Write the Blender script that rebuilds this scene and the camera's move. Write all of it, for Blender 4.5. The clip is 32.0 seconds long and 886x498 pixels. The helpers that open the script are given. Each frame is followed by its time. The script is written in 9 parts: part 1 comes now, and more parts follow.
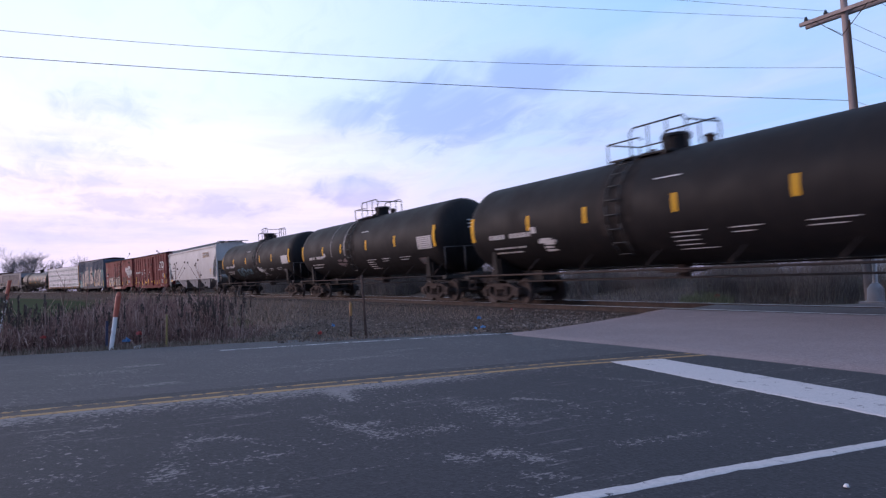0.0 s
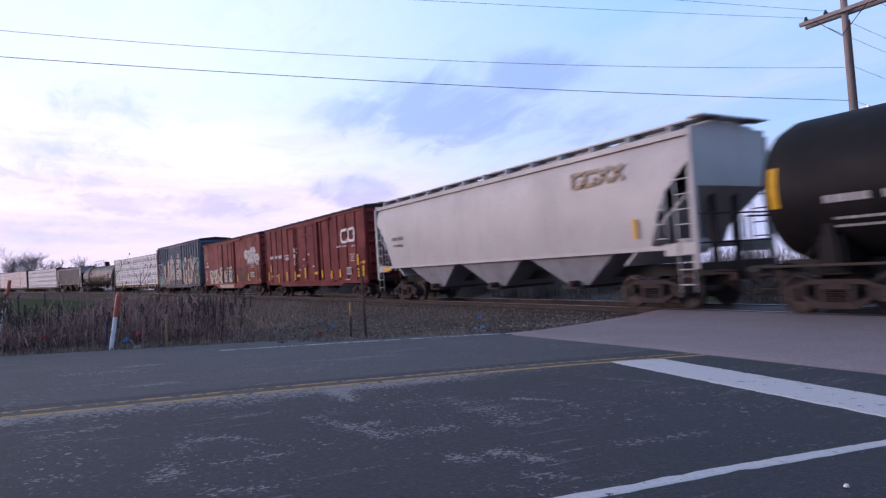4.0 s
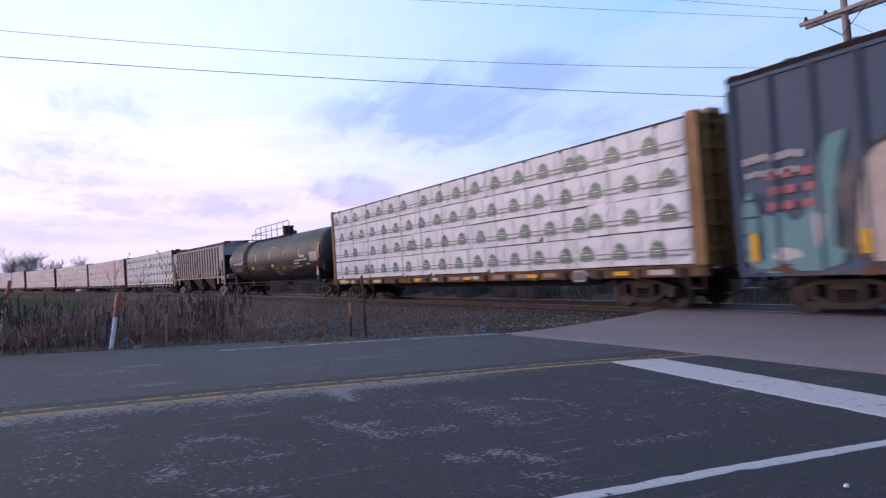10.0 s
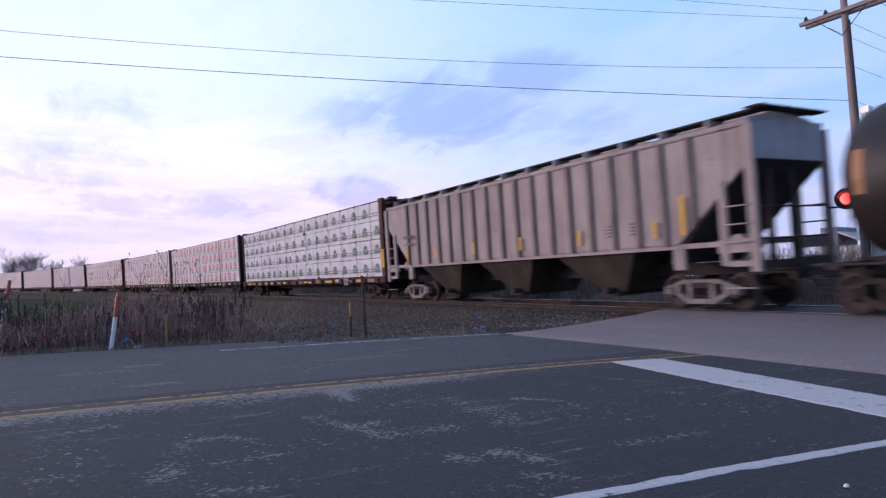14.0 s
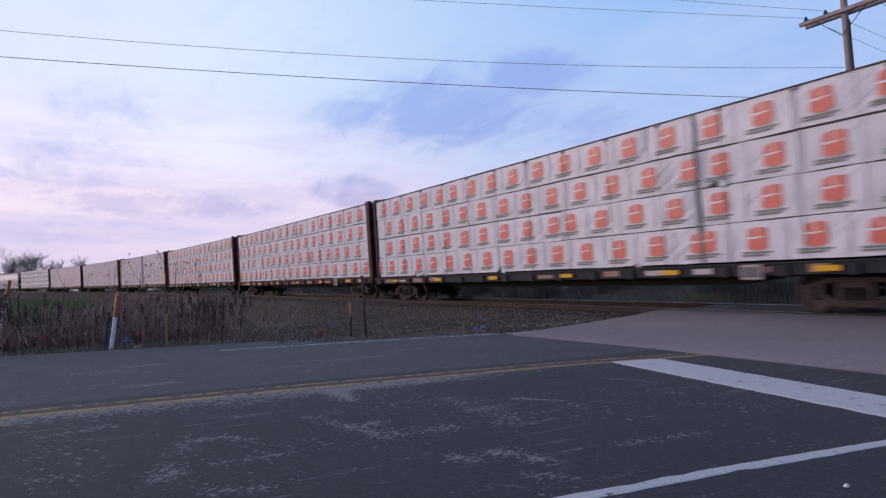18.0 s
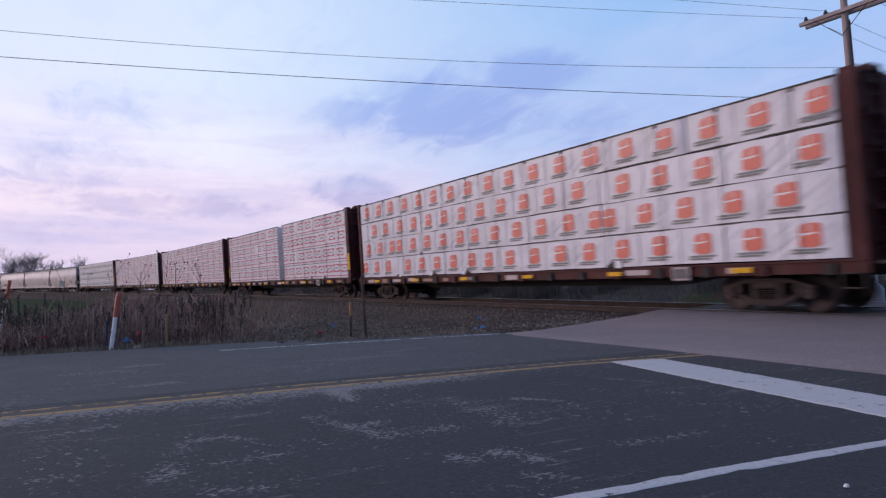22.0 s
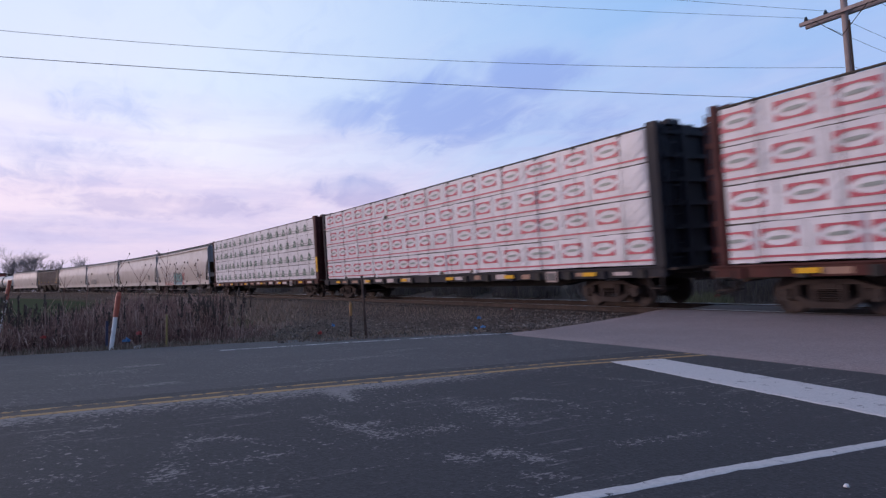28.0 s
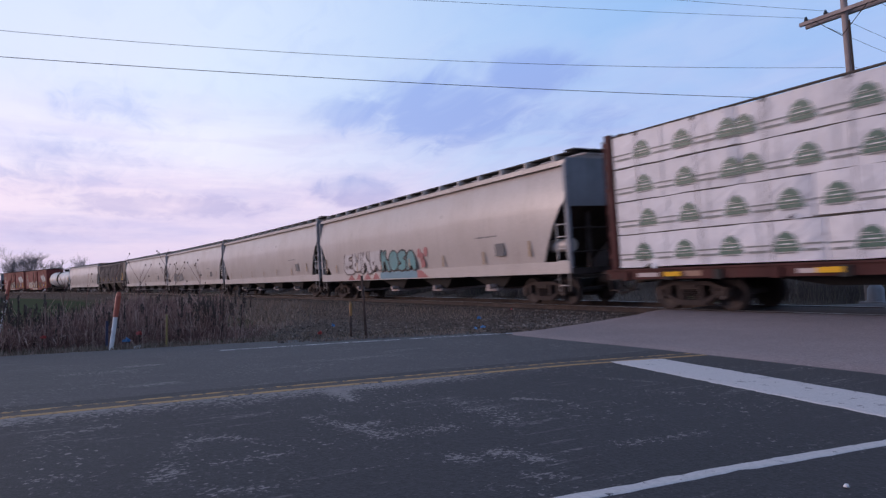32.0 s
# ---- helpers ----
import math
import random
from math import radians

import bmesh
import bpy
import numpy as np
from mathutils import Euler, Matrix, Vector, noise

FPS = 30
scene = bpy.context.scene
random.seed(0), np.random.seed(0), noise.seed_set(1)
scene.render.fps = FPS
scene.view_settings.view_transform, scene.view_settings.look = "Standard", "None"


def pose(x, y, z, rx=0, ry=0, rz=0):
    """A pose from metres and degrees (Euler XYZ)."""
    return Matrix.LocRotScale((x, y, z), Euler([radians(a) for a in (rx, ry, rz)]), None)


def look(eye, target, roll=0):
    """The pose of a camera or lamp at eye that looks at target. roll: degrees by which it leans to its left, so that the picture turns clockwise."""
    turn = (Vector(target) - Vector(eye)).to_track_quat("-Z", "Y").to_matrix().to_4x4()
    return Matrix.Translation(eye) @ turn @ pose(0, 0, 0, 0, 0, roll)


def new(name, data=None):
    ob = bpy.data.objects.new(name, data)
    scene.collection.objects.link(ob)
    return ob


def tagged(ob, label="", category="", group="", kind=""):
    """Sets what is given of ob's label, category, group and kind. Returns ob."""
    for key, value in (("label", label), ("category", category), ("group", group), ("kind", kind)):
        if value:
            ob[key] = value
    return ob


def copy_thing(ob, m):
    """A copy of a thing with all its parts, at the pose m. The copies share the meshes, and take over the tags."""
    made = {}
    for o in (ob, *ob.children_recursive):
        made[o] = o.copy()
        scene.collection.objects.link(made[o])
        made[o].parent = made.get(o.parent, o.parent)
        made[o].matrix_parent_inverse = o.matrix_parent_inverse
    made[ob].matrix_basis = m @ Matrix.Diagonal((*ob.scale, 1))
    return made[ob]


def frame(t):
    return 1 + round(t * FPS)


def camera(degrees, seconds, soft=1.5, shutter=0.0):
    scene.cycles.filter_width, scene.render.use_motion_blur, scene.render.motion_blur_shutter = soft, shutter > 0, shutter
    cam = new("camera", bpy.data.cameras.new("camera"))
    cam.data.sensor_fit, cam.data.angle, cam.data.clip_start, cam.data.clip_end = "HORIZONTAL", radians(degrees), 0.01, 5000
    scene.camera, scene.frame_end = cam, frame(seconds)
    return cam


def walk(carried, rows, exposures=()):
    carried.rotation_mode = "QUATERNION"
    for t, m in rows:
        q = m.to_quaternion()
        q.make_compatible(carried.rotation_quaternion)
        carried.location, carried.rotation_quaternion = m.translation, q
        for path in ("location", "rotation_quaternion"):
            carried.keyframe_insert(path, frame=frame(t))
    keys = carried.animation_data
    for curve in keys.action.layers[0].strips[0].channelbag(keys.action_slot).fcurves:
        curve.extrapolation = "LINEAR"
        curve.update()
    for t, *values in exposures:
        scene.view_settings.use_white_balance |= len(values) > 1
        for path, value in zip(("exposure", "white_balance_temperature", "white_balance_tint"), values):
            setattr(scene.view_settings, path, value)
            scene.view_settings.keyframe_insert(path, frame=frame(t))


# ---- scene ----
# Metres; z = 0 is the rail head at the track's centre line; the train runs towards +x.
EYE = Vector((0.0, 0.0, 0.678))
YAW, TILT, ROLL = 0.539, 0.0559, -0.0154
cam = camera(69.13, 32.0, soft=1.3, shutter=0.5)
AIM = Vector((-math.cos(YAW) * math.cos(TILT), math.sin(YAW) * math.cos(TILT), math.sin(TILT)))
STAND = look(EYE, EYE + AIM * 10, math.degrees(ROLL))
walk(cam, [(0.0, STAND), (32.0, STAND)], exposures=[(0.0, 0.15, 6230, 17), (10.3, 0.15, 6260, 16), (11.3, -0.1, 6280, 17), (12.0, -0.08, 6280, 17), (12.7, 0.05, 6230, 17), (14.4, 0.12, 6250, 16), (16.8, -0.18, 6380, 16), (32.0, -0.18, 6380, 16)])

# ---- plan of the line ----
TRACK_Y = 14.327          # distance of the track's centre line
BEND, BEND_FROM = 0.0017346, -20.645   # curve towards the camera's side behind this point
BANK, GRADE = 0.0581, -0.0028
ROAD_Z = -0.172


def rail_line(s):
    """Place on the centre line at rail level, and the heading there."""
    z = GRADE * min(s, 0.0)
    if s >= BEND_FROM:
        return Vector((s, TRACK_Y, z)), 0.0
    a = BEND * (BEND_FROM - s)
    return Vector((BEND_FROM - math.sin(a) / BEND, TRACK_Y - (1 - math.cos(a)) / BEND, z)), a


def beside(s, lat, z=0.0):
    """A point beside the line in the banked plane of the track."""
    c, a = rail_line(s)
    y, zz = lat * math.cos(BANK) - z * math.sin(BANK), lat * math.sin(BANK) + z * math.cos(BANK)
    return c + Vector((-math.sin(a) * y, math.cos(a) * y, zz))


def flat(s, lat, z):
    """A point beside the line without the bank."""
    c, a = rail_line(s)
    return Vector((c.x - math.sin(a) * lat, c.y + math.cos(a) * lat, z))


def advance(t):
    """How far the train has come at t seconds."""
    return 11.55 * (t - 20.5) - 0.0075 * (t - 20.5) ** 2


def car_pose(q, half, t):
    s = q + advance(t)
    a, b = rail_line(s - half)[0], rail_line(s + half)[0]
    d = b - a
    return Matrix.Translation((a + b) / 2) @ Matrix.Rotation(math.atan2(d.y, d.x), 4, "Z") @ Matrix.Rotation(BANK, 4, "X")


# ---- sky and sun ----
def lin(r, g, b):
    return tuple(((c / 255) / 12.92 if c / 255 <= 0.04045 else ((c / 255 + 0.055) / 1.055) ** 2.4) for c in (r, g, b)) + (1.0,)


SUN_TO = Vector((-0.62, -0.76, 0.20)).normalized()
world = bpy.data.worlds.new("evening_sky")
scene.world = world
world.use_nodes = True
wt = world.node_tree
wt.nodes.clear()


def wnode(kind, **sets):
    n = wt.nodes.new(kind)
    for key, value in sets.items():
        n.inputs[key.replace("_", " ")].default_value = value
    return n


def wmath(op, a, b=None, clamp=False):
    n = wt.nodes.new("ShaderNodeMath")
    n.operation, n.use_clamp = op, clamp
    for i, v in enumerate((a, b)):
        if v is None:
            continue
        if isinstance(v, (int, float)):
            n.inputs[i].default_value = v
        else:
            wt.links.new(v, n.inputs[i])
    return n.outputs[0]


def wmix(fac, a, b):
    n = wt.nodes.new("ShaderNodeMix")
    n.data_type = "RGBA"
    for i, v in ((0, fac), (6, a), (7, b)):
        if isinstance(v, (int, float, tuple)):
            n.inputs[i].default_value = v
        else:
            wt.links.new(v, n.inputs[i])
    return n.outputs[2]


def wramp(fac, stops):
    n = wt.nodes.new("ShaderNodeValToRGB")
    n.color_ramp.interpolation = "LINEAR" if len(stops) == 2 else "EASE"
    while len(n.color_ramp.elements) < len(stops):
        n.color_ramp.elements.new(0.5)
    for e, (at, col) in zip(n.color_ramp.elements, stops):
        e.position, e.color = at, col
    wt.links.new(fac, n.inputs[0])
    return n.outputs[0]


def wdot(vec, to):
    n = wt.nodes.new("ShaderNodeVectorMath")
    n.operation = "DOT_PRODUCT"
    wt.links.new(vec, n.inputs[0])
    n.inputs[1].default_value = to
    return n.outputs["Value"]


way = wt.nodes.new("ShaderNodeTexCoord").outputs["Generated"]
axes = wt.nodes.new("ShaderNodeSeparateXYZ")
wt.links.new(way, axes.inputs[0])
up = wmath("MAXIMUM", axes.outputs[2], 0.0)
# clear sky: pale lilac at the horizon, blue above
clear = wramp(up, [(0.0, lin(192, 192, 230)), (0.10, lin(176, 196, 240)), (0.22, lin(160, 199, 248)), (0.40, lin(150, 198, 250)), (0.62, lin(136, 174, 222)), (1.0, lin(138, 164, 204))])
# the veil of high cloud that the set sun lights, strongest towards it
toward = wmath("MAXIMUM", wdot(way, Vector((-0.965, 0.02, 0.27)).normalized()), 0.0)
glow = wmath("POWER", toward, 6.0)
veil = wmix(wmath("MULTIPLY", glow, 1.0, True), clear, wramp(up, [(0.0, lin(204, 198, 233)), (0.06, lin(238, 220, 240)), (0.13, lin(255, 238, 247)), (0.20, lin(246, 246, 255)), (0.29, lin(226, 240, 255))]))
# long level streaks of lilac between the pink ones, low in the sky
level = wt.nodes.new("ShaderNodeMapping")
level.inputs["Scale"].default_value = (1.6, 1.6, 15.0)
level.inputs["Rotation"].default_value = (0.05, 0.04, 0)
wt.links.new(way, level.inputs[0])
bars = wnode("ShaderNodeTexNoise", Scale=2.2, Detail=6.0, Roughness=0.55)
wt.links.new(level.outputs[0], bars.inputs["Vector"])
lowsky = wramp(up, [(0.0, (0.3, 0.3, 0.3, 1)), (0.08, (1, 1, 1, 1)), (0.17, (0.7, 0.7, 0.7, 1)), (0.30, (0, 0, 0, 1))])
veil = wmix(wmath("MULTIPLY", wramp(bars.outputs[0], [(0.46, (0, 0, 0, 1)), (0.64, (1, 1, 1, 1))]), wmath("MULTIPLY", lowsky, 0.62)), veil, lin(196, 194, 234))
# streaks of cloud: flattened by projecting the way onto a high plane
high = wmath("ADD", up, 0.16)
plane = wt.nodes.new("ShaderNodeCombineXYZ")
wt.links.new(wmath("DIVIDE", axes.outputs[0], high), plane.inputs[0])
wt.links.new(wmath("DIVIDE", axes.outputs[1], high), plane.inputs[1])
plane.inputs[2].default_value = 3.1


def cloud(scale, detail, rough, off):
    m = wt.nodes.new("ShaderNodeMapping")
    m.inputs["Location"].default_value = off
    m.inputs["Rotation"].default_value = (0, 0, 0.5)
    m.inputs["Scale"].default_value = (0.8, 1.4, 1)
    wt.links.new(plane.outputs[0], m.inputs[0])
    n = wnode("ShaderNodeTexNoise", Scale=scale, Detail=detail, Roughness=rough)
    n.inputs["Distortion"].default_value = 0.9
    wt.links.new(m.outputs[0], n.inputs["Vector"])
    return n.outputs[0]


def bank_of(to, wide, tall):
    """A soft cloud bank round a way in the sky, from 1 in its middle to 0."""
    sub_ = wt.nodes.new("ShaderNodeVectorMath")
    sub_.operation = "SUBTRACT"
    wt.links.new(way, sub_.inputs[0])
    sub_.inputs[1].default_value = Vector(to).normalized()
    mul = wt.nodes.new("ShaderNodeVectorMath")
    mul.operation = "MULTIPLY"
    wt.links.new(sub_.outputs[0], mul.inputs[0])
    mul.inputs[1].default_value = (1 / wide, 1 / wide, 1 / tall)
    ln = wt.nodes.new("ShaderNodeVectorMath")
    ln.operation = "LENGTH"
    wt.links.new(mul.outputs[0], ln.inputs[0])
    return wmath("SUBTRACT", 1.0, ln.outputs["Value"], True)


white = wramp(cloud(0.9, 7.0, 0.55, (3.0, 1.0, 0)), [(0.42, (0, 0, 0, 1)), (0.62, (1, 1, 1, 1))])
wisp = cloud(2.1, 5.0, 0.52, (7.7, 2.2, 0))
fleck = cloud(6.5, 6.0, 0.58, (1.3, 5.2, 0))
banks = None
for to, wide, tall, k in (((-0.919, 0.385, 0.269), 0.13, 0.045, 1.0), ((-0.842, 0.514, 0.272), 0.20, 0.085, 1.02), ((-0.776, 0.618, 0.327), 0.14, 0.05, 1.0), ((-0.921, 0.395, 0.147), 0.085, 0.03, 1.7), ((-1.101, 0.080, 0.279), 0.15, 0.045, 0.62), ((-1.147, 0.009, 0.219), 0.22, 0.04, 0.5), ((-1.076, 0.139, 0.129), 0.20, 0.026, 1.15), ((-1.177, -0.036, 0.181), 0.20, 0.045, 0.6), ((-1.199, -0.065, 0.102), 0.18, 0.03, 0.8), ((-0.747, 0.672, 0.25), 0.2, 0.05, 0.6), ((0.3, -0.9, 0.4), 0.5, 0.2, 0.8), ((0.9, 0.3, 0.35), 0.5, 0.2, 0.8)):
    one = wmath("MULTIPLY", bank_of(to, wide, tall), k)
    banks = one if banks is None else wmath("MAXIMUM", banks, one)
grey = wmath("MULTIPLY", wramp(wmath("ADD", wmath("ADD", banks, wmath("MULTIPLY", wisp, 0.5)), wmath("MULTIPLY", wmath("SUBTRACT", fleck, 0.5), 1.0)), [(0.22, (0, 0, 0, 1)), (0.42, (0.14, 0.14, 0.14, 1)), (1.1, (1, 1, 1, 1))]), wramp(wisp, [(0.30, (0.25, 0.25, 0.25, 1)), (0.60, (1, 1, 1, 1))]))
sky1 = wmix(wmath("MULTIPLY", white, 0.32), veil, wramp(up, [(0.0, lin(226, 210, 238)), (0.12, lin(246, 220, 242)), (0.2, lin(232, 226, 253)), (0.5, lin(200, 226, 255))]))
sky2 = wmix(wmath("MULTIPLY", wmath("MULTIPLY", grey, 1.0), wmath("SUBTRACT", 1.0, wmath("MULTIPLY", wmath("POWER", toward, 14.0), 0.45))), sky1, wramp(up, [(0.0, lin(192, 182, 222)), (0.12, lin(188, 182, 222)), (0.17, lin(172, 182, 228)), (0.24, lin(158, 182, 238)), (0.4, lin(156, 188, 245))]))
cloudy = wt.nodes.new("ShaderNodeBackground")
cloudy.inputs[1].default_value = 1.0
brighter = wt.nodes.new("ShaderNodeVectorMath")
brighter.operation = "SCALE"
wt.links.new(sky2, brighter.inputs[0])
wt.links.new(wmath("ADD", 1.0, wmath("MULTIPLY", glow, 0.09)), brighter.inputs["Scale"])
wt.links.new(brighter.outputs[0], cloudy.inputs[0])
nishita = wt.nodes.new("ShaderNodeTexSky")
nishita.sky_type, nishita.sun_disc = "NISHITA", False
nishita.sun_elevation, nishita.sun_rotation = math.asin(SUN_TO.z), math.atan2(SUN_TO.x, SUN_TO.y)
air = wt.nodes.new("ShaderNodeBackground")
air.inputs[1].default_value = 0.012
wt.links.new(nishita.outputs[0], air.inputs[0])
both = wt.nodes.new("ShaderNodeAddShader")
wt.links.new(cloudy.outputs[0], both.inputs[0])
wt.links.new(air.outputs[0], both.inputs[1])
wout = wt.nodes.new("ShaderNodeOutputWorld")
wt.links.new(both.outputs[0], wout.inputs[0])

sun = new("sun", bpy.data.lights.new("sun", "SUN"))
sun.data.energy, sun.data.angle, sun.data.color = 1.8, radians(24), (1.0, 0.74, 0.66)
sun.matrix_world = look(SUN_TO * 100, (0, 0, 0))
# ---- materials ----
def shader(name):
    m = bpy.data.materials.new(name)
    m.use_nodes = True
    nt = m.node_tree
    b = nt.nodes["Principled BSDF"]
    return m, nt, b


def nz(nt, vec, scale, detail=4.0, rough=0.55, stretch=None, loc=(0, 0, 0)):
    if stretch or loc != (0, 0, 0):
        mp = nt.nodes.new("ShaderNodeMapping")
        mp.inputs["Scale"].default_value = stretch or (1, 1, 1)
        mp.inputs["Location"].default_value = loc
        nt.links.new(vec, mp.inputs[0])
        vec = mp.outputs[0]
    n = nt.nodes.new("ShaderNodeTexNoise")
    n.inputs["Scale"].default_value, n.inputs["Detail"].default_value, n.inputs["Roughness"].default_value = scale, detail, rough
    nt.links.new(vec, n.inputs["Vector"])
    return n.outputs[0]


def ramp(nt, fac, stops):
    n = nt.nodes.new("ShaderNodeValToRGB")
    while len(n.color_ramp.elements) < len(stops):
        n.color_ramp.elements.new(0.5)
    for e, (at, col) in zip(n.color_ramp.elements, stops):
        e.position = at
        e.color = (col, col, col, 1) if isinstance(col, (int, float)) else (*col[:3], 1)
    nt.links.new(fac, n.inputs[0])
    return n.outputs[0]


def mixc(nt, fac, a, b, blend="MIX"):
    n = nt.nodes.new("ShaderNodeMix")
    n.data_type, n.blend_type = "RGBA", blend
    for i, v in ((0, fac), (6, a), (7, b)):
        if isinstance(v, (int, float)):
            n.inputs[i].default_value = v
        elif isinstance(v, tuple):
            n.inputs[i].default_value = (*v[:3], 1)
        else:
            nt.links.new(v, n.inputs[i])
    return n.outputs[2]


def bumped(nt, b, height, strength, dist=0.02):
    n = nt.nodes.new("ShaderNodeBump")
    n.inputs["Strength"].default_value, n.inputs["Distance"].default_value = strength, dist
    nt.links.new(height, n.inputs["Height"])
    nt.links.new(n.outputs[0], b.inputs["Normal"])


def surf(name, c1, c2, scale=2.0, rough=0.6, metal=0.0, gloss=0.4, grain=40.0, bump=0.15, streak=0.0, c3=None, cover=0.62, per_object=0.0):
    """Weathered surface: a large blotch mix, fine grain, and streaks that run down."""
    m, nt, b = shader(name)
    co = nt.nodes.new("ShaderNodeTexCoord").outputs["Object"]
    big = nz(nt, co, scale, 6.0, 0.6)
    col = mixc(nt, ramp(nt, big, [(0.35, 0.0), (0.68, 1.0)]), c1, c2)
    if streak:
        st = nz(nt, co, 3.0, 5.0, 0.6, stretch=(1.6, 1.6, 0.12))
        col = mixc(nt, ramp(nt, st, [(0.5, 0.0), (0.75, streak)]), col, c3 or c2)
    if c3 is not None:
        sp = nz(nt, co, scale * 3.1, 8.0, 0.7, loc=(4, 7, 1))
        col = mixc(nt, ramp(nt, sp, [(cover, 0.0), (cover + 0.1, 0.8)]), col, c3)
    fine = nz(nt, co, grain, 3.0, 0.6)
    col = mixc(nt, 0.35, col, ramp(nt, fine, [(0.25, 0.35), (0.75, 1.0)]), "MULTIPLY")
    if per_object:
        r = nt.nodes.new("ShaderNodeObjectInfo").outputs["Random"]
        col = mixc(nt, 1.0, col, ramp(nt, r, [(0.0, 1.0 - per_object), (1.0, 1.0)]), "MULTIPLY")
    nt.links.new(col, b.inputs["Base Color"])
    b.inputs["Metallic"].default_value = metal
    b.inputs["Specular IOR Level"].default_value = gloss
    nt.links.new(ramp(nt, big, [(0.3, max(rough - 0.1, 0.05)), (0.7, min(rough + 0.12, 1.0))]), b.inputs["Roughness"])
    if bump:
        bumped(nt, b, fine, bump, 0.01)
    return m


def plain(name, c, rough=0.5, metal=0.0, emit=0.0):
    m, nt, b = shader(name)
    co = nt.nodes.new("ShaderNodeTexCoord").outputs["Object"]
    col = mixc(nt, 0.4, c, ramp(nt, nz(nt, co, 9.0, 5.0, 0.65), [(0.3, 0.45), (0.65, 1.0)]), "MULTIPLY")
    nt.links.new(col, b.inputs["Base Color"])
    b.inputs["Roughness"].default_value, b.inputs["Metallic"].default_value = rough, metal
    if emit:
        b.inputs["Emission Color"].default_value = (*c[:3], 1)
        b.inputs["Emission Strength"].default_value = emit
    return m


M_TANK = surf("black_tank_paint", (0.0076, 0.0068, 0.0082), (0.0120, 0.0102, 0.0112), 0.9, 0.62, gloss=0.17, grain=30, bump=0.05, streak=0.6, c3=(0.024, 0.018, 0.0165), cover=0.66)
M_TANK_BROWN = surf("sooty_brown_tank_paint", (0.0165, 0.0122, 0.0112), (0.035, 0.0245, 0.021), 0.6, 0.54, gloss=0.44, grain=30, bump=0.05, streak=0.6, c3=(0.034, 0.025, 0.021), cover=0.7)
M_TANK_WHITE = surf("white_tank_paint", (0.62, 0.60, 0.60), (0.45, 0.42, 0.42), 0.7, 0.45, streak=0.4, c3=(0.25, 0.2, 0.18))
M_STEEL = surf("grimy_running_gear", (0.046, 0.035, 0.032), (0.078, 0.058, 0.051), 4.0, 0.8, gloss=0.1, grain=60, bump=0.2, c3=(0.12, 0.085, 0.07), cover=0.72)
M_TRUCK_LIGHT = surf("pale_dusty_truck_steel", (0.30, 0.26, 0.24), (0.17, 0.14, 0.125), 4.0, 0.8, c3=(0.10, 0.07, 0.05), cover=0.66)
M_WHEEL = surf("rusty_wheel_steel", (0.036, 0.026, 0.0245), (0.060, 0.042, 0.038), 5.0, 0.65, metal=0.2)
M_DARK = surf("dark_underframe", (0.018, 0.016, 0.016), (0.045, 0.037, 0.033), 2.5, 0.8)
M_RED = surf("faded_red_boxcar_paint", (0.195, 0.031, 0.031), (0.132, 0.026, 0.026), 0.9, 0.65, gloss=0.14, grain=35, bump=0.1, streak=0.75, c3=(0.075, 0.030, 0.028), cover=0.60)
M_RED2 = surf("sun_bleached_red_boxcar_paint", (0.245, 0.058, 0.050), (0.175, 0.044, 0.039), 0.8, 0.65, gloss=0.14, grain=35, bump=0.1, streak=0.8, c3=(0.085, 0.038, 0.034), cover=0.58)
M_RUST = surf("flaking_rust", (0.20, 0.085, 0.045), (0.11, 0.05, 0.033), 6.0, 0.85, gloss=0.1, c3=(0.06, 0.035, 0.028))
M_RUST_ROOF = surf("dark_rusty_roof", (0.030, 0.019, 0.020), (0.046, 0.024, 0.023), 1.2, 0.8, gloss=0.1, c3=(0.02, 0.017, 0.018))
M_BLUE = surf("weathered_slate_blue_paint", (0.060, 0.088, 0.140), (0.085, 0.108, 0.150), 0.9, 0.6, gloss=0.25, streak=0.6, c3=(0.095, 0.092, 0.098), cover=0.64)
M_HOPPER = surf("light_grey_hopper_paint", (0.51, 0.485, 0.475), (0.43, 0.40, 0.39), 0.5, 0.5, grain=25, bump=0.03, streak=0.35, c3=(0.36, 0.31, 0.28), cover=0.72)
M_HOPPER_W = surf("dusty_beige_hopper_paint", (0.54, 0.47, 0.43), (0.46, 0.39, 0.352), 0.4, 0.36, grain=25, bump=0.03, streak=0.35, c3=(0.36, 0.29, 0.25), cover=0.72)
M_HOPPER_G = surf("dusty_grey_brown_hopper_paint", (0.43, 0.345, 0.322), (0.33, 0.262, 0.245), 0.7, 0.65, grain=25, bump=0.05, streak=0.65, c3=(0.17, 0.125, 0.11), cover=0.62)
M_HOPPER_P = surf("brown_stained_side_posts", (0.25, 0.19, 0.172), (0.17, 0.13, 0.118), 0.9, 0.7, streak=0.5, c3=(0.11, 0.085, 0.075))
M_POCKET = surf("dark_olive_grime_and_bay_shade", (0.072, 0.0561, 0.0444), (0.0446, 0.0342, 0.029), 1.4, 0.8, gloss=0.1, streak=0.5, c3=(0.035, 0.028, 0.022))
M_DARKBROWN = surf("dark_brown_grimy_hopper_paint", (0.105, 0.080, 0.074), (0.070, 0.054, 0.050), 0.8, 0.65, streak=0.5, c3=(0.045, 0.036, 0.034))
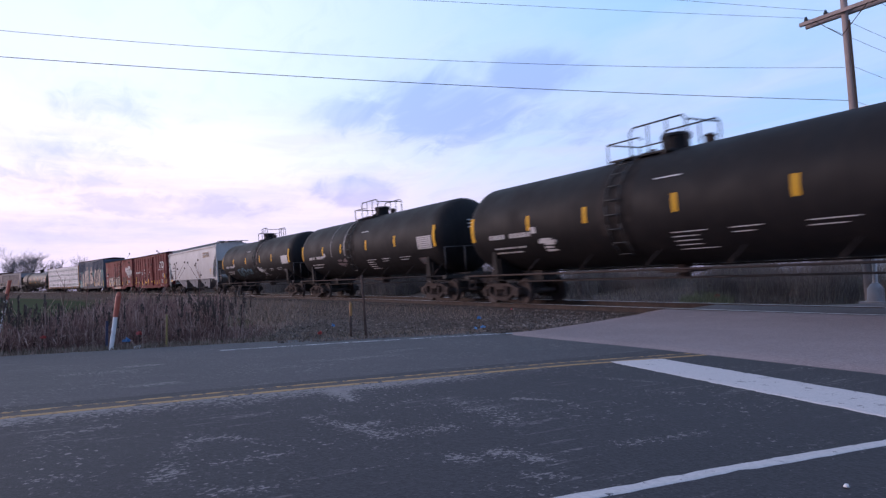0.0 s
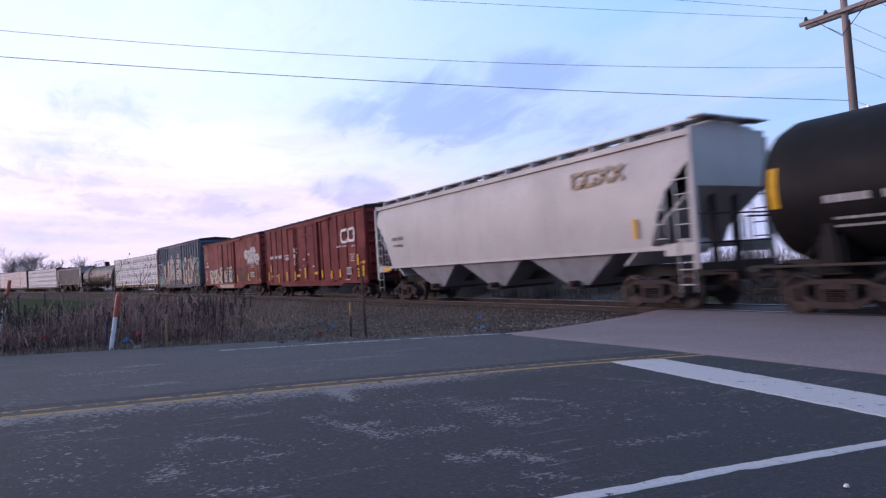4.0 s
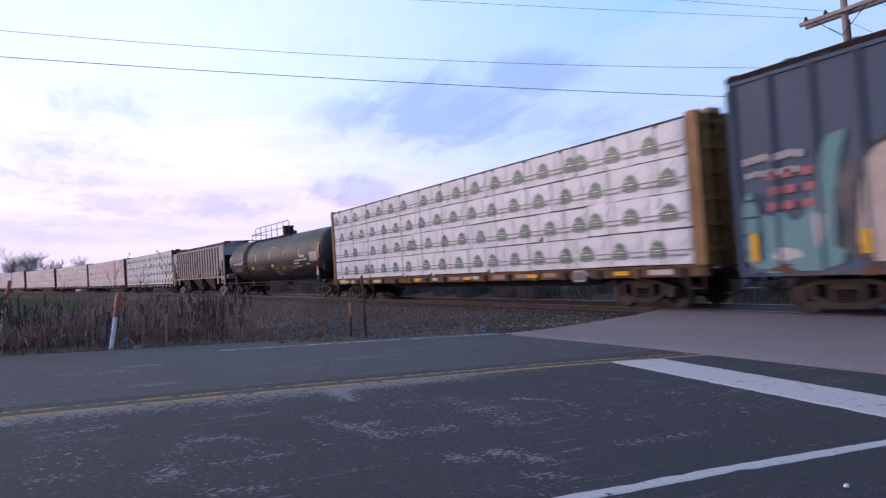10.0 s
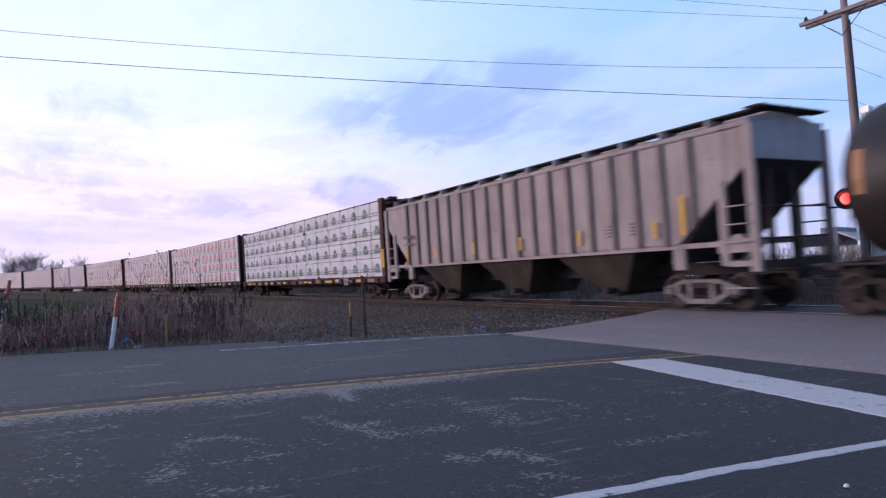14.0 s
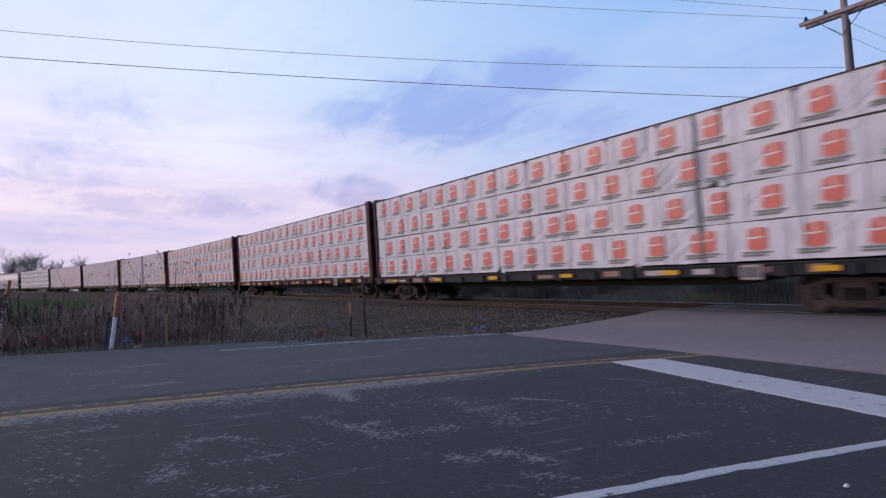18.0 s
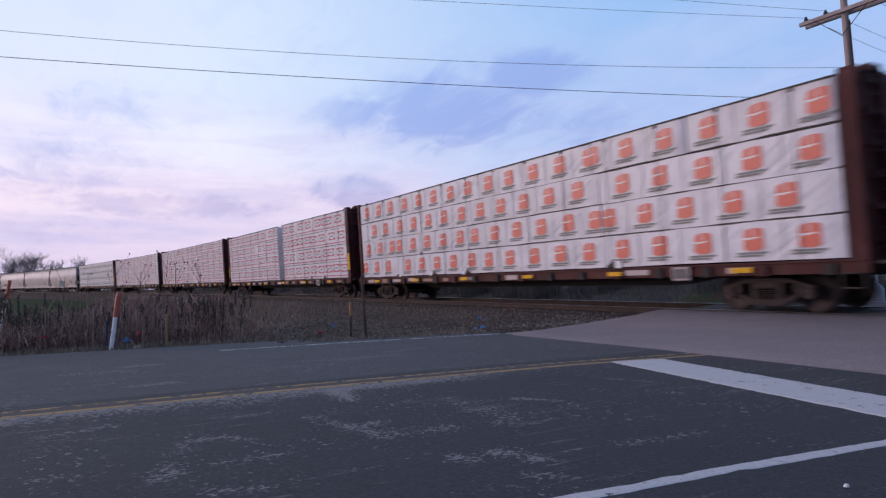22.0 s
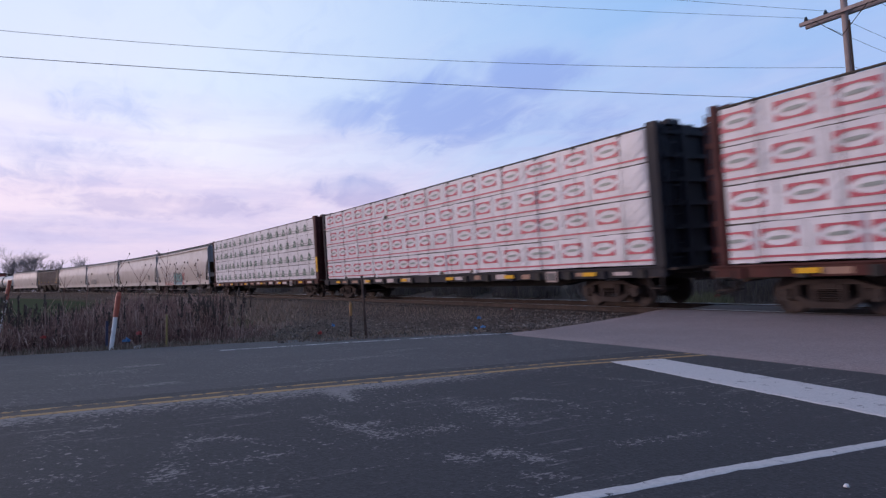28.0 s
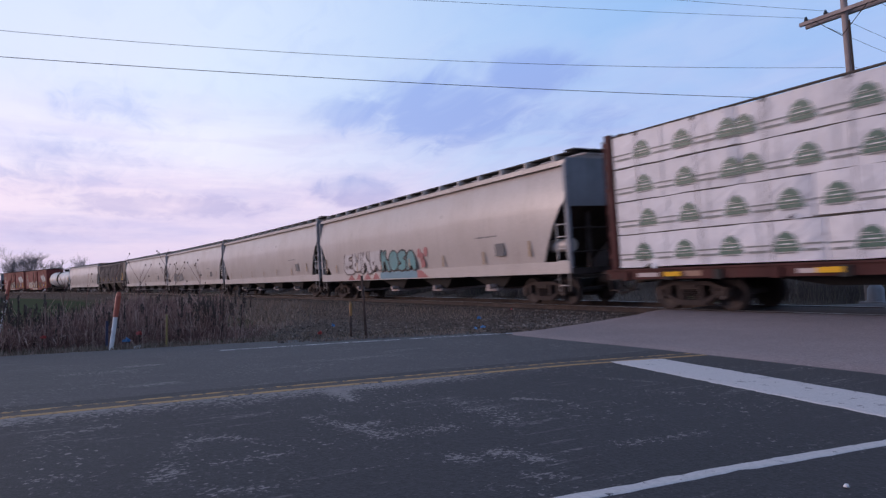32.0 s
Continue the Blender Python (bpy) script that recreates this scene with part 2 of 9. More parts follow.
M_SLATE = surf("bluish_grey_end_sheet", (0.30, 0.30, 0.33), (0.22, 0.22, 0.24), 1.0, 0.6, streak=0.4, c3=(0.09, 0.08, 0.08))
M_MAROON = surf("dark_maroon_paint", (0.082, 0.021, 0.022), (0.046, 0.016, 0.016), 1.2, 0.6, gloss=0.15, streak=0.4, c3=(0.11, 0.055, 0.045))
M_BROWNRED = surf("brown_red_paint", (0.090, 0.026, 0.023), (0.060, 0.022, 0.020), 1.2, 0.6, gloss=0.15, streak=0.4, c3=(0.10, 0.06, 0.05))
M_NAVY = surf("near_black_navy_paint", (0.015, 0.016, 0.024), (0.024, 0.025, 0.034), 1.2, 0.55, gloss=0.15, streak=0.3, c3=(0.07, 0.065, 0.06))
M_OCHRE = surf("ochre_yellow_paint", (0.31, 0.16, 0.045), (0.20, 0.10, 0.038), 1.6, 0.6, streak=0.5, c3=(0.09, 0.05, 0.03))
M_OCHRE_SILL = surf("rusty_ochre_sill", (0.19, 0.095, 0.042), (0.10, 0.052, 0.032), 2.6, 0.7, gloss=0.15, streak=0.6, c3=(0.05, 0.033, 0.028), cover=0.55)
M_FADED_ORANGE = plain("faded_orange_reflective_tape", (0.46, 0.20, 0.075), 0.5)
M_YELLOW = plain("yellow_reflective_tape", (0.76, 0.39, 0.006), 0.75)
M_LETTER = plain("off_white_stencil_paint", (0.50, 0.475, 0.465), 0.7)
M_LETTER_D = plain("dark_grey_stencil_paint", (0.10, 0.095, 0.10), 0.6)
M_TAN_DULL = plain("faded_tan_sill_paint", (0.33, 0.19, 0.13), 0.7)
M_PALE = plain("faded_pale_sill_paint", (0.52, 0.43, 0.41), 0.7)
M_TAN = plain("tan_stencil_paint", (0.36, 0.25, 0.16), 0.6)
M_GLYPH = plain("white_emblem_paint", (0.72, 0.70, 0.68), 0.55)
M_G_CREAM = surf("cream_spray_paint", (0.56, 0.46, 0.40), (0.45, 0.36, 0.305), 1.3, 0.65, gloss=0.15, streak=0.75, c3=(0.20, 0.15, 0.125), cover=0.6)
M_G_WHITE = surf("white_spray_paint", (0.60, 0.55, 0.53), (0.47, 0.42, 0.40), 1.6, 0.65, gloss=0.15, streak=0.4, c3=(0.30, 0.24, 0.22), cover=0.68)
M_G_MAUVE = surf("faded_mauve_grey_paint", (0.165, 0.14, 0.145), (0.085, 0.08, 0.09), 1.6, 0.65, gloss=0.15, streak=0.6, c3=(0.10, 0.075, 0.065), cover=0.6)
M_G_BLACK = plain("black_spray_paint", (0.025, 0.024, 0.026), 0.6)
M_G_TEAL = surf("teal_spray_paint", (0.13, 0.29, 0.29), (0.19, 0.30, 0.30), 1.8, 0.6, gloss=0.15, streak=0.5, c3=(0.12, 0.14, 0.15), cover=0.6)
M_G_CYAN = plain("pale_blue_spray_paint", (0.12, 0.24, 0.30), 0.6)
M_G_PINK = plain("dull_red_spray_paint", (0.34, 0.10, 0.10), 0.6)
M_G_GREY = plain("grey_spray_paint", (0.14, 0.10, 0.10), 0.6)
M_G_BUFF = surf("brown_buffed_paint", (0.15, 0.07, 0.058), (0.10, 0.05, 0.044), 3.0, 0.75, gloss=0.1, streak=0.5, c3=(0.21, 0.125, 0.105), cover=0.56)
M_G_OLIVE = plain("faded_olive_spray_paint", (0.17, 0.125, 0.055), 0.7)
M_P_ORANGE = plain("orange_print", (0.66, 0.125, 0.075), 0.45)
M_P_RED = plain("red_print", (0.46, 0.045, 0.085), 0.45)
M_FOLD_SHADE = plain("grey_wrap_fold_shade", (0.40, 0.385, 0.39), 0.5)
M_P_GREEN = plain("green_print", (0.032, 0.105, 0.075), 0.45)
M_P_PALE = plain("pale_green_print", (0.24, 0.28, 0.26), 0.45)
M_P_DARK = plain("grey_print", (0.17, 0.18, 0.175), 0.5)
M_P_WHITE = plain("white_print", (0.74, 0.72, 0.71), 0.45)


def wrap_material():
    m, nt, b = shader("white_lumber_wrap")
    co = nt.nodes.new("ShaderNodeTexCoord").outputs["Object"]
    col = mixc(nt, ramp(nt, nz(nt, co, 1.1, 5.0, 0.6), [(0.35, 0.0), (0.7, 1.0)]), (0.655, 0.635, 0.665), (0.56, 0.54, 0.56))
    col = mixc(nt, ramp(nt, nz(nt, co, 3.0, 7.0, 0.65, stretch=(2.2, 1, 0.5)), [(0.62, 0.0), (0.8, 0.5)]), col, (0.40, 0.37, 0.36))
    # shade of upright folds, then of thin creases, mixed into the wrap's colour
    col = mixc(nt, ramp(nt, nz(nt, co, 2.0, 4.0, 0.6, stretch=(1.6, 1, 0.12), loc=(2, 0, 5)), [(0.56, 0.0), (0.74, 0.26)]), col, (0.46, 0.43, 0.44))
    crease_shade = nz(nt, co, 1.6, 7.0, 0.7, stretch=(1.0, 1.0, 0.55), loc=(8, 3, 1))
    col = mixc(nt, ramp(nt, crease_shade, [(0.485, 0.0), (0.5, 0.20), (0.515, 0.0)]), col, (0.33, 0.30, 0.30))
    r = nt.nodes.new("ShaderNodeObjectInfo").outputs["Random"]
    col = mixc(nt, 1.0, col, ramp(nt, r, [(0.0, 0.90), (1.0, 1.0)]), "MULTIPLY")
    nt.links.new(col, b.inputs["Base Color"])
    b.inputs["Roughness"].default_value = 0.42
    fold = mixc(nt, 0.45, nz(nt, co, 1.5, 4.0, 0.5, stretch=(1.0, 1.0, 0.8)), nz(nt, co, 1.1, 3.0, 0.5, stretch=(3.2, 1.0, 1.6), loc=(4, 1, 2)))
    # taut diagonal folds that fan from the bundles' corners
    lean = nt.nodes.new("ShaderNodeMapping")
    lean.inputs["Rotation"].default_value = (0, 0.62, 0)
    lean.inputs["Location"].default_value = (1.7, 0, 0.4)
    nt.links.new(co, lean.inputs[0])
    taut = nz(nt, lean.outputs[0], 1.3, 3.0, 0.55, stretch=(0.45, 1.0, 4.2))
    where = ramp(nt, nz(nt, co, 0.9, 2.0, 0.5, loc=(3, 6, 2)), [(0.48, 0.0), (0.6, 1.0)])
    fold = mixc(nt, where, fold, mixc(nt, 0.65, fold, taut))
    bumped(nt, b, fold, 0.55, 0.16)
    return m


M_WRAP = wrap_material()
M_LATH = surf("dark_wet_lath", (0.05, 0.04, 0.035), (0.10, 0.08, 0.06), 4.0, 0.8)


def asphalt_material(name, c1, c2, c3, wear, speck, spots=(), band=None):
    """Coarse chip-seal: aggregate grain, dark seal patches and pale worn places."""
    m, nt, b = shader(name)
    co = nt.nodes.new("ShaderNodeTexCoord").outputs["Object"]
    big = nz(nt, co, 0.22, 6.0, 0.62)
    col = mixc(nt, ramp(nt, big, [(0.38, 0.0), (0.62, 1.0)]), c1, c2)
    lane = nz(nt, co, 0.8, 5.0, 0.6, stretch=(2.0, 0.16, 1))
    col = mixc(nt, ramp(nt, lane, [(0.46, 0.0), (0.72, 0.55)]), col, c2)
    worn = nz(nt, co, 1.9, 9.0, 0.72, stretch=(1.5, 0.42, 1), loc=(3.3, 1.2, 0))
    # long thin scratches along the way of traffic, in places
    scratch = ramp(nt, nz(nt, co, 2.6, 5.0, 0.55, stretch=(7.0, 0.5, 1), loc=(1.7, 6.1, 0)), [(0.60, 0.0), (0.66, 0.55)])
    some = ramp(nt, nz(nt, co, 0.9, 4.0, 0.6, loc=(6.0, 2.5, 0)), [(0.46, 0.0), (0.6, 1.0)])
    broken = ramp(nt, nz(nt, co, 30.0, 4.0, 0.7, loc=(0, 3, 0)), [(0.42, 0.0), (0.56, 1.0)])
    scratch = mixc(nt, 1.0, mixc(nt, 1.0, scratch, some, "MULTIPLY"), broken, "MULTIPLY")
    # places where traffic and blades have scraped the seal
    scraped = None
    for x0, y0, x1, y1, r, k in spots:
        ab = Vector((x1 - x0, y1 - y0, 0.0))
        rel = nt.nodes.new("ShaderNodeVectorMath")
        rel.operation = "SUBTRACT"
        nt.links.new(co, rel.inputs[0])
        rel.inputs[1].default_value = (x0, y0, 0.0)
        flatten = nt.nodes.new("ShaderNodeVectorMath")
        flatten.operation = "MULTIPLY"
        nt.links.new(rel.outputs[0], flatten.inputs[0])
        flatten.inputs[1].default_value = (1.0, 1.0, 0.0)
        along = nt.nodes.new("ShaderNodeVectorMath")
        along.operation = "DOT_PRODUCT"
        nt.links.new(flatten.outputs[0], along.inputs[0])
        along.inputs[1].default_value = ab / ab.length_squared
        hold = nt.nodes.new("ShaderNodeClamp")
        nt.links.new(along.outputs["Value"], hold.inputs[0])
        foot = nt.nodes.new("ShaderNodeVectorMath")
        foot.operation = "SCALE"
        foot.inputs[0].default_value = ab
        nt.links.new(hold.outputs[0], foot.inputs["Scale"])
        d = nt.nodes.new("ShaderNodeVectorMath")
        d.operation = "DISTANCE"
        nt.links.new(flatten.outputs[0], d.inputs[0])
        nt.links.new(foot.outputs[0], d.inputs[1])
        near = nt.nodes.new("ShaderNodeMapRange")
        nt.links.new(d.outputs["Value"], near.inputs[0])
        near.inputs[1].default_value, near.inputs[2].default_value = r * 1.6, r * 0.2
        near.inputs[3].default_value, near.inputs[4].default_value = 0.0, k
        if scraped is None:
            scraped = near.outputs[0]
        else:
            mx = nt.nodes.new("ShaderNodeMath")
            mx.operation = "MAXIMUM"
            nt.links.new(scraped, mx.inputs[0])
            nt.links.new(near.outputs[0], mx.inputs[1])
            scraped = mx.outputs[0]
    if scraped is not None:
        ad = nt.nodes.new("ShaderNodeMath")
        nt.links.new(worn, ad.inputs[0])
        nt.links.new(scraped, ad.inputs[1])
        worn = ad.outputs[0]
    if band:
        # a long scraped strip beside the centre line
        sx = nt.nodes.new("ShaderNodeSeparateXYZ")
        nt.links.new(co, sx.inputs[0])
        off = nt.nodes.new("ShaderNodeMath")
        off.operation = "MULTIPLY_ADD"
        nt.links.new(sx.outputs[1], off.inputs[0])
        off.inputs[1].default_value = -0.035
        nt.links.new(sx.outputs[0], off.inputs[2])
        mr = nt.nodes.new("ShaderNodeMapRange")
        nt.links.new(off.outputs[0], mr.inputs[0])
        mr.inputs[1].default_value, mr.inputs[2].default_value = band[0], band[1]
        fade = ramp(nt, mr.outputs[0], [(0.0, 0.0), (0.12, band[2]), (0.45, band[2] * 0.7), (1.0, 0.0)])
        far = nt.nodes.new("ShaderNodeMapRange")
        nt.links.new(sx.outputs[1], far.inputs[0])
        far.inputs[1].default_value, far.inputs[2].default_value = 4.9, 3.0
        fade = mixc(nt, 1.0, fade, far.outputs[0], "MULTIPLY")
        ad = nt.nodes.new("ShaderNodeMath")
        nt.links.new(worn, ad.inputs[0])
        nt.links.new(fade, ad.inputs[1])
        worn = ad.outputs[0]
    crumb = nt.nodes.new("ShaderNodeMath")
    crumb.operation = "MULTIPLY_ADD"
    nt.links.new(nz(nt, co, 34.0, 3.0, 0.75, stretch=(1.0, 0.7, 1.0), loc=(1, 5, 0)), crumb.inputs[0])
    crumb.inputs[1].default_value = 2.2
    nt.links.new(worn, crumb.inputs[2])
    half_ = nt.nodes.new("ShaderNodeMath")
    half_.operation = "MULTIPLY"
    nt.links.new(crumb.outputs[0], half_.inputs[0])
    half_.inputs[1].default_value = 1 / 3
    edge = (wear + 1.21) / 3
    col = mixc(nt, ramp(nt, half_.outputs[0], [(edge, 0.0), (edge + 0.035, 0.8)]), col, c3)
    chips = nt.nodes.new("ShaderNodeTexVoronoi")
    chips.inputs["Scale"].default_value = 70.0
    nt.links.new(co, chips.inputs["Vector"])
    stone = ramp(nt, chips.outputs["Color"], [(0.1, 0.55), (0.9, 1.25)])
    col = mixc(nt, 0.75, col, stone, "MULTIPLY")
    sp = nz(nt, co, 26.0, 2.0, 0.5, loc=(9, 2, 0))
    gate = ramp(nt, nz(nt, co, 1.1, 4.0, 0.6, loc=(2, 8, 0)), [(0.45, 0.0), (0.62, 1.0)])
    sp = mixc(nt, 1.0, ramp(nt, sp, [(speck, 0.0), (speck + 0.04, 0.8)]), gate, "MULTIPLY")
    col = mixc(nt, sp, col, c3)
    col = mixc(nt, scratch, col, c3)
    nt.links.new(col, b.inputs["Base Color"])
    nt.links.new(ramp(nt, big, [(0.3, 0.7), (0.7, 0.9)]), b.inputs["Roughness"])
    b.inputs["Specular IOR Level"].default_value = 0.3
    bumped(nt, b, chips.outputs["Distance"], 0.28, 0.006)
    return m


# scraped strips: from, to, half width, strength
NEAR_SCRAPES = [(-4.14, 1.43, -3.85, 1.52, 0.1, 0.44), (-3.85, 1.52, -3.35, 1.61, 0.09, 0.46), (-3.67, 1.6, -3.75, 1.75, 0.08, 0.44), (-3.43, 1.67, -3.35, 1.99, 0.15, 0.4), (-3.9, 0.84, -3.74, 0.94, 0.06, 0.44), (-3.92, 0.71, -3.91, 0.8, 0.09, 0.46), (-3.34, 0.72, -3.29, 1.04, 0.07, 0.37), (-4.05, 0.69, -3.5, 0.49, 0.1, 0.34), (-3.53, 0.49, -3.23, 0.43, 0.1, 0.4), (-2.9, 0.57, -2.83, 0.74, 0.07, 0.37), (-3.63, 2.59, -3.29, 2.49, 0.11, 0.37)]
MORE_SCRAPES = [(-2.72, 1.95, -2.53, 2.04, 0.1, 0.44), (-3.91, 2.95, -3.64, 3.15, 0.06, 0.44), (-2.49, 2.6, -2.42, 3.14, 0.08, 0.36), (-4.36, 4.17, -3.81, 4.39, 0.08, 0.34), (-5.06, 1.99, -4.6, 1.91, 0.1, 0.43), (-3.51, -0.08, -3.45, 0.08, 0.07, 0.37), (-4.49, -0.14, -4.64, 0.28, 0.08, 0.32), (-4.15, 2.54, -3.61, 2.48, 0.14, 0.34), (-2.79, 1.7, -2.69, 1.74, 0.08, 0.4), (-3.57, 4.02, -3.36, 4.09, 0.08, 0.34), (-2.34, 1.81, -2.24, 1.93, 0.06, 0.35), (-4.12, 1.44, -3.76, 1.58, 0.08, 0.40), (-3.42, 1.6, -3.39, 2.01, 0.13, 0.44), (-3.79, 1.54, -3.39, 1.59, 0.07, 0.38), (-3.71, 2.54, -3.25, 2.37, 0.10, 0.38), (-3.37, 0.73, -3.29, 1.04, 0.06, 0.38)]
M_ROAD = asphalt_material("dark_chip_seal_asphalt", (0.0335, 0.0298, 0.033), (0.044, 0.0392, 0.043), (0.25, 0.215, 0.210), 0.78, 0.64, NEAR_SCRAPES + MORE_SCRAPES, (-5.45, -4.70, 0.60))
FAR_SCRAPES = [(-8.03, 0.69, -8.05, 0.95, 0.10, 0.34), (-7.26, 2.53, -7.18, 2.99, 0.14, 0.26), (-7.59, 3.71, -7.75, 4.22, 0.12, 0.28), (-6.82, 1.94, -6.86, 2.52, 0.12, 0.24), (-7.69, 0.1, -7.66, 0.56, 0.16, 0.24), (-6.39, 0.6, -6.42, 0.89, 0.10, 0.30), (-7.21, 3.15, -7.18, 3.59, 0.12, 0.26)]
M_ROAD_FAR = asphalt_material("greyer_chip_seal_asphalt", (0.047, 0.0425, 0.0465), (0.078, 0.070, 0.0745), (0.20, 0.175, 0.176), 0.68, 0.62, FAR_SCRAPES)
M_APRON = asphalt_material("worn_pale_crossing_asphalt", (0.260, 0.194, 0.190), (0.215, 0.162, 0.159), (0.31, 0.245, 0.238), 0.70, 0.70)


def paint_line(name, c, under, gone):
    m, nt, b = shader(name)
    co = nt.nodes.new("ShaderNodeTexCoord").outputs["Object"]
    chip = nz(nt, co, 9.0, 9.0, 0.75)
    col = mixc(nt, ramp(nt, chip, [(gone, 0.0), (gone + 0.04, 1.0)]), c, under)
    col = mixc(nt, 0.5, col, ramp(nt, nz(nt, co, 55.0, 3.0, 0.6), [(0.25, 0.5), (0.7, 1.0)]), "MULTIPLY")
    nt.links.new(col, b.inputs["Base Color"])
    b.inputs["Roughness"].default_value = 0.75
    bumped(nt, b, nz(nt, co, 90.0, 2.0, 0.5), 0.3, 0.006)
    return m


M_LINE_W = paint_line("white_road_paint", (0.555, 0.495, 0.485), (0.075, 0.070, 0.070), 0.595)
M_LINE_Y = paint_line("worn_yellow_road_paint", (0.40, 0.225, 0.082), (0.062, 0.050, 0.046), 0.54)
M_LINE_Y2 = paint_line("nearly_gone_yellow_road_paint", (0.40, 0.22, 0.072), (0.055, 0.042, 0.038), 0.49)
M_TAR = paint_line("brown_tar_band", (0.046, 0.028, 0.024), (0.05, 0.036, 0.032), 0.60)
M_LINE_WORN = paint_line("worn_white_road_paint", (0.40, 0.385, 0.39), (0.08, 0.075, 0.076), 0.50)


def ground_material():
    m, nt, b = shader("spring_field_and_verge")
    geo = nt.nodes.new("ShaderNodeTexCoord").outputs["Object"]
    big = nz(nt, geo, 0.09, 6.0, 0.6)
    col = mixc(nt, ramp(nt, big, [(0.4, 0.0), (0.6, 1.0)]), (0.095, 0.078, 0.048), (0.075, 0.066, 0.038))
    dry = nz(nt, geo, 0.7, 7.0, 0.68, loc=(5, 5, 0))
    col = mixc(nt, ramp(nt, dry, [(0.42, 0.0), (0.6, 0.85)]), col, (0.095, 0.072, 0.052))
    col = mixc(nt, 0.7, col, ramp(nt, nz(nt, geo, 14.0, 6.0, 0.7), [(0.25, 0.35), (0.75, 1.15)]), "MULTIPLY")
    nt.links.new(col, b.inputs["Base Color"])
    b.inputs["Roughness"].default_value = 0.95
    b.inputs["Specular IOR Level"].default_value = 0.03
    bumped(nt, b, nz(nt, geo, 22.0, 6.0, 0.7), 0.8, 0.04)
    return m


M_GROUND = ground_material()
M_FIELD = surf("young_green_field", (0.034, 0.050, 0.018), (0.048, 0.053, 0.025), 0.12, 0.95, gloss=0.02, grain=3, bump=0.4)
M_VERGE = surf("dead_grass_verge", (0.20, 0.145, 0.118), (0.13, 0.092, 0.076), 1.3, 0.95, gloss=0.03, grain=18, bump=0.8, c3=(0.16, 0.12, 0.085), cover=0.62)


def gravel_material():
    m, nt, b = shader("brown_grey_ballast")
    co = nt.nodes.new("ShaderNodeTexCoord").outputs["Object"]
    v = nt.nodes.new("ShaderNodeTexVoronoi")
    v.inputs["Scale"].default_value = 15.0
    nt.links.new(co, v.inputs["Vector"])
    col = ramp(nt, v.outputs["Color"], [(0.0, (0.052, 0.037, 0.031)), (0.5, (0.112, 0.080, 0.066)), (0.85, (0.18, 0.135, 0.113)), (1.0, (0.30, 0.24, 0.205))])
    # shade between the stones, multiplied into their colour; also the bump height
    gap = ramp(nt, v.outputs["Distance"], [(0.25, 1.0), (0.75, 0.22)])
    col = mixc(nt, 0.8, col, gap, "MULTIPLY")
    dust = nz(nt, co, 0.5, 6.0, 0.65)
    col = mixc(nt, ramp(nt, dust, [(0.4, 0.0), (0.7, 0.5)]), col, (0.125, 0.088, 0.070))
    nt.links.new(col, b.inputs["Base Color"])
    b.inputs["Roughness"].default_value = 0.9
    b.inputs["Specular IOR Level"].default_value = 0.08
    bumped(nt, b, gap, 1.0, 0.05)
    return m


M_GRAVEL = gravel_material()


def stones_material():
    m, nt, b = shader("loose_ballast_stone")
    r = nt.nodes.new("ShaderNodeNewGeometry").outputs["Random Per Island"]
    col = ramp(nt, r, [(0.0, (0.052, 0.037, 0.031)), (0.5, (0.112, 0.081, 0.067)), (0.85, (0.175, 0.128, 0.106)), (1.0, (0.28, 0.22, 0.187))])
    co = nt.nodes.new("ShaderNodeTexCoord").outputs["Object"]
    col = mixc(nt, 0.5, col, ramp(nt, nz(nt, co, 30.0), [(0.3, 0.5), (0.7, 1.0)]), "MULTIPLY")
    nt.links.new(col, b.inputs["Base Color"])
    b.inputs["Roughness"].default_value = 0.9
    return m


M_STONES = stones_material()


def stalk_material(name, stops):
    m, nt, b = shader(name)
    r = nt.nodes.new("ShaderNodeNewGeometry").outputs["Random Per Island"]
    col = ramp(nt, r, stops)
    co = nt.nodes.new("ShaderNodeTexCoord").outputs["Object"]
    col = mixc(nt, 0.5, col, ramp(nt, nz(nt, co, 12.0), [(0.3, 0.5), (0.7, 1.0)]), "MULTIPLY")
    nt.links.new(col, b.inputs["Base Color"])
    b.inputs["Roughness"].default_value = 0.9
    return m


M_STALK = stalk_material("dry_weed_stalks", [(0.0, (0.095, 0.048, 0.043)), (0.4, (0.205, 0.108, 0.094)), (0.75, (0.335, 0.195, 0.165)), (1.0, (0.54, 0.40, 0.335))])
M_HEAD = stalk_material("dark_seed_heads", [(0.0, (0.035, 0.024, 0.02)), (1.0, (0.085, 0.056, 0.044))])
M_CLUMP = stalk_material("yellow_green_clump_grass", [(0.0, (0.10, 0.10, 0.05)), (0.5, (0.22, 0.20, 0.10)), (1.0, (0.36, 0.32, 0.18))])
M_GRASS = stalk_material("mixed_verge_grass", [(0.0, (0.07, 0.072, 0.034)), (0.15, (0.10, 0.080, 0.052)), (0.4, (0.19, 0.130, 0.105)), (1.0, (0.34, 0.25, 0.20))])
M_TWIG = stalk_material("bare_grey_brown_twigs", [(0.0, (0.17, 0.145, 0.15)), (1.0, (0.28, 0.24, 0.245))])
M_BARK = surf("grey_brown_bark", (0.19, 0.16, 0.15), (0.14, 0.115, 0.11), 4.0, 0.9, grain=25, bump=0.6)
M_BUSH = stalk_material("leafless_brush", [(0.0, (0.10, 0.076, 0.068)), (0.5, (0.185, 0.142, 0.128)), (0.85, (0.28, 0.22, 0.19)), (1.0, (0.34, 0.28, 0.20))])
